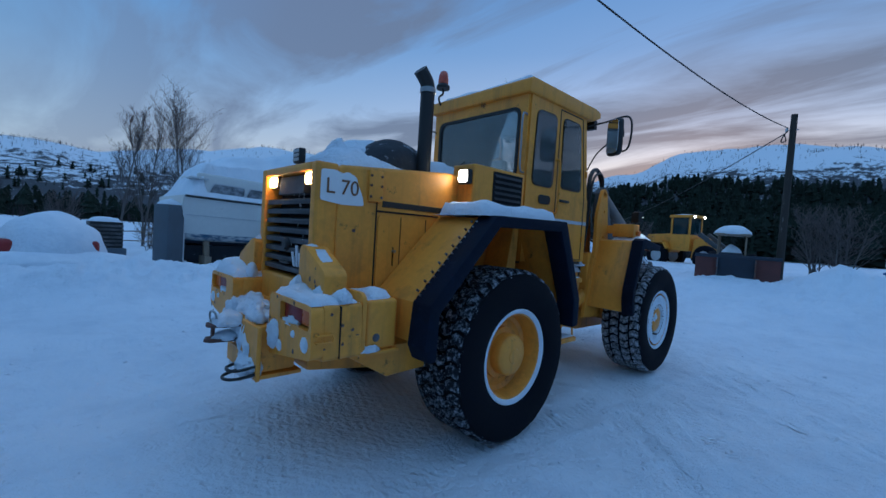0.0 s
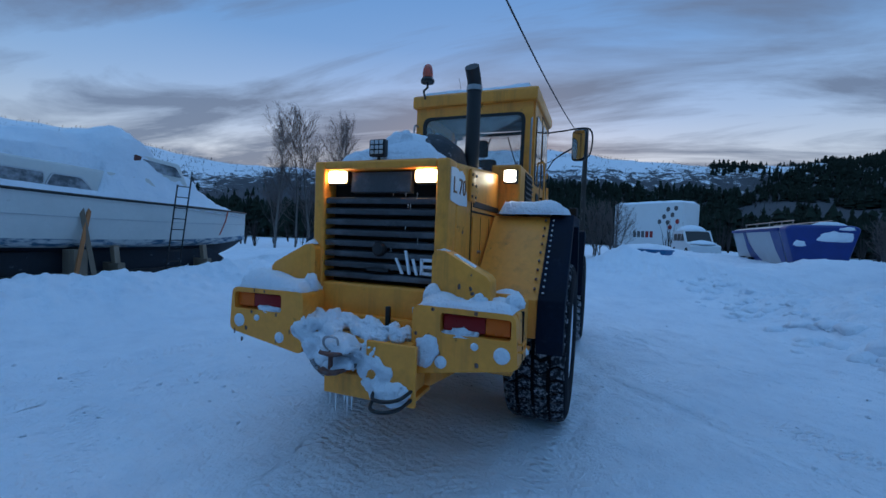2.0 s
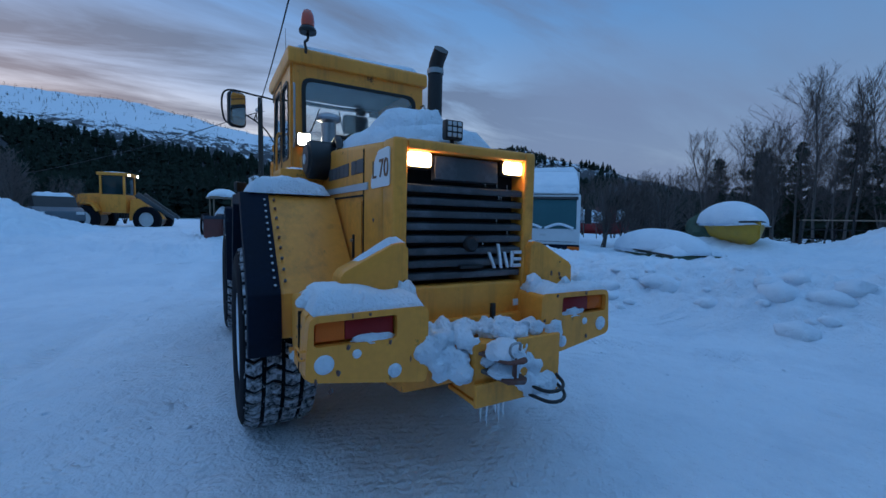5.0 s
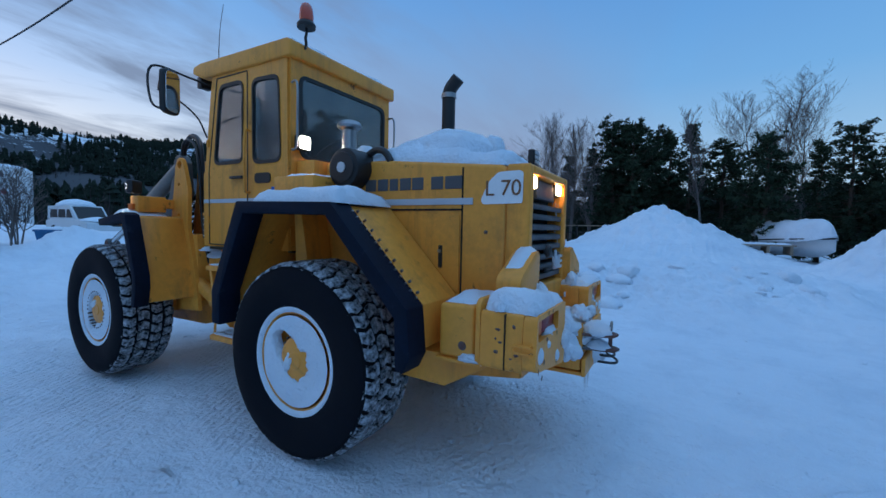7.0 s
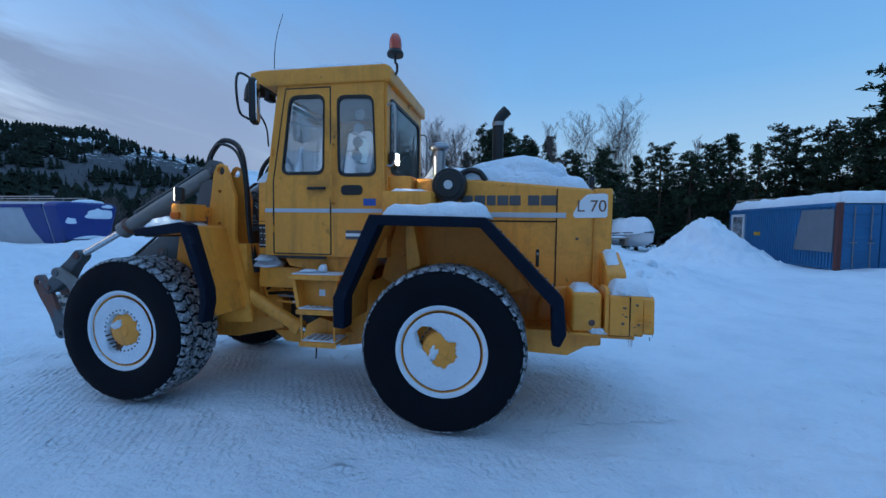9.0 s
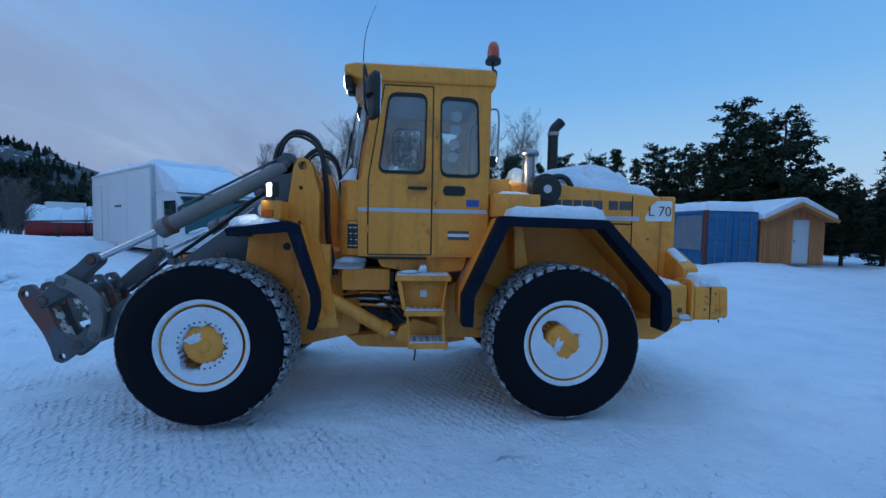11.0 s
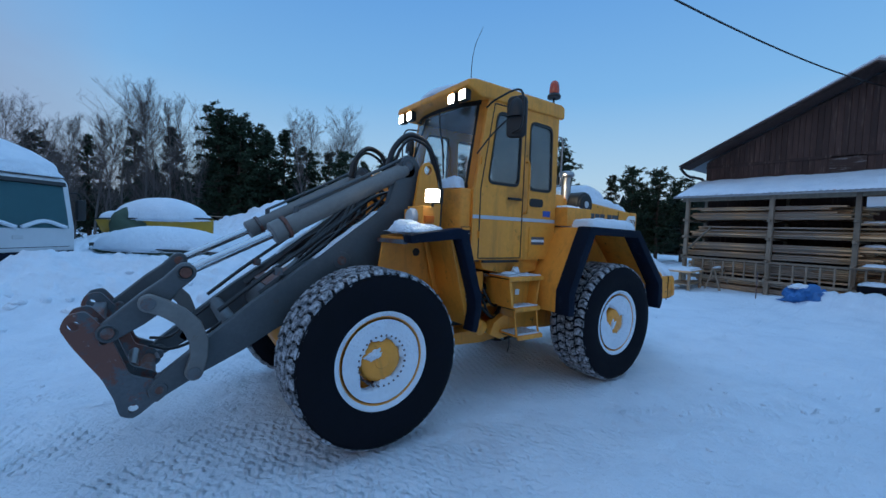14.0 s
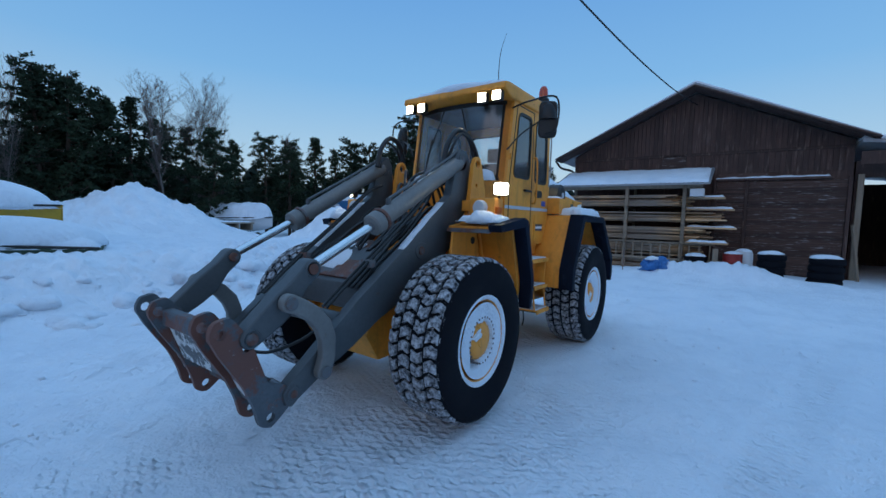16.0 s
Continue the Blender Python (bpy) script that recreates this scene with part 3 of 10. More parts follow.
def track_at(x, y):
    """The strongest wheel track at a place: along, across, strength, and its print's share."""
    best, second, edge, near = (0.0, 0.0, 0.0, 0.0, 9.0), 0.0, 0.0, []
    for px, py, ca, sa, bend, w, s in TRACKS:
        u, v = (x - px) * ca + (y - py) * sa, -(x - px) * sa + (y - py) * ca
        d = (v - bend * u * u) / w
        if abs(d) < 1.6:
            here = smooth(-0.6, -0.15, noise.noise(V((u * 0.35, px + py * 3, 4)))) * smooth(7.5, 4.5, abs(u))
            if s < 0 and 0.5 < ca < 0.85:
                here *= smooth(2.4, 1.4, u)
            if w > 1:
                # older and softer behind the machine
                here *= 0.42 + 0.58 * smooth(-2.5, 0.8, x)
            e = math.exp(-d ** 4) * here
            edge = max(edge, math.exp(-((abs(d) - 1.15) / 0.2) ** 2) * here)
            if here > 0.03:
                near.append(abs(d))
            if e * abs(s) > abs(best[2]):
                second, best = abs(best[2]), (u, v - bend * u * u, e * s, here, d)
            else:
                second = max(second, e * abs(s))
    # where two tracks cross, both are wiped out
    keep = smooth(0.08, 0.40, abs(best[2])) * smooth(0.35, 0.85, (sorted(near)[1] if len(near) > 1 else 2.0) - abs(best[4]))
    return (*best[:2], best[2] * keep, *best[3:], best[2], edge * (1 - min(1.0, abs(best[2]))) ** 2)


def ground_z(x, y):
    z = 0.02 + 0.7 * smooth(4.5, 13, x) * smooth(26, 10, abs(y + 1))
    z += 0.25 * smooth(-5.0, -12, y)
    # deep unploughed snow behind the bank
    z += 0.50 * smooth(-4.6, -6.6, y + 0.6 * noise.noise(V((x * 0.5, 0, 2)))) * smooth(-9, -3, x) * smooth(7.2, 3.8, x)
    for crest, w in BANKS:
        if not (min(p[0] for p in crest) - 5 < x < max(p[0] for p in crest) + 5):
            continue
        best = 0.0
        for (ax, ay, ah), (bx, by, bh) in zip(crest, crest[1:]):
            dx, dy = bx - ax, by - ay
            t = max(0.0, min(1.0, ((x - ax) * dx + (y - ay) * dy) / (dx * dx + dy * dy)))
            d = math.hypot(x - ax - t * dx, y - ay - t * dy) / w
            if d < 1.8:
                h = ah + t * (bh - ah)
                h *= 1 + 0.35 * noise.noise(V((x * 0.5, y * 0.5, 3))) + 0.18 * noise.noise(V((x * 1.7, y * 1.7, 7)))
                best = max(best, h * math.exp(-1.6 * d * d))
        z += best
    for hx, hy, hh, hw in HEAPS:
        d = math.hypot(x - hx, y - hy) / hw
        if d < 2.2:
            z += hh * math.exp(-2.0 * d * d) * (1 + 0.30 * noise.noise(V((x * 0.6, y * 0.6, 11))) + 0.12 * noise.noise(V((x * 2.2, y * 2.2, 2))))
    # drift round the parked truck
    u, v = (x - 5.25) * -0.735 + (y + 8.2) * 0.678, (x - 5.25) * -0.678 + (y + 8.2) * -0.735
    d = math.hypot(max(0.0, u - 0.1, -8.4 - u), max(0.0, abs(v) - 1.2))
    if d < 1.6:
        z = max(z, z + (0.68 - z) * smooth(1.6, 0.1, d))
    r = math.hypot(x, y)
    if r < 60:
        off = smooth(2.0, 7.0, abs(y)) * 0.5 + 0.5
        z += 0.045 * off * noise.noise(V((x * 0.45, y * 0.45, 1)))
        if r < 24:
            z += 0.026 * noise.noise(V((x * 1.6, y * 1.6, 5))) + 0.016 * noise.noise(V((x * 4.3, y * 4.3, 9)))
            bank = smooth(0.15, 0.5, z)
            z += bank * (0.14 * abs(noise.noise(V((x * 1.9, y * 1.9, 21)))) + 0.11 * abs(noise.noise(V((x * 4.2, y * 4.2, 17)))) + 0.05 * noise.noise(V((x * 8.5, y * 8.5, 27))) - 0.06)
            z += 0.010 * noise.noise(V((x * 7.5, y * 7.5, 31)))
            # wheel ruts
            flat = smooth(0.35, 0.1, z)
            u, v, e, here, d, rut, edge = track_at(x, y)
            if here:
                z -= 0.026 * abs(rut) * flat
                z += 0.018 * edge * flat
                if e < 0:
                    z += 0.052 * -e * flat * noise.noise(V((u * 0.5, v * 6.5, 2)))
    if r > 60:
        z -= smooth(60, 300, r) * 1.5
    return z


def spread():
    s = [i * 0.046 for i in range(150)]
    step = 0.046
    while s[-1] < 2600:
        step *= 1.07
        s.append(s[-1] + step)
    return [-v for v in reversed(s[1:])] + s


def build_ground():
    line = spread()
    n = len(line)
    verts = [(x, y, ground_z(x, y)) for x in line for y in line]
    faces = [(i * n + j, (i + 1) * n + j, (i + 1) * n + j + 1, i * n + j + 1) for i in range(n - 1) for j in range(n - 1)]
    me = bpy.data.meshes.new("ground")
    me.from_pydata(verts, [], faces)
    me.polygons.foreach_set("use_smooth", [True] * len(me.polygons))
    me.materials.append(PACKED)
    prints = me.attributes.new("track", "FLOAT_VECTOR", "POINT")
    flat = []
    for x, y, z in verts:
        if abs(x) < 8 and abs(y) < 8:
            u, v, e, *_ = track_at(x, y)
            flat += (u, v, e * smooth(0.40, 0.15, z - 0.7 * smooth(4.5, 13, x)))
        else:
            flat += (0.0, 0.0, 0.0)
    prints.data.foreach_set("vector", flat)
    tagged(new("ground", me), "snow-covered yard with driven wheel tracks and ploughed banks", "ground", kind="structure")


build_ground()


def snow_heap(hx, hy, r, label):
    """Clods and broken crust over a ploughed heap."""
    n = int(r / 0.07)
    verts, faces = [], []
    for i in range(-n, n + 1):
        for j in range(-n, n + 1):
            x, y = hx + i * r / n, hy + j * r / n
            d = math.hypot(x - hx, y - hy) / r
            k = smooth(1.0, 0.55, d)
            p = V((x, y, 4))
            c = 0.16 * noise.noise(p * 1.5) + 0.12 * abs(noise.noise(p * 2.9)) + 0.07 * abs(noise.noise(p * 6.0)) + 0.03 * noise.noise(p * 11)
            verts.append((x, y, ground_z(x, y) + k * (0.04 + c) - 0.12 * smooth(0.8, 1.0, d)))
    m = 2 * n + 1
    faces = [(i * m + j, (i + 1) * m + j, (i + 1) * m + j + 1, i * m + j + 1) for i in range(m - 1) for j in range(m - 1)]
    me = bpy.data.meshes.new("snow_mound")
    me.from_pydata(verts, [], faces)
    me.polygons.foreach_set("use_smooth", [True] * len(me.polygons))
    me.materials.append(SNOW)
    tagged(new("snow_mound", me), label, "snow mound", "ploughed snow mounds")


for hx, hy, r in ((-9.8, -14.4, 3.2), (-2.7, -20.5, 4.4), (15.5, 8.6, 4.6)):
    snow_heap(hx, hy, r, "tall mound of ploughed snow with broken clods")


# ---- hills ----
def hill_material():
    mat = bpy.data.materials.new("snowy_hillside")
    mat.use_nodes = True
    nodes, links = mat.node_tree.nodes, mat.node_tree.links
    bsdf = nodes["Principled BSDF"]
    tc = nodes.new("ShaderNodeTexCoord").outputs["Object"]

    def tex(s, d=6, r=0.65, stretch=None):
        n = nodes.new("ShaderNodeTexNoise")
        n.inputs["Scale"].default_value, n.inputs["Detail"].default_value, n.inputs["Roughness"].default_value = s, d, r
        links.new(tc, n.inputs[0])
        return n.outputs[0]

    def mth(op, a, b):
        n = nodes.new("ShaderNodeMath")
        n.operation = op
        for i, v in enumerate((a, b)):
            if isinstance(v, (int, float)):
                n.inputs[i].default_value = v
            else:
                links.new(v, n.inputs[i])
        return n.outputs[0]

    sep = nodes.new("ShaderNodeSeparateXYZ")
    links.new(tc, sep.inputs[0])
    # birch scrub thins out with height; bare rock shows in ribs
    high = nodes.new("ShaderNodeMapRange")
    for i, v in enumerate((4, 115, 0.86, 0.36)):
        high.inputs[i + 1].default_value = v
    links.new(sep.outputs[2], high.inputs[0])
    n = mth("ADD", mth("MULTIPLY", tex(0.10, 7, 0.78), 0.85), mth("MULTIPLY", tex(0.014, 4, 0.5), 0.30))
    # the hill beyond the boat is barer
    bare = nodes.new("ShaderNodeMapRange")
    for i, v in enumerate((-60, 180, 0.0, 0.19)):
        bare.inputs[i + 1].default_value = v
    links.new(mth("SUBTRACT", sep.outputs[1], sep.outputs[0]), bare.inputs[0])
    dark = mth("SUBTRACT", mth("SUBTRACT", high.outputs[0], bare.outputs[0]), n)
    fac = nodes.new("ShaderNodeMapRange")
    for i, v in enumerate((-0.085, -0.035, 0.0, 0.95)):
        fac.inputs[i + 1].default_value = v
    links.new(dark, fac.inputs[0])
    mx = nodes.new("ShaderNodeMix")
    mx.data_type = "RGBA"
    mx.inputs[6].default_value, mx.inputs[7].default_value = (0.76, 0.78, 0.82, 1), (0.045, 0.045, 0.05, 1)
    links.new(fac.outputs[0], mx.inputs[0])
    links.new(mx.outputs[2], bsdf.inputs["Base Color"])
    bsdf.inputs["Roughness"].default_value = 0.9
    bsdf.inputs["Specular IOR Level"].default_value = 0.1
    return mat


# ridge line: compass angle (0 is +x, 90 is +y) and how high it stands, in degrees
RIDGE = [(-80, 1.5), (-65, 3.2), (-56, 5.2), (-48, 7.4), (-39, 9.0), (-30, 9.0), (-22, 8.4), (-15, 8.6), (-6, 10.0), (3, 10.8), (10, 11.4), (17, 11.4), (23, 9.2), (30, 7.5),
         (42, 7.6), (52, 7.8), (62, 9.0), (70, 9.4), (78, 8.0), (88, 6.8), (100, 6.2), (115, 5.0), (130, 3.0)]


def ridge_at(a):
    for (p, h), (q, k) in zip(RIDGE, RIDGE[1:]):
        if p <= a <= q:
            return h + (k - h) * smooth(p, q, a)
    return RIDGE[0][1] if a < RIDGE[0][0] else RIDGE[-1][1]


def hill_z(a, r):
    top = 760 * math.tan(radians(ridge_at(a)))
    x, y = r * math.cos(radians(a)), r * math.sin(radians(a))
    z = top * smooth(190, 760, r) ** 1.15
    k = smooth(220, 500, r)
    z += k * (11 * noise.noise(V((x * 0.006, y * 0.006, 2))) + 6 * noise.noise(V((x * 0.018, y * 0.018, 5))) + 2.2 * noise.noise(V((x * 0.06, y * 0.06, 8))))
    return z - 3 - 0.02 * max(0, r - 760)


def build_hills():
    an, rn = 380, 64
    verts, faces = [], []
    for i in range(an + 1):
        a = -85 + 220 * i / an
        for j in range(rn + 1):
            r = 170 + 730 * j / rn
            verts.append((r * math.cos(radians(a)), r * math.sin(radians(a)), hill_z(a, r)))
    m = rn + 1
    faces = [(i * m + j, (i + 1) * m + j, (i + 1) * m + j + 1, i * m + j + 1) for i in range(an) for j in range(rn)]
    me = bpy.data.meshes.new("hills")
    me.from_pydata(verts, [], faces)
    me.polygons.foreach_set("use_smooth", [True] * len(me.polygons))
    me.materials.append(hill_material())
    tagged(new("backdrop_hills", me), "snow-covered hills with scattered birch scrub and rock", "hill", kind="structure")


build_hills()


# ---- wheel loader ----
loader = thing("wheel_loader", "old yellow wheel loader without bucket, snow on its hood", "wheel loader")
L = loader
both = ((1, "left"), (-1, "right"))


def flip(poly, s):
    return [(p[0] * s, p[1]) for p in poly]


def text_mesh(body, size, mat, parent, m, name="lettering", depth=0.002):
    cu = bpy.data.curves.new(name, "FONT")
    cu.body, cu.size, cu.extrude, cu.align_x, cu.align_y = body, size, depth, "CENTER", "CENTER"
    tmp = bpy.data.objects.new("tmp_text", cu)
    scene.collection.objects.link(tmp)
    me = bpy.data.meshes.new_from_object(tmp.evaluated_get(bpy.context.evaluated_depsgraph_get()))
    bpy.data.objects.remove(tmp)
    bpy.data.curves.remove(cu)
    me.materials.clear()
    me.materials.append(mat)
    ob = new(name, me)
    ob.parent, ob.matrix_basis = parent, m
    return ob


# wheels: the axle runs along y, the outer face is at +y
def build_wheel(parent, m, snow=True):
    R, W = 0.678, 0.235
    prof = [(0.345, -W * 0.85), (0.40, -W * 0.98), (0.52, -W * 1.04), (0.60, -W * 1.02), (0.646, -W * 0.93), (0.650, -W * 0.5), (0.652, 0), (0.650, W * 0.5), (0.646, W * 0.93),
            (0.60, W * 1.02), (0.52, W * 1.05), (0.43, W * 1.0), (0.375, W * 0.92), (0.345, W * 0.85)]
    wheel = part("wheel", lathe(prof, "y", 72), RUBBER, parent, "black rubber tyre on a steel wheel", m)
    # a little snow packed in the grooves
    part("groove_snow", lathe([(0.633, -W * 0.97), (0.650, -W * 0.90), (0.658, -W * 0.6), (0.659, 0), (0.658, W * 0.6), (0.650, W * 0.90), (0.633, W * 0.97)], "y", 72), GROOVE, wheel, "grooves patched with snow")
    bm = bmesh.new()
    n = 40
    rnd = random.Random(4)
    pitch = 2 * math.pi / n
    for row in range(4):
        for k in range(n):
            a = pitch * (k + 0.5 * (row % 2) + rnd.uniform(-0.04, 0.04))
            w0 = -W * 0.97 + row * W * 0.5
            w1 = w0 + W * (0.405 + rnd.uniform(-0.02, 0.01))
            wm = (w0 + w1) / 2
            edge = row in (0, 3)
            half = pitch * (0.375 + rnd.uniform(-0.02, 0.02))
            tip = pitch * (0.10 if row % 2 else -0.10)
            vs = []
            for h, sh in ((0.640, 1.0), (R, 0.93)):
                for ww, dd, kk in ((w0, -1, -1), (w0, 1, -1), (wm, 1, 1), (w1, 1, -1), (w1, -1, -1), (wm, -1, 1)):
                    hh = h - (0.022 if edge and abs(ww) > W * 0.9 and h == R else 0)
                    aa = a + dd * half * sh + tip * (kk if dd > 0 else kk)
                    vs.append(bm.verts.new((hh * math.cos(aa), wm + (ww - wm) * sh, hh * math.sin(aa))))
            for f in ((6, 7, 8, 11), (8, 9, 10, 11), *((i, (i + 1) % 6, 6 + (i + 1) % 6, 6 + i) for i in range(6))):
                bm.faces.new([vs[i] for i in f])
    part("tread", bm, TREADSNOWY if snow else TREAD, wheel, "blocky winter tread dusted with snow")
    rim = [(0.0, 0.10), (0.13, 0.10), (0.16, 0.085), (0.17, 0.06), (0.27, 0.05), (0.30, 0.07), (0.315, 0.15), (0.325, 0.195), (0.348, 0.205), (0.356, 0.198), (0.356, 0.16), (0.33, -0.19), (0.0, -0.19)]
    part("rim", lathe(rim, "y", 56), YELLOW, wheel, "yellow steel rim")
    part("hub", lathe([(0.0, 0.204), (0.055, 0.203), (0.062, 0.196), (0.12, 0.192), (0.15, 0.182), (0.162, 0.165), (0.165, 0.09), (0.205, 0.085), (0.208, 0.06)], "y", 40), YELLOW, wheel, "yellow hub cap")
    first = None
    for k in range(28):
        m_ = pose(0, 0, 0, 0, 360 / 28 * k, 0)
        first = again(first, wheel, m_) if first else part("wheel_bolt", rod((0.19, 0.06, 0), (0.19, (0.085, 0.206, 0.14)[snow], 0), 0.0085, seg=6), RUSTY, wheel, "", m_)
    part("bead_snow", lathe([(0.334, 0.20), (0.345, 0.213), (0.366, 0.219), (0.380, 0.212), (0.376, 0.19)], "y", 64), SNOW, wheel, "ring of snow caught at the rim")
    if snow:
        # snow packed into the dish, melted back round the hub
        seg, rings = 64, 10
        bm = bmesh.new()
        grid = []
        for i in range(rings + 1):
            row = []
            for k in range(seg):
                a = 2 * math.pi * k / seg
                wob = noise.noise(V((math.cos(a) * 1.3, math.sin(a) * 1.3, 3.0 + snow)))
                wob2 = noise.noise(V((math.cos(a) * 3.1, math.sin(a) * 3.1, snow)))
                wob3 = noise.noise(V((math.cos(a) * 9.0, math.sin(a) * 9.0, snow)))
                # bare where the hub warms it, and one bite fallen out
                a0, deep, wide = (radians(104), 0.14, 0.62) if snow == 2 else (radians(-44), 0.095, 0.36)
                off = (a - a0 + math.pi) % (2 * math.pi) - math.pi
                bite = deep * math.exp(-(off / wide) ** 2)
                inner = (0.105 if snow == 2 else 0.150) + 0.05 * wob + 0.04 * wob2 + 0.015 * wob3 + bite
                inner = min(0.285, max(0.03, inner))
                r = inner + (0.312 - inner) * i / rings
                t = i / rings
                y = 0.200 + 0.004 * smooth(0, 0.5, t) + 0.006 * noise.noise(V((r * 9 * math.cos(a), r * 9 * math.sin(a), 1))) - 0.07 * (1 - smooth(0, 0.10, t))
                row.append(bm.verts.new((r * math.cos(a), y, r * math.sin(a))))
            grid.append(row)
        for i in range(rings):
            for k in range(seg):
                bm.faces.new((grid[i][k], grid[i][(k + 1) % seg], grid[i + 1][(k + 1) % seg], grid[i + 1][k]))
        part("dish_snow", bm, SNOW, wheel, "snow packed into the wheel dish")
        part("hub_snow", lump(0.05, -0.085 + 0.02 * snow, 0, 0.065, 0.04, 0.022, 0.5, 3, 3, 0.1, 3), SNOW, wheel, "", pose(0, 0.188, 0, -90, 0, 0))
    return wheel


build_wheel(L, pose(1.5, 0.935, 0.70, 0, 18, 0), 1)
build_wheel(L, pose(-1.5, 0.935, 0.70, 0, 63, 0), 2)
build_wheel(L, pose(1.5, -0.935, 0.70, 0, 33, 180), 1)
build_wheel(L, pose(-1.5, -0.935, 0.70, 0, 5, 180), 0)

# axles and frames
for x in (1.5, -1.5):
    part("axle", merge(rod((x, -0.78, 0.70), (x, 0.78, 0.70), 0.13, seg=20), lathe([(0.0, -0.26), (0.20, -0.22), (0.29, -0.08), (0.29, 0.08), (0.20, 0.22), (0.0, 0.26)], "x", 24, (x, 0, 0.70))), YELLOW, L)
part("rear_frame", prism([(-2.85, 0.62), (-2.1, 0.52), (-0.5, 0.56), (-0.35, 0.72), (-0.35, 1.02), (-0.9, 1.25), (-2.85, 1.2)], "y", -0.40, 0.40, 0.02), YELLOW, L, "yellow welded rear frame")
part("front_frame", prism([(0.35, 0.60), (0.9, 0.48), (1.9, 0.46), (2.05, 0.7), (1.75, 1.2), (1.1, 1.5), (0.62, 1.42), (0.35, 1.0)], "y", -0.36, 0.36, 0.02), YELLOW, L, "yellow welded front frame")
part("hinge", rod((0.05, 0, 0.55), (0.05, 0, 1.15), 0.11, seg=20), YELLOW, L)
for z in (0.62, 1.05):
    part("hinge_bracket", prism([(-0.4, -0.28), (0.0, -0.16), (0.14, 0), (0.0, 0.16), (-0.4, 0.28)], "z", z - 0.035, z + 0.035, 0.01), YELLOW, L)
    part("hinge_bracket", prism([(0.45, -0.28), (0.05, -0.16), (-0.05, 0), (0.05, 0.16), (0.45, 0.28)], "z", z - 0.11, z - 0.045, 0.01), YELLOW, L)
for s, _ in both:
    cyl = part("steering_cylinder", merge(rod((0.64, 0.56 * s, 1.00), (0.06, 0.54 * s, 0.67), 0.066, seg=20, bev=0.006), rod((0.12, 0.542 * s, 0.704), (0.04, 0.538 * s, 0.658), 0.078, seg=20, bev=0.006)), YELLOW, L, "yellow steering cylinder")
    part("piston_rod", rod((0.06, 0.54 * s, 0.67), (-0.34, 0.46 * s, 0.50), 0.030, seg=14), CHROME, cyl)
    vb = part("valve_box", box(0.04, 0.50, *sorted((0.26 * s, 0.54 * s)), 1.06, 1.27, 0.02), YELLOW, L, "yellow valve box with a black end cap")
    part("end_cap", box(0.00, 0.045, *sorted((0.30 * s, 0.50 * s)), 1.09, 1.24, 0.01), BLACK, vb)
    part("box_snow", lump(0.44, 0.42 * s, 1.265, 0.16, 0.13, 0.10, 0.3, 3, 3, 0.1, s), SNOW, vb)
    part("engine_hose", tube([(-0.3, 0.30 * s, 1.0), (-0.05, 0.36 * s, 1.12), (0.2, 0.30 * s, 1.05), (0.45, 0.34 * s, 1.2)], 0.022, 8), HOSE, L)
    part("engine_hose", tube([(-0.3, 0.22 * s, 0.86), (0.0, 0.30 * s, 0.80), (0.25, 0.26 * s, 0.92), (0.5, 0.28 * s, 1.0)], 0.020, 8), HOSE, L)
# black box added in the gap, standing in for the shade between the frames
part("centre_joint", box(-0.02, 0.42, -0.20, 0.20, 0.62, 1.36, 0.03), BLACK, L, "black box added to darken the gap between the frames")
rnd = random.Random(17)
for k in range(14):
    s = 1 if k % 2 else -1
    y = s * rnd.uniform(0.22, 0.52)
    part("hose", tube([(-0.42, y * 0.9, rnd.uniform(0.85, 1.25)), (-0.15, y + s * rnd.uniform(-0.05, 0.08), rnd.uniform(0.75, 1.25)), (0.15, y, rnd.uniform(0.80, 1.30)), (0.50, y * 0.8, rnd.uniform(0.95, 1.32))], rnd.uniform(0.011, 0.018), 7, 6), HOSE, L, "black hydraulic hose")
part("belly_plate", prism([(-0.75, 0.50), (-0.2, 0.42), (0.35, 0.44), (0.5, 0.56), (-0.7, 0.60)], "y", -0.30, 0.30, 0.015), YELLOW, L)

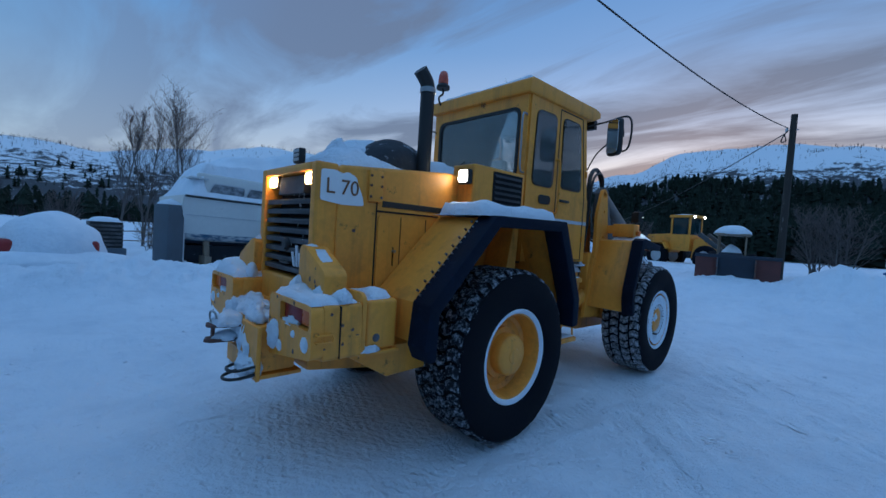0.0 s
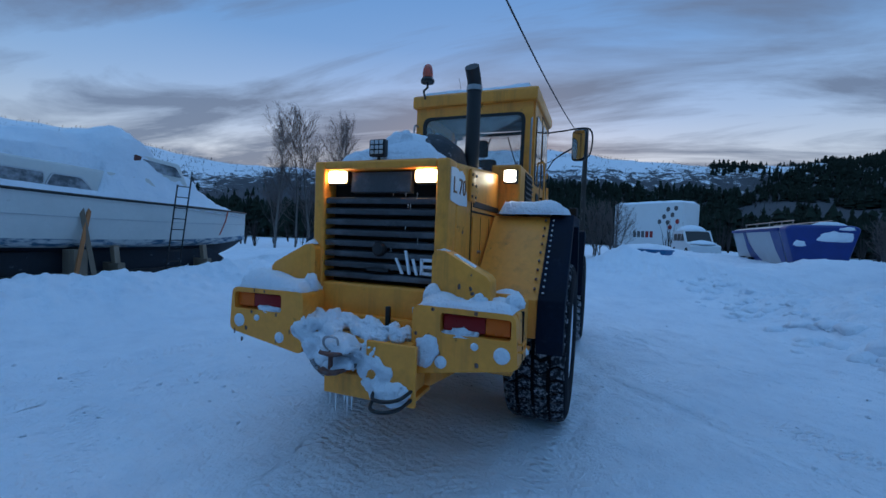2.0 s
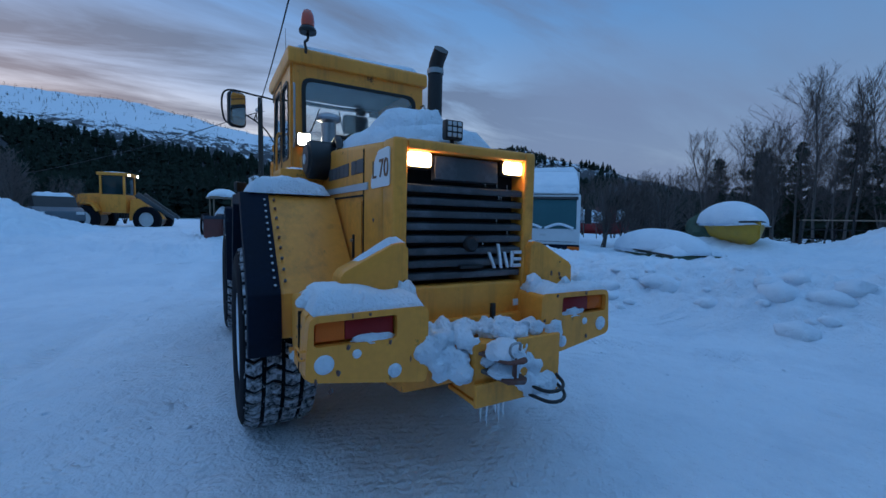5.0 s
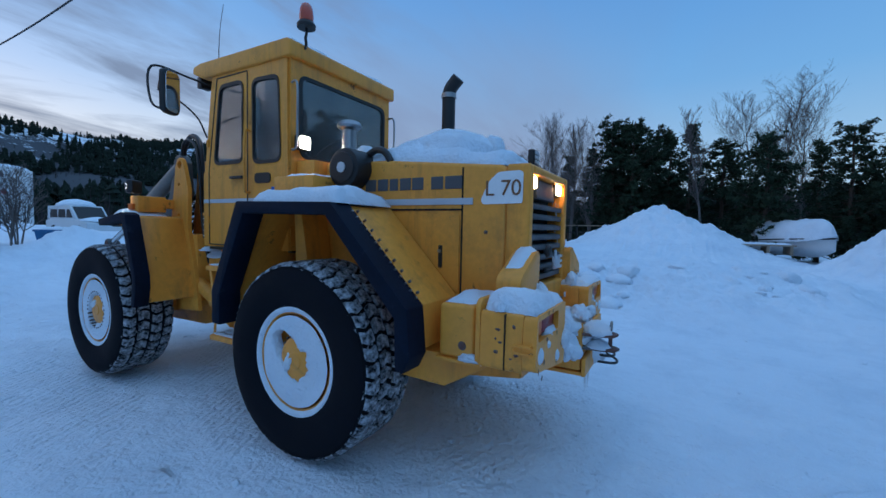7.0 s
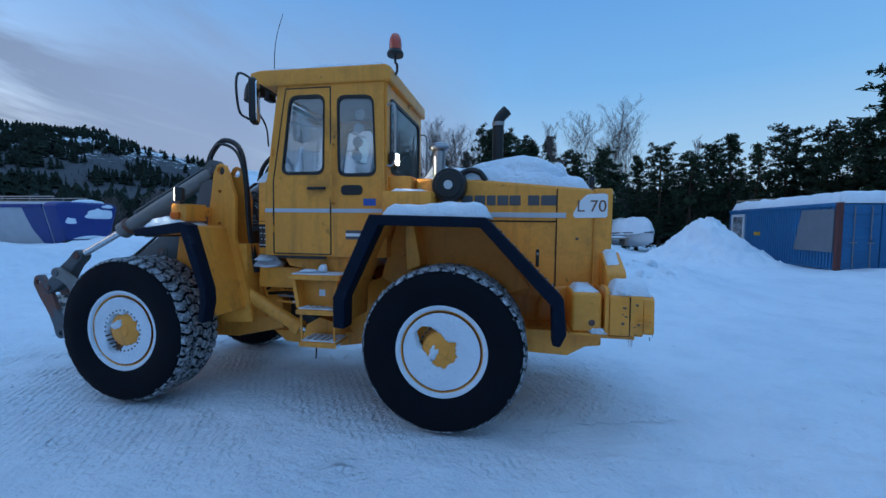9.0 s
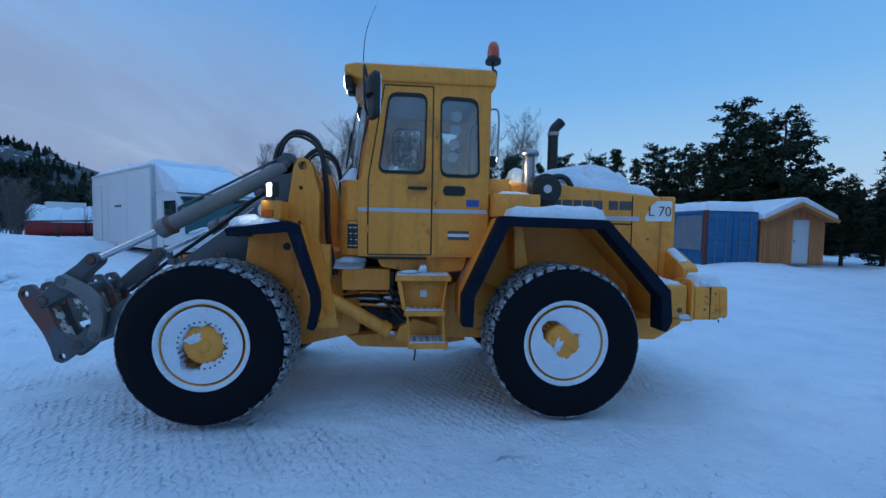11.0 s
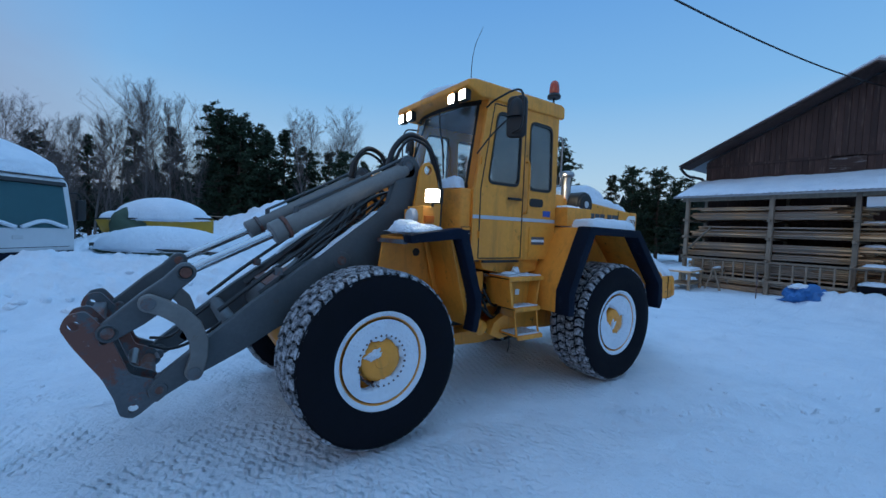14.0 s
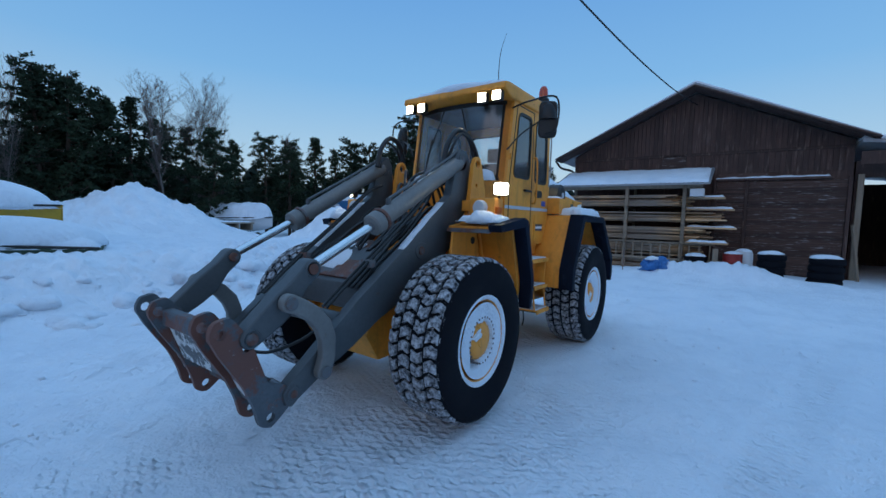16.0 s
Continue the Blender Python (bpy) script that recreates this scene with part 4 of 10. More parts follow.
# engine hood
hood_side = [(-2.74, 1.02), (-2.74, 2.02), (-2.70, 2.045), (-1.75, 2.13), (-1.12, 2.15), (-1.12, 1.22), (-1.6, 1.14), (-2.3, 1.05)]
hood = part("hood", prism(hood_side, "y", -0.49, 0.49, 0.03, 3), YELLOW, L, "yellow engine hood with rust spots and grime")
for s, _ in both:
    y = 0.492 * s
    for x in (-2.42, -1.78):
        part("panel_seam", box(x - 0.005, x + 0.005, y - 0.003, y + 0.003, 1.16, 2.04 if x < -2 else 1.72, 0), DARK, hood)
    part("panel_seam", box(-2.42, -1.2, y - 0.003, y + 0.003, 1.745, 1.758, 0), DARK, hood)
    part("trim_stripe", box(-2.50 if s > 0 else -2.37, -1.22, y - 0.004, y + 0.006, 1.785, 1.83, 0.002, 1), STRIPE if s > 0 else BLACK, hood, "silver stripe" if s > 0 else "black rubber strip")
    lat = part("latch", box(-2.275, -2.245, y - 0.01, y + 0.022, 1.34, 1.50, 0.008), BLACK, hood, "black door latch")
    part("latch_bolt", rod((-2.26, y, 1.46), (-2.26, y + 0.034 * s, 1.46), 0.012, seg=10), STEEL, lat)
    side_panel = plate(rounded([(-2.405, 1.18), (-1.80, 1.24), (-1.80, 1.72), (-2.405, 1.72)], 0.03), [], "y", y + 0.001 * s, y + 0.010 * s)
    part("side_door", side_panel, YELLOW, hood, "yellow side door of the engine bay")
    if s < 0:
        hp = part("hinge_panel", box(-2.505, -2.385, *sorted((y, y + 0.022 * s)), 1.815, 2.04, 0.008), YELLOW, hood, "raised yellow hinge panel")
        for hx in (-2.49, -2.40):
            for hz in (1.85, 1.93, 2.0):
                part("bolt", rod((hx, y + 0.02 * s, hz), (hx, y + 0.03 * s, hz), 0.010, seg=6), RUSTY, hp)
        for hx in (-2.20, -1.95):
            part("drip_seam", box(hx - 0.003, hx + 0.003, *sorted((y, y + 0.012 * s)), 1.24, 1.72, 0), DARK, hood)
    # decals
    plate_c = [(-2.85, 1.79), (-2.85, 1.985), (-2.83, 2.0), (-2.68, 1.995), (-2.62, 1.94), (-2.56, 1.82), (-2.57, 1.785)] if s > 0 else \
              [(-2.865, 1.79), (-2.865, 1.995), (-2.76, 2.0), (-2.71, 1.98), (-2.67, 2.0), (-2.60, 1.97), (-2.58, 1.91), (-2.545, 1.84), (-2.53, 1.775), (-2.70, 1.77)]
    dec = part("decal", plate(rounded(plate_c, 0.02), [], "y", y - 0.002 * s, y + 0.004 * s), DECAL, hood, "worn white decal with the model number")
    t = text_mesh("L 70", 0.145, BROWNINK, dec, pose(-2.715 if s > 0 else -2.705, y + 0.006 * s, 1.885, 90, 0, 180 if s > 0 else 0))
    # badge lettering worn to plain blocks
    if s > 0:
        for x, w in ((-1.56, .105), (-1.68, .10), (-1.795, .08), (-1.89, .10), (-2.0, .10), (-2.165, .10), (-2.28, .135)):
            part("badge_bar", box(x - w, x, y - 0.002, y + 0.004, 1.895, 1.985, 0.012, 1), INK, hood)
    for x, z in ((-2.60, 1.60), (-2.36, 1.62)):
        part("rust_spot", lump(0, 0, 0, 0.013, 0.013, 0.003, 0.4, 3, 2, 0.1, x), RUSTY, hood, "", Matrix.Translation((x, y, z)) @ pose(0, 0, 0, -90 * s, 0, 0))

# tail face: frame round the grille
for y0, y1, z0, z1 in ((0.405, 0.488, 1.03, 2.045), (-0.488, -0.405, 1.03, 2.045), (-0.405, 0.405, 1.985, 2.045), (-0.405, 0.405, 1.03, 1.235)):
    part("grille_frame", box(-2.895, -2.735, y0, y1, z0, z1, 0.020, 3), YELLOW, hood)
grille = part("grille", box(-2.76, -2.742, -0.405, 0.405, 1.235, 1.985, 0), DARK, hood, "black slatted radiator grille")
for i in range(9):
    z = 1.265 + i * 0.071
    if i == 8:
        continue
    part("slat", prism([(-2.865, z), (-2.872, z + 0.006), (-2.872, z + 0.038), (-2.80, z + 0.052), (-2.795, z + 0.046)], "y", -0.404, 0.404, 0.003, 1), GRILLE, grille)
part("lamp_panel", prism([(-2.86, 1.84), (-2.845, 1.975), (-2.80, 1.98), (-2.80, 1.835)], "y", -0.22, 0.22, 0.004, 1), GRILLE, grille)
part("grille_knob", lathe([(0.0, -2.905), (0.035, -2.90), (0.05, -2.88), (0.05, -2.86)], "x", 20, (0, -0.02, 1.47)), BLACK, grille)
part("grille_handle", box(-2.895, -2.865, -0.10, 0.06, 1.325, 1.345, 0.006), BLACK, grille)
for s, _ in both:
    lamp = part("headlamp", box(-2.86, -2.80, 0.325 * s - 0.085, 0.325 * s + 0.08, 1.89, 1.985, 0.02, 3), BLACK, hood, "lit warm rear headlamp")
    part("lens", prism(rounded([(0.325 * s - 0.075, 1.90), (0.325 * s + 0.072, 1.90), (0.325 * s + 0.072, 1.98), (0.325 * s - 0.075, 1.98)], 0.025), "x", -2.866, -2.858, 0.002, 1), WARM, lamp)
# badge: plain slanted shapes
for i, y in enumerate((-0.185, -0.235, -0.285)):
    part("badge", prism([(y, 1.32), (y - 0.018, 1.32), (y + (0.03 if i == 0 else 0.012), 1.42 + (0.05 if i == 1 else 0)), (y + (0.045 if i == 0 else 0.028), 1.42 + (0.05 if i == 1 else 0))], "x", -2.893, -2.876, 0.002, 1), LOGO, grille)
for z in (1.322, 1.364, 1.406):
    part("badge", box(-2.893, -2.876, -0.40, -0.325, z, z + 0.020, 0.002, 1), LOGO, grille)
part("badge", box(-2.893, -2.876, -0.338, -0.318, 1.322, 1.426, 0.002, 1), LOGO, grille)
rnd = random.Random(9)
for i in range(9):
    y, zt = -rnd.uniform(0.05, 0.38), 1.265 + 0.071 * rnd.randint(3, 8)
    part("icicle", rod((-2.876, y, zt), (-2.878, y, zt - rnd.uniform(0.02, 0.045)), 0.0022, 0.0008, 5), PALE, grille)

# ballast at the tail
cw = part("counterweight", prism([(-2.80, 0.74), (-2.80, 1.20), (-2.30, 1.16), (-2.25, 0.80), (-2.35, 0.70)], "y", -0.50, 0.50, 0.025, 3), YELLOW, L, "chipped yellow counterweight with snow on top")
part("tail_plate", box(-2.94, -2.78, -0.42, 0.42, 0.74, 1.04, 0.012), YELLOW, cw)
part("tail_handle", box(-2.965, -2.94, -0.155, -0.125, 0.98, 1.12, 0.006), BLACK, cw)
part("number_plate", box(-2.948, -2.94, -0.34, -0.30, 1.09, 1.13, 0.002, 1), PALE, cw)
for s, side in both:
    pod = prism(rounded(flip([(0.38, 0.79), (0.38, 1.178), (0.968, 1.178), (0.978, 0.865)], s), 0.03), "x", -3.04, -2.795, 0.015)
    pod = part("tail_pod", pod, YELLOW, cw, "yellow tail light housing with chipped edges")
    outer = rounded(flip([(0.38, 0.785), (0.38, 1.18), (0.965, 1.175), (0.985, 0.885)], s), 0.045)
    hole = rounded(flip([(0.55, 1.035), (0.55, 1.15), (0.945, 1.145), (0.945, 1.035)], s), 0.02)
    part("pod_face", plate(outer, [hole], "x", -3.115, -3.041), YELLOW, pod)
    for k, (a, b, mt) in enumerate(((0.56, 0.80, REDLENS), (0.80, 0.935, AMBER))):
        part("tail_lamp", box(-3.09, -3.045, min(a * s, b * s), max(a * s, b * s), 1.05, 1.14, 0.008), mt, pod, "dark red tail lamp" if k == 0 else "amber turn lamp")
    part("bolt", rod((-3.04, 0.585 * s, 1.09), (-3.075, 0.585 * s, 1.09), 0.02, seg=12), BLACK, pod)
    for (y, z, r) in ((0.90, 0.955, 0.045), (0.56, 0.875, 0.036), (0.75, 0.985, 0.022)):
        part("hole_snow", lathe([(0.0, -3.127), (r * 0.7, -3.125), (r, -3.117), (r, -3.10)], "x", 20, (0, y * s, z)), SNOW, pod, "snow packed into a round hole")
    wedge = part("wedge", prism(flip([(0.42, 1.17), (0.42, 1.455), (0.45, 1.49), (0.51, 1.48), (0.76, 1.35), (0.785, 1.32), (0.79, 1.17)], s), "x", -2.955, -2.80, 0.014), YELLOW, cw, "yellow stop block")
    part("wedge_snow", slab([(-2.94, min(0.44 * s, 0.70 * s)), (-2.94, max(0.44 * s, 0.70 * s)), (-2.81, max(0.44 * s, 0.70 * s)), (-2.81, min(0.44 * s, 0.70 * s))],
                            (lambda x, y, s=s: 1.488 - max(0, y * s - 0.48) * 0.52), 0.022 if s > 0 else 0.006, 0.008, 0.03, 3 + s, 0.05), SNOW, wedge)
    part("wedge_snow", lump(-2.965, 0.44 * s, 1.19, 0.05, 0.06, 0.10, 0.25, 4, 3, 0.3, s + 9), SNOW, wedge)
    # upright plate between the lamp housing and the side box, bottom tray
    part("end_plate", prism(rounded(flip([(0.45, 0.80), (0.45, 1.20), (0.70, 1.20), (0.74, 1.235), (0.93, 1.235), (0.965, 1.20), (0.965, 0.86)], s), 0.03), "x", -2.792, -2.762, 0.006), YELLOW, cw, "yellow steel end plate")
    ya, yb = sorted((0.50 * s, 0.94 * s))
    sb = part("side_box", box(-2.745, -2.515, ya, yb, 0.87, 1.185, 0.028, 3), YELLOW, cw, "rust-flecked yellow side box")
    part("box_snow", slab([(-2.735, ya + 0.02), (-2.735, yb - 0.04), (-2.53, yb - 0.06), (-2.53, ya + 0.02)], 1.183, 0.03, 0.02, 0.035, 21 + s, 0.06), SNOW, sb)
    part("mount", lathe([(0.0, 0.948), (0.022, 0.946), (0.03, 0.935), (0.045, 0.932)], "y", 18, (-2.67, 0, 0.95)) if s > 0 else lathe([(0.0, -0.948), (0.022, -0.946), (0.03, -0.935), (0.045, -0.932)], "y", 18, (-2.67, 0, 0.95)), RUSTY, sb)
    part("ledge", box(-2.79, -2.50, *sorted((0.52 * s, 0.955 * s)), 0.848, 0.868, 0.004), YELLOW, cw)
    part("ledge_snow", lump(-2.72, 0.945 * s, 0.875, 0.07, 0.035, 0.035, 0.4, 4, 3, 0.2, s), SNOW, cw)
    part("lower_plate", prism([(-2.76, 0.80), (-2.50, 0.645), (-2.05, 0.66), (-2.05, 0.85), (-2.76, 0.85)], "y", *sorted((0.50 * s, 0.84 * s)), 0.008), YELLOW, cw, "yellow lower plate")
    part("seam", box(-2.944, -2.938, *sorted((0.958 * s, 0.981 * s)), 0.87, 1.17, 0), DARK, pod)
    part("hand_loop", tube([(-3.09, 0.975 * s, 1.02), (-3.09, 1.0 * s, 1.02), (-3.00, 1.0 * s, 1.02), (-2.99, 1.0 * s, 1.0), (-3.0, 1.0 * s, 0.98), (-3.09, 1.0 * s, 0.98), (-3.09, 0.975 * s, 0.98)], 0.006, 6, curved=False), YELLOW, pod)
    sn = [(-3.105, min(0.40 * s, 0.95 * s)), (-3.105, max(0.40 * s, 0.95 * s)), (-2.80, max(0.40 * s, 0.95 * s)), (-2.80, min(0.40 * s, 0.95 * s))]
    part("pod_snow", slab(sn, 1.177, 0.085 if s > 0 else 0.032, 0.022, 0.03, 5 + s, 0.08), SNOW, cw, "snow lying on the counterweight")
    for k in range(5):
        part("pod_snow", lump(-2.86 - 0.04 * (k % 3), (0.52 + 0.10 * k) * s, 1.19, 0.05 + 0.02 * (k % 2), 0.06, 0.035 + 0.014 * (k % 3) + 0.02 * (k > 3), 0.22, 4, 3, 0.3, k + s), SNOW, cw)
    part("lamp_snow", lump(-3.085, 0.66 * s, 1.03, 0.03, 0.11, 0.04, 0.45, 4, 3, 0.5, s + 2), SNOW, pod)
# towing hitch
hit = part("tow_hitch", box(-3.17, -2.94, -0.40, 0.13, 0.66, 0.96, 0.015), YELLOW, L, "snow-clogged yellow towing hitch")
part("rear_plate", prism([(-0.45, 0.625), (-0.45, 0.965), (-0.14, 0.965), (-0.14, 0.76), (0.14, 0.75), (0.14, 0.625)], "x", -3.205, -3.178, 0.005, 1), YELLOW, hit, "rust-edged yellow hitch plate")
part("floor_plate", box(-3.18, -2.9, -0.42, 0.13, 0.625, 0.65, 0.005), YELLOW, hit)
part("upper_jaw", prism([(-3.39, -0.02), (-3.37, -0.06), (-3.30, -0.09), (-3.16, -0.11), (-3.16, 0.11), (-3.30, 0.09), (-3.37, 0.06)], "z", 0.900, 0.918, 0.008), RUSTY, hit)
part("lower_jaw", prism([(-3.40, -0.02), (-3.37, -0.06), (-3.16, -0.09), (-3.16, 0.09), (-3.37, 0.06)], "z", 0.80, 0.82, 0.006), RUSTY, hit)
part("jaw_snow", lump(-3.25, 0.0, 0.908, 0.115, 0.105, 0.085, 0.25, 3, 3, 0.2, 4), SNOW, hit)
part("jaw_snow", lump(-3.26, 0.0, 0.812, 0.09, 0.085, 0.05, 0.25, 3, 3, 0.2, 6), SNOW, hit)
part("hitch_pin", rod((-3.34, 0.0, 0.79), (-3.34, 0.0, 0.925), 0.013, seg=14, bev=0.004), RUSTY, hit)
part("pin_ring", tube([(-3.34, 0.0, 0.91), (-3.35, 0.04, 0.955), (-3.35, 0.03, 0.995), (-3.34, -0.03, 0.995), (-3.33, -0.04, 0.955)], 0.007, 6), STEEL, hit)
part("guard_loop", tube([(-3.20, -0.43, 0.72), (-3.29, -0.40, 0.70), (-3.33, -0.33, 0.69), (-3.31, -0.25, 0.69), (-3.20, -0.21, 0.70)], 0.010, 8), BLACK, hit)
part("guard_loop", tube([(-3.20, -0.43, 0.67), (-3.30, -0.40, 0.65), (-3.35, -0.33, 0.64), (-3.33, -0.25, 0.64), (-3.20, -0.20, 0.65)], 0.010, 8), BLACK, hit)
rnd = random.Random(31)
mb = bpy.data.metaballs.new("snow_clump")
mb.resolution, mb.threshold = 0.017, 0.35
for x, y, z, sx, sy, sz, n in ((-3.06, 0.10, 1.00, 0.09, 0.34, 0.03, 26), (-3.12, -0.18, 0.98, 0.07, 0.16, 0.04, 14), (-3.11, 0.30, 0.93, 0.05, 0.12, 0.06, 12), (-3.19, 0.02, 0.90, 0.06, 0.12, 0.05, 12), (-3.14, 0.24, 0.86, 0.04, 0.10, 0.06, 9),
                               (-3.215, -0.08, 0.86, 0.02, 0.10, 0.06, 10), (-3.225, -0.20, 0.78, 0.02, 0.09, 0.07, 12), (-3.26, -0.30, 0.685, 0.05, 0.08, 0.025, 12), (-3.11, -0.45, 0.92, 0.02, 0.04, 0.07, 7)):
    for _ in range(int(n * 1.7)):
        e = mb.elements.new()
        e.co = (x + rnd.uniform(-sx, sx), y + rnd.uniform(-sy, sy), z + rnd.uniform(-sz, sz))
        e.radius = rnd.choice((0.032, 0.042, 0.055, 0.075)) * rnd.uniform(0.9, 1.15)
tmp = bpy.data.objects.new("tmp_snow", mb)
scene.collection.objects.link(tmp)
me = bpy.data.meshes.new_from_object(tmp.evaluated_get(bpy.context.evaluated_depsgraph_get()))
bpy.data.objects.remove(tmp)
bpy.data.metaballs.remove(mb)
bm = bmesh.new()
bm.from_mesh(me)
bpy.data.meshes.remove(me)
for v in bm.verts:
    if v.co.x < -3.08:
        v.co.x = -3.08 + (v.co.x + 3.08) * 0.72
    k = 0.018 * noise.noise(v.co * 14) + 0.013 * noise.noise(v.co * 34) + 0.007 * noise.noise(v.co * 90)
    v.co += v.normal * k
part("hitch_snow", bm, SNOW, hit, "snow caked on the hitch")
# chipped paint along the edges of the ballast
for s, _ in both:
    for k in range(22):
        e = rnd.random()
        if e < 0.4:
            p, n_ = V((-3.118, rnd.uniform(0.40, 0.96) * s, rnd.choice((1.165, 0.83 + rnd.uniform(0, 0.1), 1.02)))), pose(0, 0, 0, 0, -90, 0)
        elif e < 0.7:
            p, n_ = V((rnd.uniform(-3.09, -2.82), (0.972 + 0.006 * rnd.random()) * s, rnd.uniform(0.92, 1.16))), pose(0, 0, 0, -90 * s, 0, 0)
        else:
            p, n_ = V((-2.958, rnd.uniform(0.44, 0.76) * s, rnd.uniform(1.2, 1.36))), pose(0, 0, 0, 0, -90, 0)
        part("paint_chip", lump(0, 0, 0, rnd.uniform(0.006, 0.022), rnd.uniform(0.004, 0.014), 0.003, 0.5, 3, 1, 0.1, k), RUSTY, cw, "", Matrix.Translation(p) @ n_)
for y, l in ((0.10, 0.08), (0.06, 0.12), (-0.02, 0.13), (-0.05, 0.09), (0.0, 0.05)):
    part("icicle", rod((-3.195, y, 0.63), (-3.195, y, 0.63 - l), 0.007, 0.001, 6), LOGO, hit)

# mudguards
rear_top = 1.775
for s, side in both:
    yi, ym, yo = 0.52, 0.98, 1.16
    for name, a, b, mt, lab in (("mudguard", yi, ym, YELLOW, "yellow steel mudguard"), ("mudguard_edge", ym, yo, NAVY, "dark navy rubber mudguard edge")):
        prof = [(-0.92, rear_top), (-1.83, rear_top - 0.02), (-2.41, 1.16), (-2.43, 0.90), (-2.40, 0.90), (-2.38, 1.14), (-1.80, rear_top - 0.055), (-0.95, rear_top - 0.035), (-0.66, 1.10), (-0.65, 0.86), (-0.60, 0.86), (-0.60, 1.12)]
        if mt is NAVY:
            prof = [(-0.90, rear_top + 0.012), (-1.84, rear_top - 0.005), (-2.43, 1.165), (-2.456, 0.89), (-2.41, 0.795), (-2.355, 0.805), (-2.345, 1.10), (-1.795, rear_top - 0.085), (-0.98, rear_top - 0.075), (-0.692, 1.09), (-0.685, 0.84), (-0.59, 0.85), (-0.588, 1.10)]
        g = part(name, prism(prof, "y", min(a * s, b * s), max(a * s, b * s), 0.012 if mt is NAVY else 0.006, 2), mt, L, lab)
        if mt is YELLOW:
            for k in range(9):
                t = (k + 0.5) / 9
                p = V((-1.85 - 0.54 * t, (ym - 0.03) * s, rear_top - 0.03 - 0.55 * t))
                part("bolt", rod(p, p + V((-0.014, 0, 0.010)), 0.009, seg=6), RUSTY, g)
            part("inner_panel", prism([(-0.95, 1.74), (-1.78, 1.72), (-2.2, 1.15), (-1.9, 1.05), (-1.1, 1.05), (-0.80, 1.2)], "y", min(yi * s, (yi + 0.015) * s), max(yi * s, (yi + 0.015) * s), 0.004, 1), YELLOW, g)
            part("web", prism([(-1.25, 1.35), (-1.18, 1.73), (-1.10, 1.73), (-1.12, 1.3)], "y", min(0.54 * s, 0.80 * s), max(0.54 * s, 0.80 * s), 0.006, 1), YELLOW, g)
        else:
            for k in range(14):
                t = (k + 0.5) / 14
                p = V((-1.87 - 0.54 * t, 1.01 * s, 1.735 - 0.55 * t))
                part("rivet", rod(p, p + V((-0.010, 0, 0.007)), 0.008, seg=6), STEEL, g)
    a, b = min(0.56 * s, 1.10 * s), max(0.56 * s, 1.10 * s)
    part("mudguard_snow", slab([(-1.86, a), (-1.86, b), (-1.5, b), (-0.98, b * 1.0), (-0.98, a), (-1.5, a)] if s > 0 else [(-1.90, a), (-1.90, b), (-0.95, b), (-0.95, a)], rear_top - 0.005, 0.105, 0.02, 0.045, 9 + s, 0.13), SNOW, L, "thick snow on the mudguard")
    # front pair
    yi2, ym2, yo2 = 0.62, 1.04, 1.17
    fprof = [(1.30, 1.62), (0.86, 1.68), (0.80, 1.66), (0.60, 0.86), (0.64, 0.85), (0.85, 1.63), (1.29, 1.58)]
    g = part("front_mudguard", prism(fprof, "y", min(yi2 * s, ym2 * s), max(yi2 * s, ym2 * s), 0.006, 1), YELLOW, L, "yellow front mudguard")
    part("side_panel", prism([(1.30, 1.60), (0.86, 1.64), (0.62, 0.88), (1.0, 0.80), (1.34, 1.30)], "y", min(0.655 * s, 0.68 * s), max(0.655 * s, 0.68 * s), 0.006, 1), YELLOW, g)
    part("panel_hole", rod((0.97, 0.675 * s, 1.48), (0.97, 0.684 * s, 1.48), 0.036, seg=18), BLACK, g)
    part("panel_rib", beam((0.90, 0.70 * s, 1.60), (0.74, 0.70 * s, 1.00), 0.03, 0.03, 0.004), YELLOW, g)
    for x, z in ((0.86, 1.02), (0.92, 0.96), (0.92, 1.08), (0.98, 1.02)):
        part("bolt", rod((x, 0.68 * s, z), (x, 0.70 * s, z), 0.014, seg=6), RUSTY, g)
    part("bolted_cover", lathe([(0.0, 0.697), (0.065, 0.695), (0.075, 0.688), (0.075, 0.68)] if s > 0 else [(0.0, -0.697), (0.065, -0.695), (0.075, -0.688), (0.075, -0.68)], "y", 22, (0.92, 0, 1.02)), YELLOW, g)
    part("front_lip", box(1.27, 1.325, *sorted((0.62 * s, 1.05 * s)), 1.565, 1.60, 0.006), RUSTY, g)
    nprof = [(1.32, 1.64), (0.84, 1.71), (0.765, 1.685), (0.590, 1.12), (0.585, 1.00), (0.625, 0.82), (0.685, 0.835), (0.655, 1.00), (0.66, 1.11), (0.835, 1.62), (1.30, 1.575)]
    part("mudguard_edge", prism(nprof, "y", min(ym2 * s, yo2 * s), max(ym2 * s, yo2 * s), 0.012), NAVY, g, "dark navy rubber mudguard edge")
    a, b = min(0.70 * s, 1.08 * s), max(0.70 * s, 1.08 * s)
    part("mudguard_snow", merge(slab([(0.92, a), (0.92, b), (1.30, b), (1.30, a)], 1.665, 0.06, 0.02, 0.04, 12 + s, 0.09), lump(1.20, 0.93 * s, 1.66, 0.15, 0.15, 0.10, 0.25, 3, 3, 0.2, s)), SNOW, g, "snow on the front mudguard")


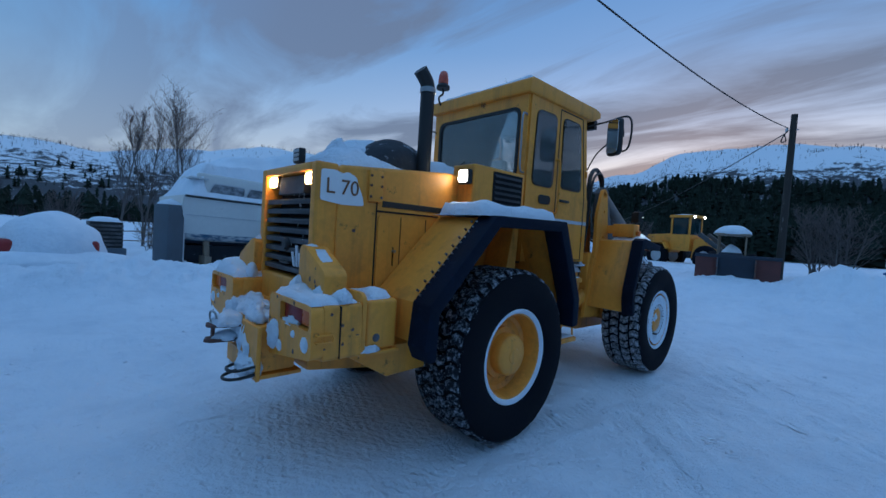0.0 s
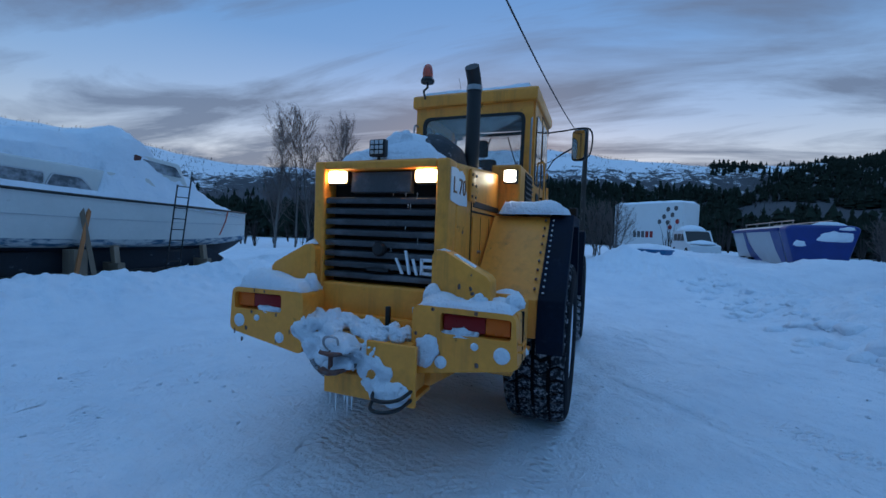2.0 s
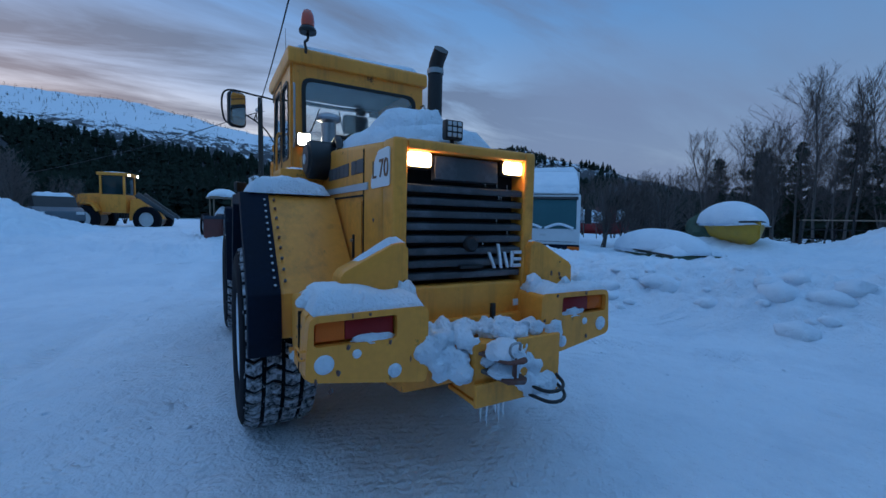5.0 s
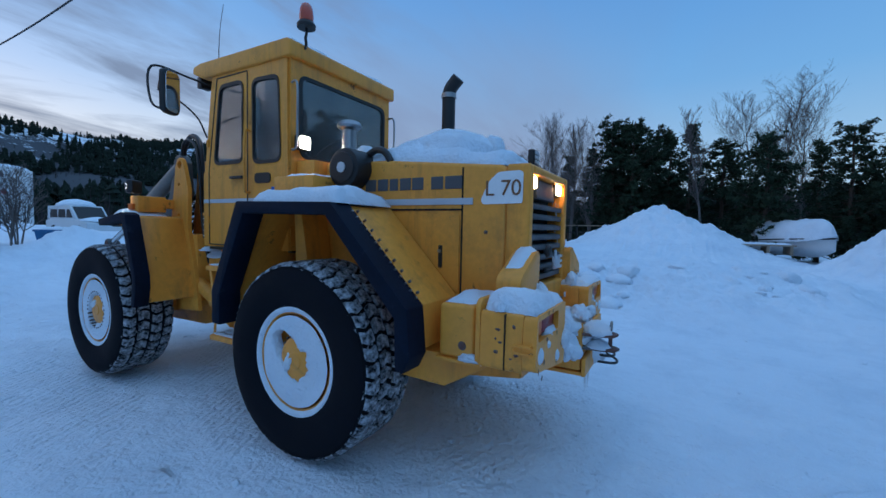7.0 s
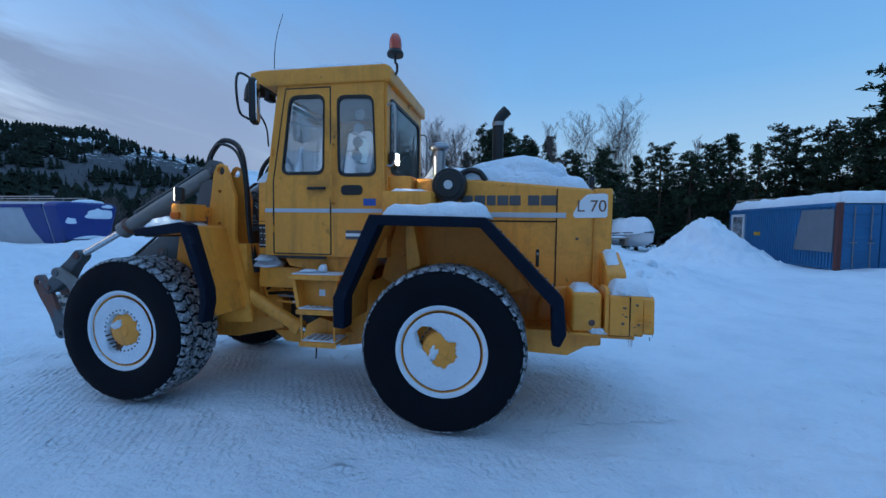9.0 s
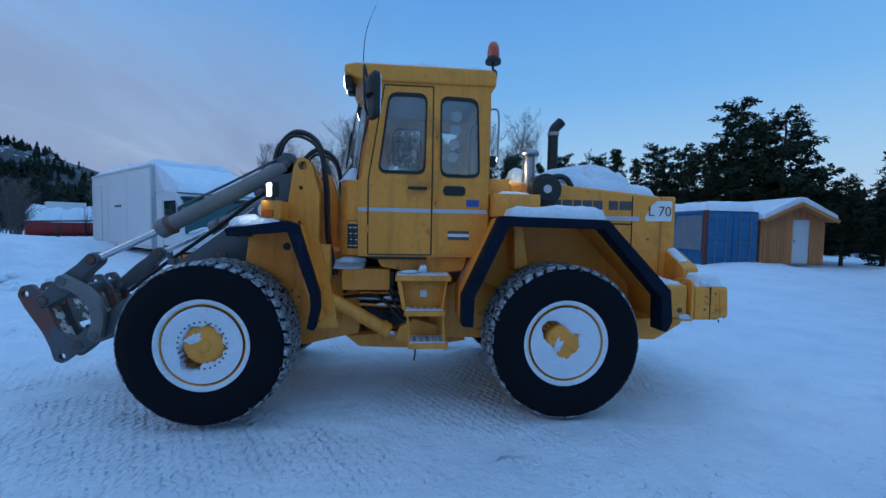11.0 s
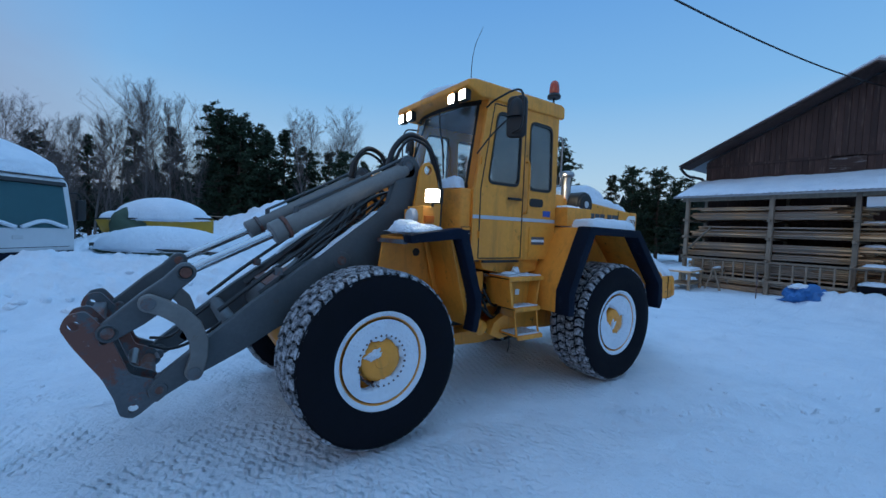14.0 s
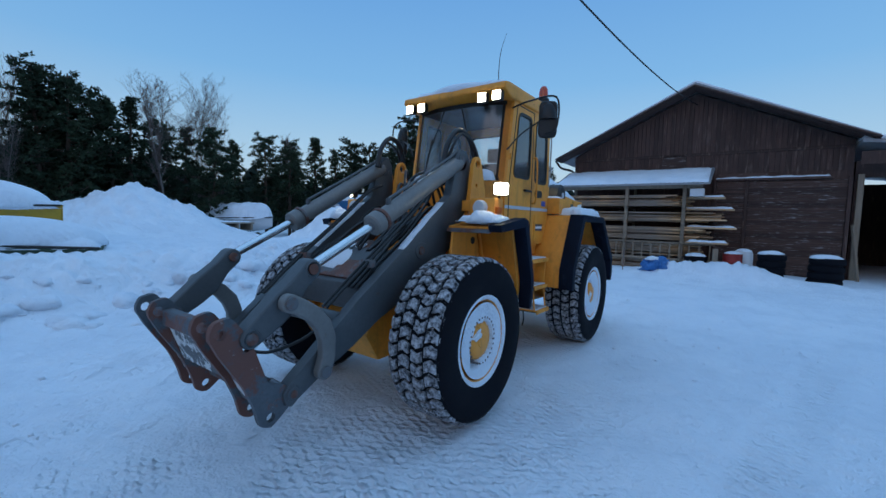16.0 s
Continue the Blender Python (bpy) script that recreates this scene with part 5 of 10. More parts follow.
# cab
YS = 0.675
door_win = [(0.155, 2.18), (0.06, 2.90), (-0.285, 2.90), (-0.275, 2.18)]
rear_win = [(-0.425, 2.16), (-0.415, 2.885), (-0.76, 2.875), (-0.79, 2.16)]
side_wall = [(-0.885, 1.40), (0.335, 1.40), (0.335, 2.10), (0.31, 2.13), (0.185, 3.01), (-0.86, 3.01)]
cab = part("cab", prism([(0.33, -0.645), (0.44, -0.62), (0.52, -0.50), (0.555, -0.25), (0.56, 0), (0.555, 0.25), (0.52, 0.50), (0.44, 0.62), (0.33, 0.645)], "z", 1.40, 2.11, 0.025, 3), YELLOW, L, "yellow cab with tall windows, mirrors and a snowy roof")
for s, side in both:
    a, b = (YS - 0.045) * s, YS * s
    part("side_wall", plate(side_wall, [rounded(door_win, 0.075, 6), rounded(rear_win, 0.075, 6)], "y", min(a, b), max(a, b)), YELLOW, cab)
    for w, nm in ((door_win, "door_window"), (rear_win, "side_window")):
        fr = part(nm, ring(rounded([(V(p) + (V(p) - V((sum(q[0] for q in w) / 4, sum(q[1] for q in w) / 4))).normalized() * 0.012)[:] for p in w], 0.085, 6), rounded(shrink(w, 0.022), 0.07, 6), "y",
                             min(b - 0.02 * s, b + 0.008 * s), max(b - 0.02 * s, b + 0.008 * s)), BLACK, cab, "cab window in a black rubber seal")
        part("pane", plate(rounded(w, 0.075, 6), [], "y", b - 0.012, b - 0.008), GLASS, fr)
    # door outline, sealed by dark rubber
    for p, q in (((-0.345, 1.42), (-0.345, 2.975)), ((0.245, 1.42), (0.245, 2.11)), ((0.245, 2.11), (0.105, 2.975)), ((0.105, 2.975), (-0.345, 2.975)), ((0.245, 1.42), (-0.345, 1.42))):
        part("door_seam", beam((p[0], b, p[1]), (q[0], b, q[1]), 0.012, 0.010, 0.002), BLACK, cab)
    h = part("door_handle", box(-0.30, -0.12, min(b, b + 0.035 * s), max(b, b + 0.035 * s), 2.03, 2.055, 0.008), BLACK, cab, "black door handle")
    part("vent_slot", prism(rounded([(-0.66, 1.98), (-0.66, 2.07), (-0.45, 2.07), (-0.45, 1.98)], 0.04), "y", b - 0.002, b + 0.010 * s if s > 0 else b - 0.010, 0.002, 1), BLACK, cab, "black oval vent")
    for x0, x1 in ((-0.87, -0.355), (-0.335, 0.235), (0.255, 0.335)):
        part("stripe", box(x0, x1, min(b, b + 0.004 * s), max(b, b + 0.004 * s), 1.815, 1.852, 0.001, 1), STRIPE, cab, "silver stripe")
    for z in (1.62, 2.35):
        part("door_hinge", rod((0.25, b + 0.008 * s, z), (0.25, b + 0.008 * s, z + 0.07), 0.012, seg=10), YELLOW, cab)
    part("grab_rail", tube([(-0.375, b, 1.9), (-0.375, b + 0.05 * s, 1.95), (-0.375, b + 0.05 * s, 2.4), (-0.375, b, 2.45)], 0.011, 8), YELLOW, cab)
    part("rear_rail", tube([(-0.87, b - 0.03 * s, 2.25), (-0.955, b - 0.02 * s, 2.27), (-0.965, b - 0.02 * s, 2.5), (-0.96, b - 0.02 * s, 2.78), (-0.87, b - 0.03 * s, 2.8)], 0.010, 8), STEEL, cab)
    part("sill", box(-0.30, 0.20, min(b, b + 0.03 * s), max(b, b + 0.03 * s), 1.375, 1.40, 0.006), BLACK, cab)
b = YS
stick = part("warning_plate", box(-0.052, 0.052, 0, 0.005, -0.13, 0.13, 0.002, 1), BLACK, cab, "black warning sticker with a yellow heading", pose(0.385, 0.639, 1.60, 0, 0, -12.8))
part("print_bar", box(-0.046, 0.046, 0.005, 0.0065, 0.098, 0.124, 0), YELLOW, stick)
for i in range(7):
    for x0, x1 in ((-0.042, -0.006), (0.006, 0.04)):
        part("print_bar", box(x0, x1 - 0.008 * (i % 3), 0.005, 0.0065, -0.11 + i * 0.028, -0.098 + i * 0.028, 0), INK if i % 2 else PALE, stick)
for i, (z, mt) in enumerate(((1.622, INK), (1.594, DECAL), (1.566, INK))):
    part("label_plate", box(-0.70, -0.50, b, b + 0.012, z, z + 0.028, 0.001, 1), mt, cab)
part("blue_label", box(-0.79, -0.67, b, b + 0.005, 1.88, 1.945, 0.001, 1), shade("blue_label", (0.03, 0.10, 0.42), 0.5), cab)
part("access_panel", plate(rounded([(-0.80, 1.43), (-0.46, 1.43), (-0.46, 1.76), (-0.80, 1.76)], 0.02), [], "y", b + 0.001, b + 0.007), YELLOW, cab)
# rear wall
rw = [(-0.56, 2.20), (-0.57, 2.88), (0.57, 2.88), (0.56, 2.20)]
part("rear_wall", plate([(-0.66, 1.40), (0.66, 1.40), (0.655, 3.01), (-0.655, 3.01)], [rounded(rw, 0.09, 6)], "x", -0.89, -0.85), YELLOW, cab)
fr = part("rear_window", ring(rounded([(p[0] * 1.02, p[1] + (0.012 if p[1] > 2.5 else -0.012)) for p in rw], 0.10, 6), rounded(shrink(rw, 0.03), 0.085, 6), "x", -0.897, -0.87), BLACK, cab, "wide rear window")
part("pane", plate(rounded(rw, 0.09, 6), [], "x", -0.882, -0.878), GLASS, fr)
part("wiper", tube([(-0.90, 0.42, 2.22), (-0.905, 0.30, 2.32), (-0.905, 0.12, 2.42)], 0.007, 6), BLACK, fr)


# windscreen, bowed in plan
def screen(y0, y1, z0, z1, grow=0.0, ny=24, nz=6):
    bm = bmesh.new()
    rows = []
    for j in range(nz + 1):
        z = z0 + (z1 - z0) * j / nz
        k = (z - 2.12) / 0.88
        xa, xc = 0.315 - 0.13 * k, 0.475 - 0.125 * k
        row = []
        for i in range(ny + 1):
            y = y0 + (y1 - y0) * i / ny
            row.append(bm.verts.new((xa + (xc - xa) * (1 - abs(y / 0.64) ** 2.6) + grow, y, z)))
        rows.append(row)
    for j in range(nz):
        for i in range(ny):
            bm.faces.new((rows[j][i], rows[j][i + 1], rows[j + 1][i + 1], rows[j + 1][i]))
    bmesh.ops.solidify(bm, geom=bm.faces[:], thickness=0.006)
    return bm


ws = part("windscreen", screen(-0.60, 0.60, 2.14, 2.97), GLASS, cab, "bowed clear windscreen")
for s, _ in both:
    part("screen_pillar", screen(min(0.585 * s, 0.64 * s), max(0.585 * s, 0.64 * s), 2.10, 3.0, 0.006, 3), YELLOW, ws)
    part("screen_seal", screen(min(0.565 * s, 0.59 * s), max(0.565 * s, 0.59 * s), 2.12, 2.99, 0.008, 2), BLACK, ws)
part("screen_seal", screen(-0.60, 0.60, 2.105, 2.15, 0.008, 24, 1), BLACK, ws)
part("screen_seal", screen(-0.60, 0.60, 2.955, 3.0, 0.008, 24, 1), BLACK, ws)
for y, dy in ((0.12, 0.22), (-0.12, -0.18)):
    wp = part("wiper", tube([(0.40, y, 2.95), (0.435, y + dy * 0.4, 2.7), (0.47, y + dy, 2.42)], 0.008, 6), BLACK, ws, "black wiper arm")
    part("blade", tube([(0.455, y + dy * 0.7, 2.62), (0.485, y + dy * 1.1, 2.25)], 0.010, 6), BLACK, wp)

# roof
roof = part("roof", prism([(-0.93, 3.00), (-0.93, 3.125), (-0.88, 3.15), (0.36, 3.155), (0.46, 3.135), (0.47, 3.07), (0.30, 3.00)], "y", -0.70, 0.70, 0.02, 3), YELLOW, cab, "flat yellow cab roof with a front visor")
part("roof_snow", slab([(-0.86, -0.64), (-0.86, 0.64), (0.38, 0.64), (0.38, -0.64)], 3.147, 0.11, 0.02, 0.06, 20, 0.40), SNOW, cab, "thin snow on the cab roof")
part("roof_snow", lump(0.10, 0.0, 3.125, 0.36, 0.56, 0.16, 0.08, 1.6, 4, 0.1, 4), SNOW, cab, "rounded snow on the front of the roof")
for s, _ in both:
    for y in (0.42, 0.60):
        lamp = part("roof_lamp", box(0.40, 0.47, y * s - 0.058, y * s + 0.058, 2.945, 3.055, 0.012), BLACK, cab, "lit square roof work lamp")
        part("lens", prism(rounded([(y * s - 0.048, 2.955), (y * s + 0.048, 2.955), (y * s + 0.048, 3.045), (y * s - 0.048, 3.045)], 0.015), "x", 0.4695, 0.4715, 0, 1), WHITE, lamp)
    # mirrors
    mx, my, mz = (0.17, 1.06, 2.75) if s > 0 else (0.04, -1.08, 2.72)
    mm = pose(mx, my, mz, 0, 0, 24 * s)
    mir = part("mirror", prism(rounded([(-0.095, -0.19), (-0.095, 0.19), (0.095, 0.19), (0.095, -0.19)], 0.06), "x", -0.025, 0.03, 0.02, 3), BLACK, cab, "black wing mirror on a tube arm", mm)
    part("mirror_back", lump(0.03, 0, 0, 0.05, 0.085, 0.17, 0.03, 2, 3, 0.0, 2), BLACK, mir)
    part("mirror_glass", prism(rounded([(-0.08, -0.17), (-0.08, 0.17), (0.08, 0.17), (0.08, -0.17)], 0.05), "x", -0.033, -0.024, 0.001, 1), MIRROR, mir)
    part("mirror_arm", tube([(0.20, 0.66 * s, 2.92), (0.24, 0.86 * s, 2.95), (mx + 0.07, my + 0.11 * s, mz + 0.20), (mx + 0.06, my + 0.12 * s, mz - 0.10), (mx + 0.05, my, mz - 0.15)], 0.010, 8), BLACK, cab)
    part("mirror_arm", tube([(0.30, 0.66 * s, 2.45), (0.24, 0.80 * s, 2.62), (mx + 0.05, my, mz + 0.02)], 0.008, 8), BLACK, cab)
bea = part("beacon", lathe([(0.0, 3.275), (0.075, 3.275), (0.078, 3.30), (0.062, 3.325), (0.05, 3.33), (0.0, 3.33)], "z", 28, (-0.925, 0.53, 0)), BLACK, cab, "unlit orange rotating beacon on a bracket")
part("dome", lathe([(0.058, 3.33), (0.060, 3.37), (0.053, 3.43), (0.040, 3.465), (0.02, 3.478), (0.0, 3.48)], "z", 28, (-0.925, 0.53, 0)), BEACON, bea)
part("bracket", tube([(-0.90, 0.55, 3.08), (-0.945, 0.55, 3.12), (-0.95, 0.56, 3.18), (-0.925, 0.53, 3.22), (-0.925, 0.53, 3.28)], 0.012, 8), BLACK, bea)
part("antenna", tube([(0.31, 0.53, 3.12), (0.31, 0.53, 3.34), (0.28, 0.535, 3.54), (0.20, 0.55, 3.74)], 0.005, 6, taper=0.002), BLACK, cab, "thin whip antenna")

# cab inside
floor_ = part("cab_floor", box(-0.84, 0.30, -0.60, 0.60, 1.38, 1.42, 0.005), BLACK, cab)
seat = part("driver_seat", prism([(-0.50, 1.75), (-0.08, 1.78), (-0.05, 1.86), (-0.10, 1.90), (-0.46, 1.88), (-0.60, 2.45), (-0.68, 2.45), (-0.60, 1.78)], "y", -0.22, 0.22, 0.03, 3), SEATCLOTH, cab, "dark driver's seat")
part("headrest", box(-0.72, -0.62, -0.13, 0.13, 2.47, 2.66, 0.04, 3), SEATCLOTH, seat)
part("seat_base", box(-0.48, -0.12, -0.18, 0.18, 1.42, 1.75, 0.02), BLACK, seat)
whl = part("steering_wheel", lathe([(0.175 + 0.014 * math.cos(k * math.pi / 4), 0.014 * math.sin(k * math.pi / 4)) for k in range(8)], "z", 28, closed=True), BLACK, cab, "", pose(0.12, 0.0, 2.12, 0, -35, 0))
part("column", rod((0.12, 0, 2.12), (0.26, 0, 1.6), 0.03, seg=12), BLACK, cab)
part("console", prism([(0.20, 1.42), (0.20, 2.0), (0.30, 2.08), (0.42, 2.06), (0.42, 1.42)], "y", -0.45, 0.45, 0.02), BLACK, cab)
for i in range(4):
    part("air_duct", lathe([(0.0, 0.0), (0.045, 0.0), (0.05, 0.01), (0.05, 0.03), (0.0, 0.03)], "y", 20), PALE, cab, "round pale air outlet", pose(-0.55 - 0.01 * i, 0.52, 2.36 + 0.13 * i))
part("inner_lining", box(-0.84, 0.25, -0.60, 0.60, 2.985, 2.998, 0.002, 1), BLACK, cab)

# cab foot and steps
part("cab_foot", prism([(-0.66, 1.27), (-0.30, 1.22), (0.12, 1.30), (0.18, 1.40), (-0.70, 1.40)], "y", -0.62, 0.62, 0.01), YELLOW, cab)
for s, _ in both:
    y0, y1 = sorted((0.56 * s, 0.84 * s))
    st = part("step_box", prism([(-0.46, 0.92), (-0.50, 1.21), (-0.06, 1.21), (-0.10, 0.92)], "y", *sorted((0.45 * s, 0.72 * s)), 0.01), YELLOW, L, "yellow steps with snow on the treads")
    for z, x0, x1, ys in ((1.225, -0.52, -0.02, (0.52, 0.86)), (0.91, -0.47, -0.10, (0.60, 0.88)), (0.62, -0.50, -0.14, (0.62, 0.90))):
        ya, yb = sorted((ys[0] * s, ys[1] * s))
        nx = int((x1 - x0 - 0.05) / 0.062)
        hs = [[(x0 + 0.035 + i * 0.062, yc - 0.028), (x0 + 0.035 + i * 0.062, yc + 0.028), (x0 + 0.071 + i * 0.062, yc + 0.028), (x0 + 0.071 + i * 0.062, yc - 0.028)] for i in range(nx) for yc in (ya + 0.075, (ya + yb) / 2, yb - 0.075)]
        part("tread_plate", plate(rounded([(x0, ya), (x1, ya), (x1, yb), (x0, yb)], 0.02), hs, "z", z, z + 0.016), YELLOW, st)
        # black sheet added below so that the tread holes look dark
        part("tread_pan", box(x0 + 0.02, x1 - 0.02, ya + 0.02, yb - 0.02, z - 0.016, z - 0.006, 0.002, 1), BLACK, st)
        part("tread_frost", plate(rounded([(x0 + 0.012, ya + 0.012), (x1 - 0.012, ya + 0.012), (x1 - 0.012, yb - 0.012), (x0 + 0.012, yb - 0.012)], 0.02), hs, "z", z + 0.0165, z + 0.026), SNOW, st, "snow packed round the tread holes")
        part("tread_lip", box(x0, x1, *sorted(((ys[1] - 0.006) * s, (ys[1] + 0.010) * s)), z - 0.03, z + 0.012, 0.004), YELLOW, st)
        if z > 1.2:
            part("tread_snow", merge(lump((x0 + x1) / 2, (ya + yb) / 2, z + 0.035, 0.05, 0.05, 0.07, 0.4, 3, 2, 0.2, z), lump((x0 + x1) / 2 + 0.13, (ya + yb) / 2 + 0.03, z + 0.03, 0.10, 0.07, 0.025, 0.4, 3, 2, 0.2, z)), SNOW, st)
    part("side_cheek", prism([(-0.12, 0.93), (-0.07, 1.21), (-0.03, 1.21), (-0.085, 0.93)], "y", *sorted((0.56 * s, 0.85 * s)), 0.004, 1), YELLOW, st)
    part("side_cheek", prism([(-0.455, 0.93), (-0.495, 1.21), (-0.475, 1.21), (-0.435, 0.93)], "y", *sorted((0.56 * s, 0.85 * s)), 0.004, 1), YELLOW, st)
    part("step_label", box(-0.31, -0.25, *sorted((0.72 * s, 0.724 * s)), 1.03, 1.09, 0), DECAL, st)
    # solid black box put in as the shade of the hollow beside the steps
    part("dark_recess", box(-0.14, 0.02, *sorted((0.22 * s, 0.30 * s)), 0.66, 1.28, 0.01), BLACK, L)
    for z, k in ((1.02, 0), (0.955, 1), (0.89, 2)):
        part("cross_pipe", rod((-0.12, (0.44 + 0.02 * k) * s, z), (0.34, (0.42 + 0.03 * k) * s, z + 0.012 * k), 0.013, seg=8), STEEL if k == 1 else YELLOW, L)
        part("pipe_snow", lump(0.02 + 0.05 * k, (0.44 + 0.02 * k) * s, z + 0.018, 0.05, 0.02, 0.02, 0.4, 5, 2, 0.2, k), SNOW, L)
    part("cylinder_mount", prism([(-0.42, 0.58), (-0.42, 0.74), (-0.20, 0.80), (-0.06, 0.72), (-0.02, 0.60), (-0.16, 0.54)], "y", *sorted((0.50 * s, 0.62 * s)), 0.012), YELLOW, L, "grimy yellow cylinder mount")
    part("front_snow", lump(0.40, 0.55 * s, 1.345, 0.12, 0.10, 0.05, 0.4, 4, 3, 0.2, s), SNOW, L)
    for x in (-0.45, -0.13):
        part("step_rod", tube([(x, 0.84 * s, 0.93), (x - 0.02, 0.87 * s, 0.63)], 0.011, 8), YELLOW, st)
part("chain", tube([(-0.20, 0.70, 0.62), (-0.21, 0.71, 0.50), (-0.20, 0.70, 0.42)], 0.008, 6), BLACK, L)

# hood top: boxes, filter, pipes
tb = part("battery_box", box(-1.34, -0.90, 0.46, 0.83, 1.79, 2.00, 0.012), YELLOW, L, "yellow battery box beside the cab")
part("box_snow", slab([(-1.28, 0.50), (-1.28, 0.78), (-0.96, 0.78), (-0.96, 0.50)], 2.0, 0.03, 0.01, 0.04, 4, 0.08), SNOW, tb)
part("vent_box", box(-1.10, -0.89, 0.2, 0.60, 2.0, 2.16, 0.01), YELLOW, L)
fil = part("air_filter", lathe([(0.0, 0.26), (0.145, 0.265), (0.155, 0.28), (0.155, 0.60), (0.148, 0.62), (0.12, 0.625), (0.115, 0.64), (0.0, 0.645)], "y", 36, (-1.46, 0.02, 2.07)), BLACK, L, "black air filter drum")
part("filter_label", lathe([(0.0, 0.652), (0.04, 0.650), (0.04, 0.64)], "y", 20, (-1.46, 0.02, 2.07)), PALE, fil)
part("filter_hose", tube([(-1.50, 0.45, 2.16), (-1.62, 0.45, 2.22), (-1.72, 0.46, 2.20), (-1.78, 0.46, 2.12)], 0.028, 10), HOSE, fil)
pre = part("intake_pipe", lathe([(0.0, 2.10), (0.060, 2.10), (0.060, 2.40), (0.068, 2.41), (0.095, 2.42), (0.10, 2.44), (0.085, 2.47), (0.04, 2.485), (0.0, 2.487)], "z", 28, (-1.335, 0.44, 0)), STEEL, L, "steel air intake with a mushroom cap")
ex = part("exhaust_pipe", lathe([(0.0, 2.05), (0.060, 2.05), (0.060, 2.78), (0.0, 2.78)], "z", 24, (-1.845, -0.305, 0)), BLACK, L, "black exhaust pipe with a cut elbow")
part("clamp", lathe([(0.060, 2.80), (0.068, 2.80), (0.068, 2.84), (0.060, 2.84)], "z", 24, (-1.845, -0.305, 0), True), STEEL, ex)
el = tube([(-1.845, -0.305, 2.77), (-1.846, -0.305, 2.84), (-1.868, -0.305, 2.895), (-1.94, -0.305, 2.97)], 0.060, 20, 8)
part("elbow", el, BLACK, ex)
bx = part("air_box", box(-1.60, -0.90, -0.68, -0.42, 1.80, 2.22, 0.02, 3), YELLOW, L, "yellow box with black louvres and a lit lamp")
for i in range(7):
    z = 1.84 + i * 0.05
    part("louvre", prism([(-0.70, z), (-0.672, z + 0.004), (-0.672, z + 0.020), (-0.68, z + 0.034)], "x", -1.34, -0.96, 0.002, 1), BLACK, bx)
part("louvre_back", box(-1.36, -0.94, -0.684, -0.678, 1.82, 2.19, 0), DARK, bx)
lp = part("work_lamp", box(-1.655, -1.60, -0.665, -0.54, 2.045, 2.17, 0.015), BLACK, bx, "lit white work lamp")
part("lens", prism(rounded([(-0.65, 2.06), (-0.55, 2.06), (-0.55, 2.16), (-0.65, 2.16)], 0.02), "x", -1.6575, -1.6545, 0, 1), WHITE, lp)
lp = part("work_lamp", box(-0.96, -0.90, 0.505, 0.635, 2.25, 2.375, 0.015), BLACK, cab, "lit white work lamp")
part("lens", prism(rounded([(0.515, 2.26), (0.625, 2.26), (0.625, 2.365), (0.515, 2.365)], 0.02), "x", -0.9625, -0.9595, 0, 1), WHITE, lp)
led = part("hood_lamp", box(-2.80, -2.75, 0.005, 0.125, 2.085, 2.20, 0.012), BLACK, L, "unlit square LED lamp on the hood")
for i in range(3):
    for j in range(3):
        part("diode", box(-2.806, -2.799, 0.02 + i * 0.034, 0.045 + i * 0.034, 2.10 + j * 0.033, 2.124 + j * 0.033, 0.002, 1), PALE, led)
part("stalk", rod((-2.77, 0.065, 2.03), (-2.77, 0.065, 2.09), 0.012, seg=8), BLACK, led)
snow_hood = slab([(-2.72, -0.30), (-2.72, 0.44), (-2.2, 0.46), (-1.55, 0.44), (-1.16, 0.30), (-1.16, -0.36), (-1.7, -0.24), (-2.2, -0.28)], (lambda x, y: 2.045 + (x + 2.72) * 0.075), 0.14, 0.05, 0.05, 31, 0.22)
part("hood_snow", snow_hood, SNOW, L, "thick snow on the engine hood")
BUNDLE = shade("dark_snowy_tarp", (0.030, 0.033, 0.040), 0.8, vary=0.3, scale=5, fine=30, bump=0.5, dist=0.02, bump_scale=9, second=(0.62, 0.65, 0.70), second_range=(0.56, 0.70), second_scale=7)
part("tarpaulin_cover", lump(-1.98, -0.02, 2.13, 0.40, 0.26, 0.27, 0.10, 1.7, 4, 0.2, 5), BUNDLE, L, "dark covered bundle under snow on the hood")
part("hood_snow", lump(-2.02, 0.09, 2.18, 0.50, 0.27, 0.215, 0.16, 1.9, 4, 0.2, 3), SNOW, L, "rounded heap of snow on the engine hood")
part("hood_snow", lump(-1.52, 0.12, 2.13, 0.34, 0.26, 0.14, 0.22, 2.6, 4, 0.2, 5), SNOW, L, "heap of snow on the engine hood")
part("hood_snow", lump(-2.46, 0.06, 2.07, 0.13, 0.16, 0.24, 0.28, 2.2, 4, 0.2, 11), SNOW, L, "pointed heap of snow on the engine hood")
part("hood_snow", lump(-2.55, 0.0, 2.05, 0.20, 0.36, 0.09, 0.12, 2.2, 4, 0.2, 8), SNOW, L, "heap of snow on the engine hood")
part("nose_snow", slab([(0.33, -0.55), (0.33, 0.58), (0.46, 0.56), (0.54, 0.3), (0.54, -0.3), (0.46, -0.55)], 2.11, 0.11, 0.03, 0.04, 6, 0.07), SNOW, cab, "snow below the windscreen")


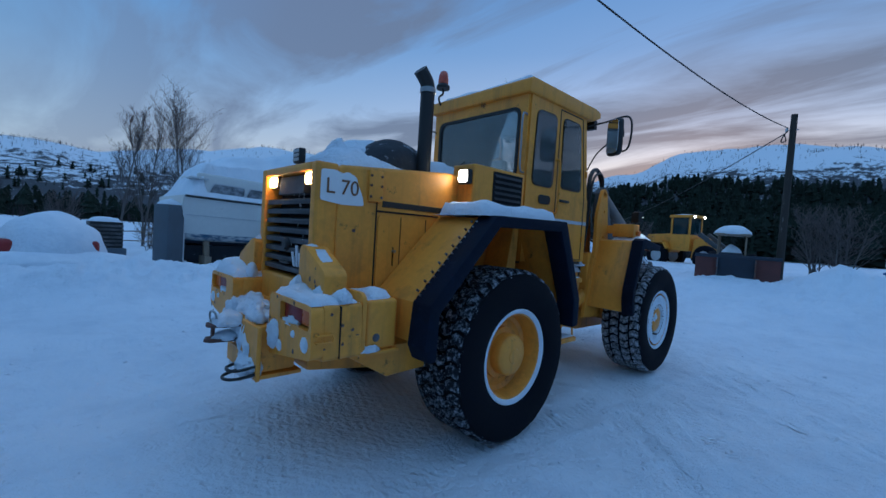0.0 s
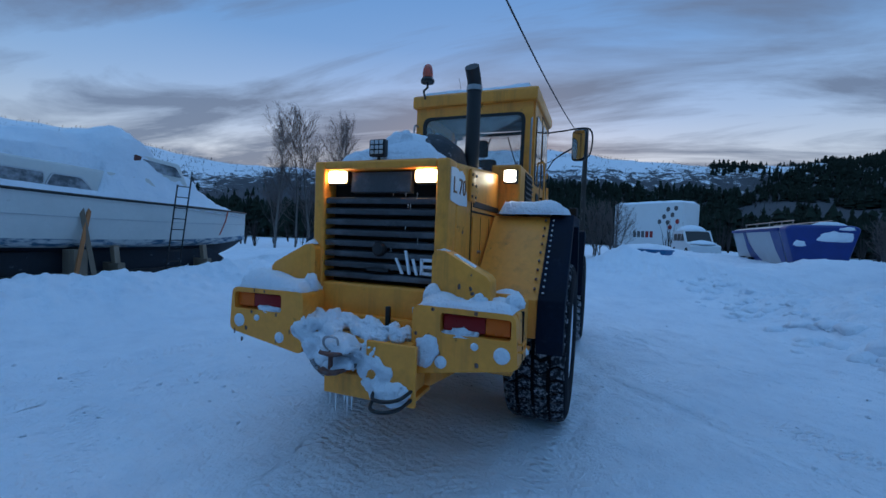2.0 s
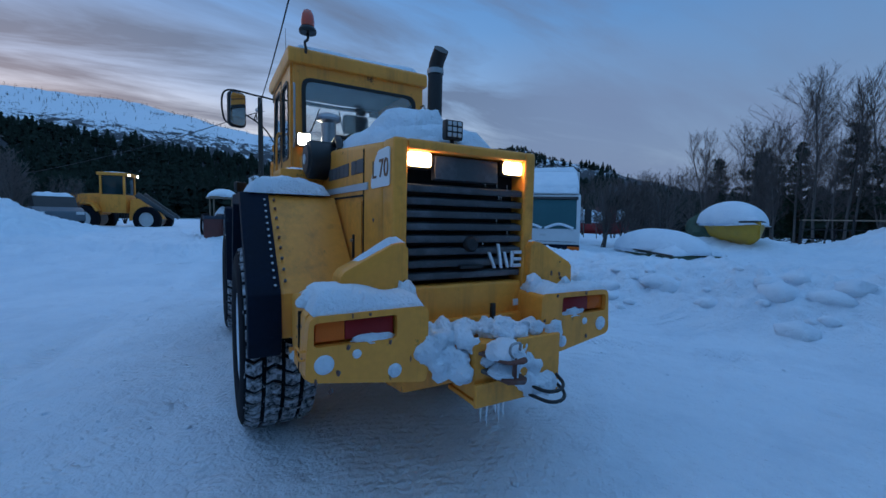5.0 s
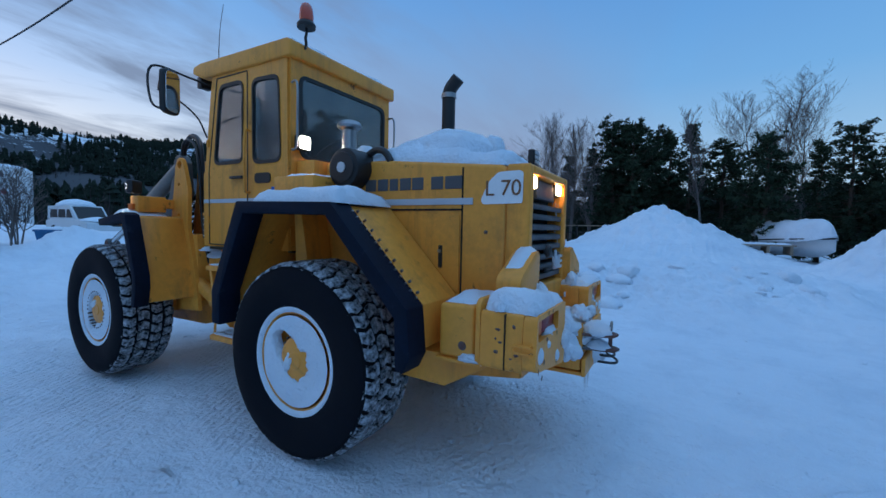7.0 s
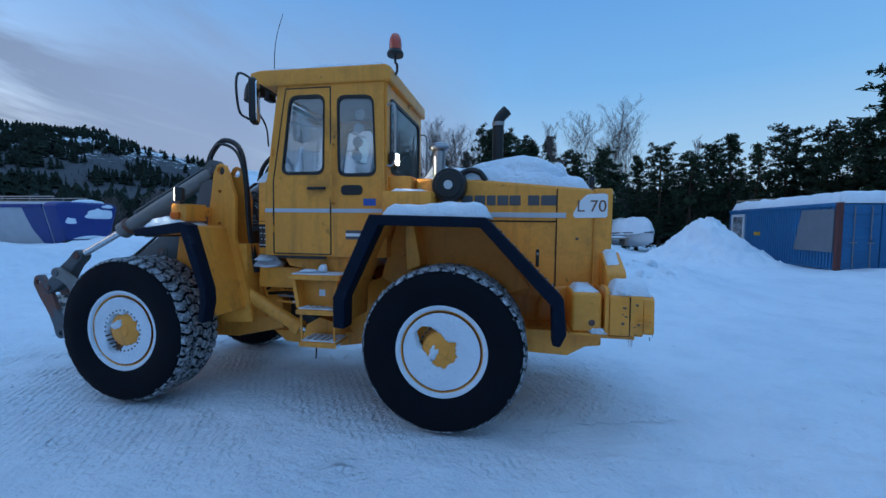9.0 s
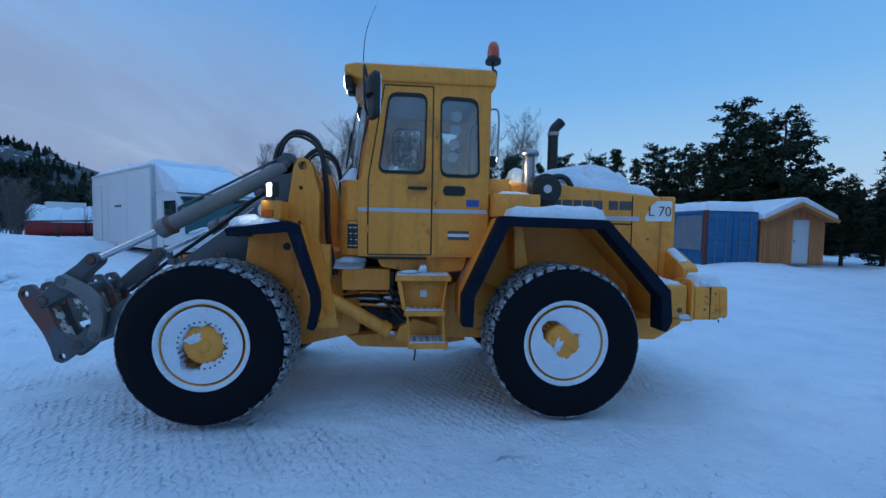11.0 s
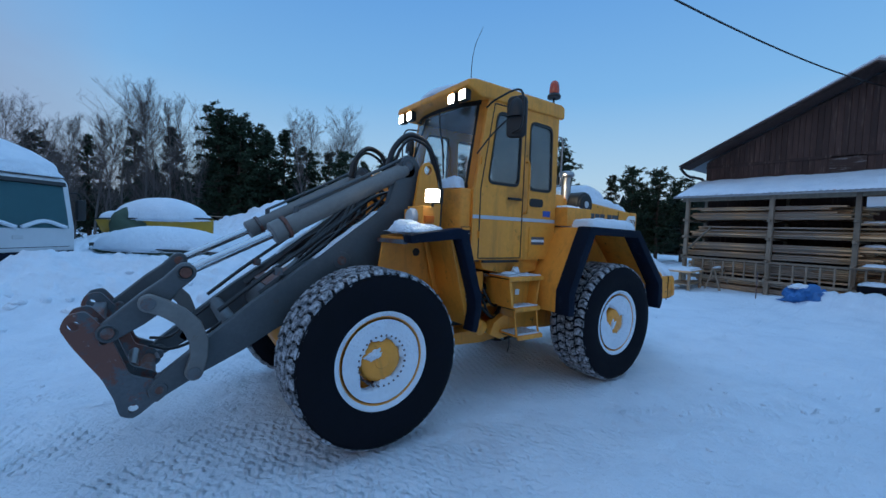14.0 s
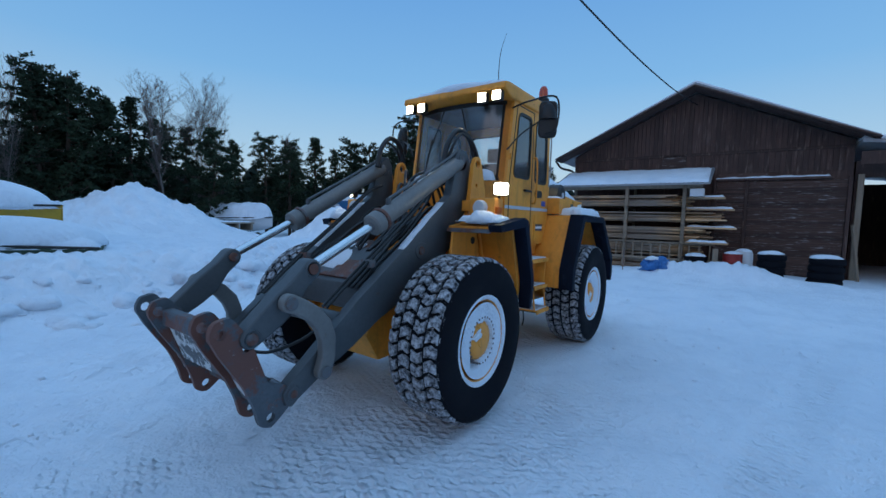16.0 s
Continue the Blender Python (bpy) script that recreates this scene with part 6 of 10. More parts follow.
# hoist towers, lifting arms and tool carrier
tower = [(0.925, 2.21), (0.89, 2.28), (0.845, 2.30), (0.80, 2.28), (0.765, 2.21), (0.69, 1.97), (0.70, 1.56), (0.56, 1.0), (0.52, 0.72), (0.92, 0.70), (1.06, 1.2), (1.0, 1.75), (0.96, 1.97)]
arm_poly = [(2.91, 0.48), (2.93, 0.56), (2.88, 0.62), (2.56, 0.88), (2.30, 1.09), (2.08, 1.245), (1.76, 1.475), (1.20, 1.90), (1.09, 2.28), (1.03, 2.35), (0.95, 2.34), (0.89, 2.26), (0.86, 1.92), (1.10, 1.48), (1.50, 1.14), (2.12, 0.88), (2.35, 0.745), (2.60, 0.625), (2.82, 0.50), (2.87, 0.46)]
carrier = [(3.36, 1.00), (3.33, 1.08), (3.24, 1.10), (3.13, 0.96), (3.02, 0.66), (2.88, 0.60), (2.84, 0.50), (2.93, 0.42), (3.00, 0.37), (3.07, 0.40), (3.10, 0.52), (3.16, 0.66), (3.30, 0.88)]


def strap(points, width, ends=None):
    """Outline of a flat bar that follows points, with rounded ends."""
    pts = [V((x, z, 0)) for x, z in points]
    left, right = [], []
    for i, p in enumerate(pts):
        d = (pts[min(i + 1, len(pts) - 1)] - pts[max(i - 1, 0)]).normalized()
        n = V((-d.y, d.x, 0))
        w = width[i] if isinstance(width, (list, tuple)) else width
        left.append(p + n * w)
        right.append(p - n * w)
        if i in (0, len(pts) - 1):
            cap = [p + (n * math.cos(a) + d * (math.sin(a) if i else -math.sin(a))) * w for a in (radians(k * 22.5) for k in range(1, 8))]
            if i == 0:
                first = cap
            else:
                last = cap
    return [(v.x, v.y) for v in left + last + right[::-1] + first[::-1]]


def circle(x, z, r, n=14):
    return [(x + r * math.cos(6.2832 * k / n), z + r * math.sin(6.2832 * k / n)) for k in range(n)]


arms = part("lift_arm", rod((1.85, -0.5, 1.22), (1.85, 0.5, 1.22), 0.10, seg=24), ARMGREY, L, "scuffed grey lifting arms without a bucket")
for s, _ in both:
    for a, b in ((0.595, 0.635), (0.36, 0.40)):
        tw = part("hoist_tower", plate(tower, [circle(0.845, 2.225, 0.042), circle(0.86, 2.02, 0.018), circle(0.87, 1.70, 0.018)], "y", *sorted((a * s, b * s))), YELLOW, L, "yellow hoist tower plate")
    part("tower_box", box(0.60, 0.98, *sorted((0.40 * s, 0.595 * s)), 0.8, 1.5, 0.01), YELLOW, L)
    a, b = sorted((0.475 * s, 0.565 * s))
    am = part("arm_beam", prism(arm_poly, "y", a, b, 0.010), ARMGREY, arms, "scuffed grey lifting arm")
    for x, z, r in ((1.02, 2.26, 0.06), (1.62, 1.40, 0.075), (2.665, 0.648, 0.05), (2.86, 0.545, 0.05)):
        part("boss", rod((x, 0.46 * s, z), (x, 0.574 * s, z), r, seg=22, bev=0.005), ARMGREY, am)
        part("pin", rod((x, 0.574 * s, z), (x, 0.580 * s, z), r * 0.5, seg=16), RUSTY, am)
    # tilt cylinder
    yc = 0.515 * s
    p0, p1, p2 = V((1.02, yc, 2.225)), V((2.155, yc, 1.607)), V((2.717, yc, 1.327))
    along = (p1 - p0).normalized()
    cy = part("tilt_cylinder", merge(rod(p0, p1, 0.072, seg=26, bev=0.006), rod(p1 - along * 0.10, p1 + along * 0.005, 0.088, seg=26, bev=0.012)), CYLGREY, arms, "worn grey tilt cylinder with a bright rod")
    part("gland", rod(p1 - along * 0.13, p1 - along * 0.10, 0.094, seg=26, bev=0.006), RUSTY, cy)
    part("port", rod(p1 - along * 0.2 + V((0, 0, 0.05)), p1 - along * 0.2 + V((0, 0, 0.125)), 0.022, seg=10), ARMGREY, cy)
    part("root_eye", rod(p0 + V((0, -0.05, 0)), p0 + V((0, 0.05, 0)), 0.085, seg=22, bev=0.006), ARMGREY, cy)
    part("piston_rod", rod(p1, p2, 0.034, seg=18), CHROME, cy)
    part("rod_eye", rod(p2 + V((0, -0.05, 0)), p2 + V((0, 0.05, 0)), 0.062, seg=22, bev=0.005), ARMGREY, cy)
    part("oil_pipe", tube([p0 + V((0.02, 0.0, 0.10)), p0 + (p1 - p0) * 0.4 + V((0, 0, 0.11)), p1 - along * 0.2 + V((0, 0.0, 0.12))], 0.013, 8), ARMGREY, cy)
    # levers
    lev = strap([(2.717, 1.327), (2.80, 1.245), (2.90, 1.135), (2.99, 1.06), (3.13, 0.955)], [0.066, 0.062, 0.088, 0.082, 0.064])
    lv = part("lever", prism(lev, "y", *sorted((0.45 * s, 0.565 * s)), 0.016, 3), ARMGREY, arms, "heavy grey tilt lever")
    for x, z in ((2.717, 1.327), (3.13, 0.955)):
        part("pin", rod((x, 0.43 * s, z), (x, 0.578 * s, z), 0.036, seg=18, bev=0.004), RUSTY, lv)
        part("collar", lathe([(0.036, 0.562), (0.05, 0.572), (0.058, 0.566), (0.058, 0.555)], "y", 20, (x, 0, z)) if s > 0 else lathe([(0.036, -0.562), (0.05, -0.572), (0.058, -0.566), (0.058, -0.555)], "y", 20, (x, 0, z)), ARMGREY, lv)
    link = strap([(2.922, 1.140), (2.84, 1.105), (2.75, 1.045), (2.675, 0.96), (2.637, 0.86), (2.637, 0.75), (2.665, 0.648)], [0.058, 0.054, 0.056, 0.060, 0.058, 0.054, 0.056])
    part("link", prism(link, "y", *sorted((0.575 * s, 0.635 * s)), 0.012, 3), CYLGREY, arms, "bent grey link")
    for x, z in ((2.922, 1.140), (2.665, 0.648)):
        part("pin", rod((x, 0.46 * s, z), (x, 0.65 * s, z), 0.042, seg=18, bev=0.004), RUSTY, arms)
    for a, b in ((0.505, 0.545), (0.29, 0.325)):
        cr = part("carrier_plate", plate(rounded(carrier, 0.025, 2), [circle(3.295, 1.01, 0.032), circle(3.15, 0.905, 0.024), circle(2.86, 0.545, 0.034), circle(3.0, 0.437, 0.030)], "y", *sorted((a * s, b * s))), CARRIER, arms, "grey tool carrier plate patched with rust")
    part("spacer_plate", prism([(3.17, 0.86), (3.20, 0.83), (3.06, 0.52), (3.02, 0.55)], "y", *sorted((0.325 * s, 0.505 * s)), 0.004, 1), CHIPPED, arms, "worn plate with pale chipped paint")
    part("carrier_pin", rod((2.86, 0.30 * s, 0.545), (2.86, 0.552 * s, 0.545), 0.033, seg=16, bev=0.004), STEEL, arms)
    # hoses
    for k, off in enumerate((0.0, 0.045)):
        part("hose", tube([(1.16 - off, 0.44 * s, 2.22), (1.10 - off, (0.45 + off) * s, 2.42), (0.94, (0.46 + off) * s, 2.56 - off), (0.74, (0.48 + off) * s, 2.46 - off), (0.66 - off * 0.5, (0.50 + off) * s, 2.1), (0.64 - off * 0.4, (0.48 + off) * s, 1.6), (0.58, (0.44 + off) * s, 1.2)], 0.027 if k == 0 else 0.015, 10, 8), HOSE, L, "black hydraulic hose")
    for k in range(3):
        part("hose", tube([(0.95, (0.34 - 0.07 * k) * s, 1.7), (1.25, (0.36 - 0.07 * k) * s, 1.78 - 0.05 * k), (1.6, (0.38 - 0.07 * k) * s, 1.52 + 0.04 * k), (1.95, (0.42 - 0.06 * k) * s, 1.32), (2.2, (0.40 - 0.05 * k) * s, 1.12)], 0.016, 8, 8), HOSE, L, "black hydraulic hose")
    part("hose", tube([(2.45, 0.40 * s, 0.95), (2.62, 0.36 * s, 0.82), (2.78, 0.20 * s, 0.72), (2.92, 0.12 * s, 0.74)], 0.012, 8, 8), HOSE, L)
    part("arm_snow", slab([(1.30, min(0.48 * s, 0.56 * s)), (1.30, max(0.48 * s, 0.56 * s)), (1.9, max(0.48 * s, 0.56 * s)), (1.9, min(0.48 * s, 0.56 * s))], (lambda x, y: 1.83 - (x - 1.30) * 0.765), 0.012, 0.008, 0.03, s, 0.04), SNOW, arms)
    # front lamps on brackets
    br = part("lamp_bracket", box(0.94, 1.10, *sorted((0.72 * s, 0.98 * s)), 1.72, 1.88, 0.012), YELLOW, L, "yellow bracket with head lamp and turn lamp")
    part("bracket_arm", box(0.96, 1.06, *sorted((0.60 * s, 0.74 * s)), 1.76, 1.86, 0.008), YELLOW, br)
    part("turn_lamp", box(1.00, 1.09, *sorted((0.975 * s, 1.005 * s)), 1.74, 1.80, 0.008), AMBER, br, "amber turn lamp")
    part("head_lamp", lathe([(0.0, 1.155), (0.06, 1.15), (0.072, 1.13), (0.07, 1.10), (0.04, 1.09)], "x", 24, (0, 0.84 * s, 1.79)), PALE, br, "round unlit head lamp")
    wl = part("work_lamp", box(-0.035, 0.03, -0.075, 0.075, -0.065, 0.065, 0.018), BLACK, br, "lit white front work lamp turned outwards", pose(1.0, 0.985 * s, 1.965, 0, 0, 32 * s))
    part("lens", prism(rounded([(-0.064, -0.052), (0.064, -0.052), (0.064, 0.052), (-0.064, 0.052)], 0.02), "x", 0.0295, 0.0315, 0, 1), WHITE, wl)
    part("stalk", rod((1.0, 0.965 * s, 1.87), (1.0, 0.975 * s, 1.92), 0.012, seg=8), BLACK, br)
part("carrier_beam", beam((3.235, -0.50, 0.965), (3.235, 0.50, 0.965), 0.08, 0.11, 0.012), CARRIER, arms, "rusty cross beam of the tool carrier")
part("carrier_beam", rod((2.93, -0.52, 0.52), (2.93, 0.52, 0.52), 0.05, seg=20), RUSTY, arms, "rusty cross tube of the tool carrier")
part("cross_plate", prism([(3.205, 0.93), (3.245, 0.915), (3.15, 0.66), (3.11, 0.675)], "y", -0.285, 0.285, 0.008), CHIPPED, arms, "worn cross plate with pale chipped paint")
part("cross_tube", rod((2.42, -0.48, 0.92), (2.42, 0.48, 0.92), 0.06, seg=20), ARMGREY, arms)
part("valve_block", box(0.95, 1.3, -0.25, 0.25, 1.45, 1.62, 0.02), BLACK, L, "black valve block with hoses")
part("torque_box", prism([(1.60, 1.12), (1.62, 1.36), (1.78, 1.40), (2.16, 1.14), (2.18, 0.94), (2.05, 0.90)], "y", -0.47, 0.47, 0.012), ARMGREY, arms, "grey welded box between the arms")
for y in (-0.44, -0.405, 0.40, 0.44):
    part("steel_pipe", tube([(1.12, y, 2.02), (1.32, y, 1.93), (1.70, y, 1.63), (2.20, y, 1.26), (2.50, y * 0.96, 1.02)], 0.013, 8, 6), BLACK, arms, "dark hydraulic pipe")
rnd = random.Random(12)
for k in range(9):
    y0, y1 = rnd.uniform(-0.33, 0.33), rnd.uniform(-0.36, 0.36)
    part("hose", tube([(0.80, y0, 1.62 + rnd.uniform(0, 0.3)), (0.98, y0 * 0.8, 2.0 + rnd.uniform(-0.1, 0.25)), (1.25, (y0 + y1) / 2, 1.92 + rnd.uniform(-0.12, 0.12)), (1.52, y1, 1.62 + rnd.uniform(-0.1, 0.1)), (1.82, y1, 1.36 + rnd.uniform(0, 0.05))], 0.015, 8, 6), HOSE, L, "black hydraulic hose")
for s in (1, -1):
    part("clamp", box(2.06, 2.12, *sorted((0.36 * s, 0.47 * s)), 1.28, 1.34, 0.006), RUSTY, arms)
part("step_plate", prism([(1.62, 1.44), (1.64, 1.46), (2.14, 1.18), (2.12, 1.155)], "y", -0.30, 0.26, 0.004, 1), RUSTY, arms, "bent rusty cover plate")
part("plate_snow", slab([(1.70, -0.24), (1.70, 0.0), (2.05, -0.05), (2.05, -0.24)], (lambda x, y: 1.46 - (x - 1.64) * 0.56), 0.02, 0.012, 0.04, 4, 0.06), SNOW, arms)
part("locking_cylinder", rod((3.02, -0.2, 0.62), (3.02, 0.2, 0.62), 0.035, seg=16, bev=0.004), STEEL, arms)


# ---- yard: vehicles, boats, buildings ----
WHITEPAINT = shade("white_vehicle_paint", (0.62, 0.64, 0.66), 0.42, vary=0.06, scale=1.2, fine=12, bump=0.03, dirt=(0.32, 0.30, 0.27), dirt_amount=0.02)
BOXWHITE = shade("white_box_panel", (0.66, 0.67, 0.68), 0.5, vary=0.05, scale=0.8, fine=8, bump=0.03)
GELCOAT = shade("white_gelcoat", (0.66, 0.66, 0.63), 0.35, vary=0.06, scale=1.5, fine=14, bump=0.02, dirt=(0.38, 0.36, 0.30), dirt_amount=0.03, dirt_scale=1.5)
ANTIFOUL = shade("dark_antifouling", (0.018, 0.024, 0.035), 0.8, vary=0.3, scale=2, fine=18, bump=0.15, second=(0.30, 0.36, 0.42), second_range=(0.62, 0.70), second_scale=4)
WATERLINE = shade("worn_blue_band", (0.05, 0.13, 0.22), 0.6, vary=0.3, scale=2, bump=0.05, second=(0.5, 0.52, 0.52), second_range=(0.42, 0.55), second_scale=5, stretch=(0.6, 1, 2))
BOATGLASS = shade("boat_window", (0.14, 0.165, 0.185), 0.2, vary=0.3, scale=3, bump=0, second=(0.40, 0.43, 0.46), second_range=(0.42, 0.66), second_scale=3)
BLUE = shade("blue_paint", (0.008, 0.034, 0.20), 0.4, vary=0.15, scale=2, fine=14, bump=0.04)
BLUEWALL = shade("blue_sheet_wall", (0.022, 0.15, 0.33), 0.55, vary=0.18, scale=1.5, fine=12, bump=0.05, dirt=(0.16, 0.10, 0.09), dirt_amount=0.03, dirt_scale=1.4)
GREYTARP = shade("grey_sheet", (0.17, 0.19, 0.22), 0.7, vary=0.15, scale=2, bump=0.2, dist=0.03)
TANKSIDE = shade("pale_tank_side", (0.45, 0.47, 0.50), 0.35, metal=0.3, vary=0.12, scale=2, bump=0.03)
RED = shade("red_paint", (0.30, 0.018, 0.016), 0.5, vary=0.2, scale=2, bump=0.05)
BRICKRED = shade("faded_red_steel", (0.13, 0.04, 0.035), 0.7, vary=0.25, scale=3, bump=0.15)
PLOWBLUE = shade("dark_blue_steel", (0.018, 0.03, 0.05), 0.6, vary=0.3, scale=3, bump=0.15, dirt=(0.10, 0.05, 0.04), dirt_amount=0.05)
BARNWOOD = shade("dark_brown_boards", (0.078, 0.040, 0.032), 0.85, vary=0.3, scale=2, fine=14, bump=0.3, dist=0.006, stretch=(6, 6, 0.7), second=(0.17, 0.12, 0.10), second_range=(0.55, 0.72), second_scale=2.0, per_object=0.25)
SLATWOOD = shade("red_brown_slats", (0.090, 0.048, 0.038), 0.85, vary=0.3, scale=2, fine=14, bump=0.3, dist=0.006, stretch=(6, 0.7, 6), second=(0.30, 0.27, 0.26), second_range=(0.57, 0.68), second_scale=3.5, per_object=0.3)
PLANK = shade("weathered_planks", (0.60, 0.36, 0.19), 0.8, vary=0.22, scale=2, fine=20, bump=0.25, dist=0.005, stretch=(6, 0.6, 6), second=(0.27, 0.22, 0.18), second_range=(0.44, 0.62), second_scale=1.6, per_object=0.5)
POSTWOOD = shade("grey_post_wood", (0.27, 0.205, 0.15), 0.85, vary=0.2, scale=3, fine=20, bump=0.3, dist=0.005, stretch=(6, 6, 0.7), per_object=0.2)
SHEDWOOD = shade("fresh_spruce_boards", (0.50, 0.20, 0.075), 0.7, vary=0.15, scale=2, fine=18, bump=0.2, dist=0.004, stretch=(6, 6, 0.6), per_object=0.18)
POLEWOOD = shade("tarred_pole", (0.045, 0.036, 0.03), 0.9, vary=0.3, scale=3, fine=20, bump=0.4, dist=0.01, stretch=(5, 5, 0.4), second=(0.5, 0.5, 0.52), second_range=(0.66, 0.72), second_scale=3)
SHEETMETAL = shade("corrugated_metal", (0.30, 0.31, 0.33), 0.5, metal=0.4, vary=0.12, scale=2, bump=0.03)
GREENTARP = shade("green_tarp", (0.05, 0.085, 0.055), 0.7, vary=0.25, scale=3, bump=0.35, dist=0.03, bump_scale=6)
TARPBLUE = shade("blue_tarp", (0.02, 0.15, 0.40), 0.55, vary=0.2, scale=4, bump=0.4, dist=0.03, bump_scale=8)
BOATYELLOW = shade("yellow_hull", (0.55, 0.30, 0.02), 0.45, vary=0.12, bump=0.03)
CABGREY = shade("grey_metal_cabinet", (0.085, 0.11, 0.135), 0.55, vary=0.15, scale=2, bump=0.05)


def place(x, y, turn=0.0, dz=0.0, z=None):
    return pose(x, y, (ground_z(x, y) if z is None else z) + dz, 0, 0, turn)


def snow_on(parent, poly, z, h, seed=0, rough=0.04, step=0.12, edge=0.3, name="snow_cap", label="thick snow lying on top"):
    return part(name, slab(poly, z, h, rough, step, seed, edge), SNOW, parent, label)


def wheel_simple(parent, x, y, z, r, w, s=1):
    t = part("wheel", lathe([(r * 0.55, -w / 2), (r * 0.9, -w / 2), (r, -w * 0.35), (r, w * 0.35), (r * 0.9, w / 2), (r * 0.55, w / 2)], "y", 28, (x, y, z)), RUBBER, parent)
    part("rim", lathe([(0.0, -w * 0.2), (r * 0.56, -w * 0.3), (r * 0.58, w * 0.4), (r * 0.4, w * 0.3), (0.0, w * 0.32)], "y", 24, (x, y, z)), PALE, t)
    return t


# box truck: front at local x 0, body behind it
def build_truck():
    t = thing("box_truck", "white box truck with snow on cab and box", "truck", place(5.25, -8.2, 137.3, z=0.06))
    t.scale = (1.0, 1.0, 0.97)
    W = 1.16
    cab_ = part("cab", prism(rounded([(0.0, 0.55), (0.0, 1.35), (-0.18, 2.42), (-0.30, 2.55), (-1.75, 2.60), (-1.75, 0.55)], 0.06), "y", -W, W, 0.05, 3), WHITEPAINT, t, "white truck cab")
    part("windscreen", prism([(0.004, 1.36), (-0.172, 2.38), (-0.19, 2.38), (-0.02, 1.36)], "y", -1.04, 1.04, 0.004, 1), clear_glass("truck_screen_glass", (0.30, 0.46, 0.48), 0.05, 0.0, ior=1.10), cab_, "dark green-tinted windscreen")
    part("screen_back", prism([(-0.006, 1.37), (-0.18, 2.37), (-0.24, 2.37), (-0.08, 1.37)], "y", -1.03, 1.03, 0.004, 1), shade("dark_cab_interior", (0.004, 0.018, 0.021), 0.6, spec=0.1), cab_)
    part("sun_visor", prism([(-0.11, 2.36), (-0.15, 2.45), (-0.20, 2.42), (-0.16, 2.34)], "y", -1.08, 1.08, 0.006, 1), BLACK, cab_)
    for s in (1, -1):
        part("side_window", prism([(-0.16, 1.40), (-0.32, 2.32), (-1.15, 2.32), (-1.15, 1.48), (-0.70, 1.48), (-0.50, 1.36)], "y", *sorted(((W - 0.01) * s, (W + 0.006) * s)), 0.004, 1), DARKGLASS, cab_)
        part("door_gap", box(-1.25, -1.235, *sorted((W * s, (W + 0.003) * s)), 0.7, 2.4, 0), DARK, cab_)
        part("head_lamp", box(-0.04, 0.07, *sorted((0.42 * s, 0.74 * s)), 0.50, 0.64, 0.02), PALE, cab_)
        part("turn_lamp", box(-0.06, 0.075, *sorted((0.78 * s, 1.15 * s)), 0.66, 0.78, 0.02), AMBER, cab_, "orange turn lamp")
        mr = part("mirror", box(-0.16, -0.06, *sorted((1.30 * s, 1.50 * s)), 1.55, 2.05, 0.03), BLACK, cab_, "black wing mirror")
        part("mirror_arm", tube([(-0.2, W * s, 2.2), (-0.08, 1.32 * s, 2.2), (-0.1, 1.4 * s, 2.0)], 0.014, 6), BLACK, mr)
        for x, r in ((-0.95, 0.46), (-5.6, 0.46)):
            wheel_simple(t, x, 0.98 * s, 0.46, r, 0.28)
        part("wheel_arch", prism([(-0.45, 0.5), (-0.55, 0.9), (-0.75, 1.0), (-1.15, 1.0), (-1.35, 0.9), (-1.45, 0.5)], "y", *sorted((0.9 * s, (W + 0.004) * s)), 0.01), BLACK, cab_)
    part("bumper", box(-0.2, 0.06, -W, W, 0.40, 0.84, 0.03), NAVY, cab_, "dark bumper")
    for sy in (1, -1):
        part("side_fairing", prism([(-1.97, 2.60), (-1.97, 3.44), (-1.25, 2.66), (-1.30, 2.60)], "y", *sorted((1.10 * sy, 1.14 * sy)), 0.008), WHITEPAINT, cab_, "white side fairing")
    part("badge", box(0.0, 0.014, -0.10, 0.10, 1.12, 1.20, 0.006), PALE, cab_)
    part("panel_gap", box(0.0, 0.004, -1.05, 1.05, 0.925, 0.937, 0), DARK, cab_)
    for y0, y1 in ((-0.95, -0.05), (0.05, 0.95)):
        part("wiper_snow", tube([(0.03, y0, 1.38), (0.01, (y0 + y1) / 2, 1.52), (0.03, y1, 1.38)], 0.045, 8), SNOW, cab_, "snow caught on the wipers")
    part("chassis", box(-8.2, -0.3, -0.42, 0.42, 0.5, 0.8, 0.01), BLACK, t)
    bx = part("cargo_box", box(-8.4, -1.95, -1.22, 1.22, 0.85, 3.46, 0.02), BOXWHITE, t, "white cargo box with a side door")
    for s in (1, -1):
        part("corner_post", box(-2.03, -1.93, *sorted((1.17 * s, 1.24 * s)), 0.84, 3.47, 0.008), PALE, bx)
        part("roof_rail", box(-8.4, -1.95, *sorted((1.19 * s, 1.24 * s)), 3.40, 3.48, 0.008), PALE, bx)
        part("floor_rail", box(-8.4, -1.95, *sorted((1.19 * s, 1.24 * s)), 0.84, 0.95, 0.008), PALE, bx)
        for x in (-4.2, -6.3):
            part("panel_joint", box(x - 0.008, x + 0.008, *sorted((1.22 * s, 1.225 * s)), 0.95, 3.40, 0), PALE, bx)
        if s < 0:
            dr = part("side_door", plate([(-8.0, 0.98), (-7.1, 0.98), (-7.1, 3.0), (-8.0, 3.0)], [], "y", -1.232, -1.221), BOXWHITE, bx)
            part("door_frame", ring([(-8.03, 0.95), (-7.07, 0.95), (-7.07, 3.03), (-8.03, 3.03)], [(-8.0, 0.98), (-7.1, 0.98), (-7.1, 3.0), (-8.0, 3.0)], "y", -1.236, -1.221), PALE, bx)
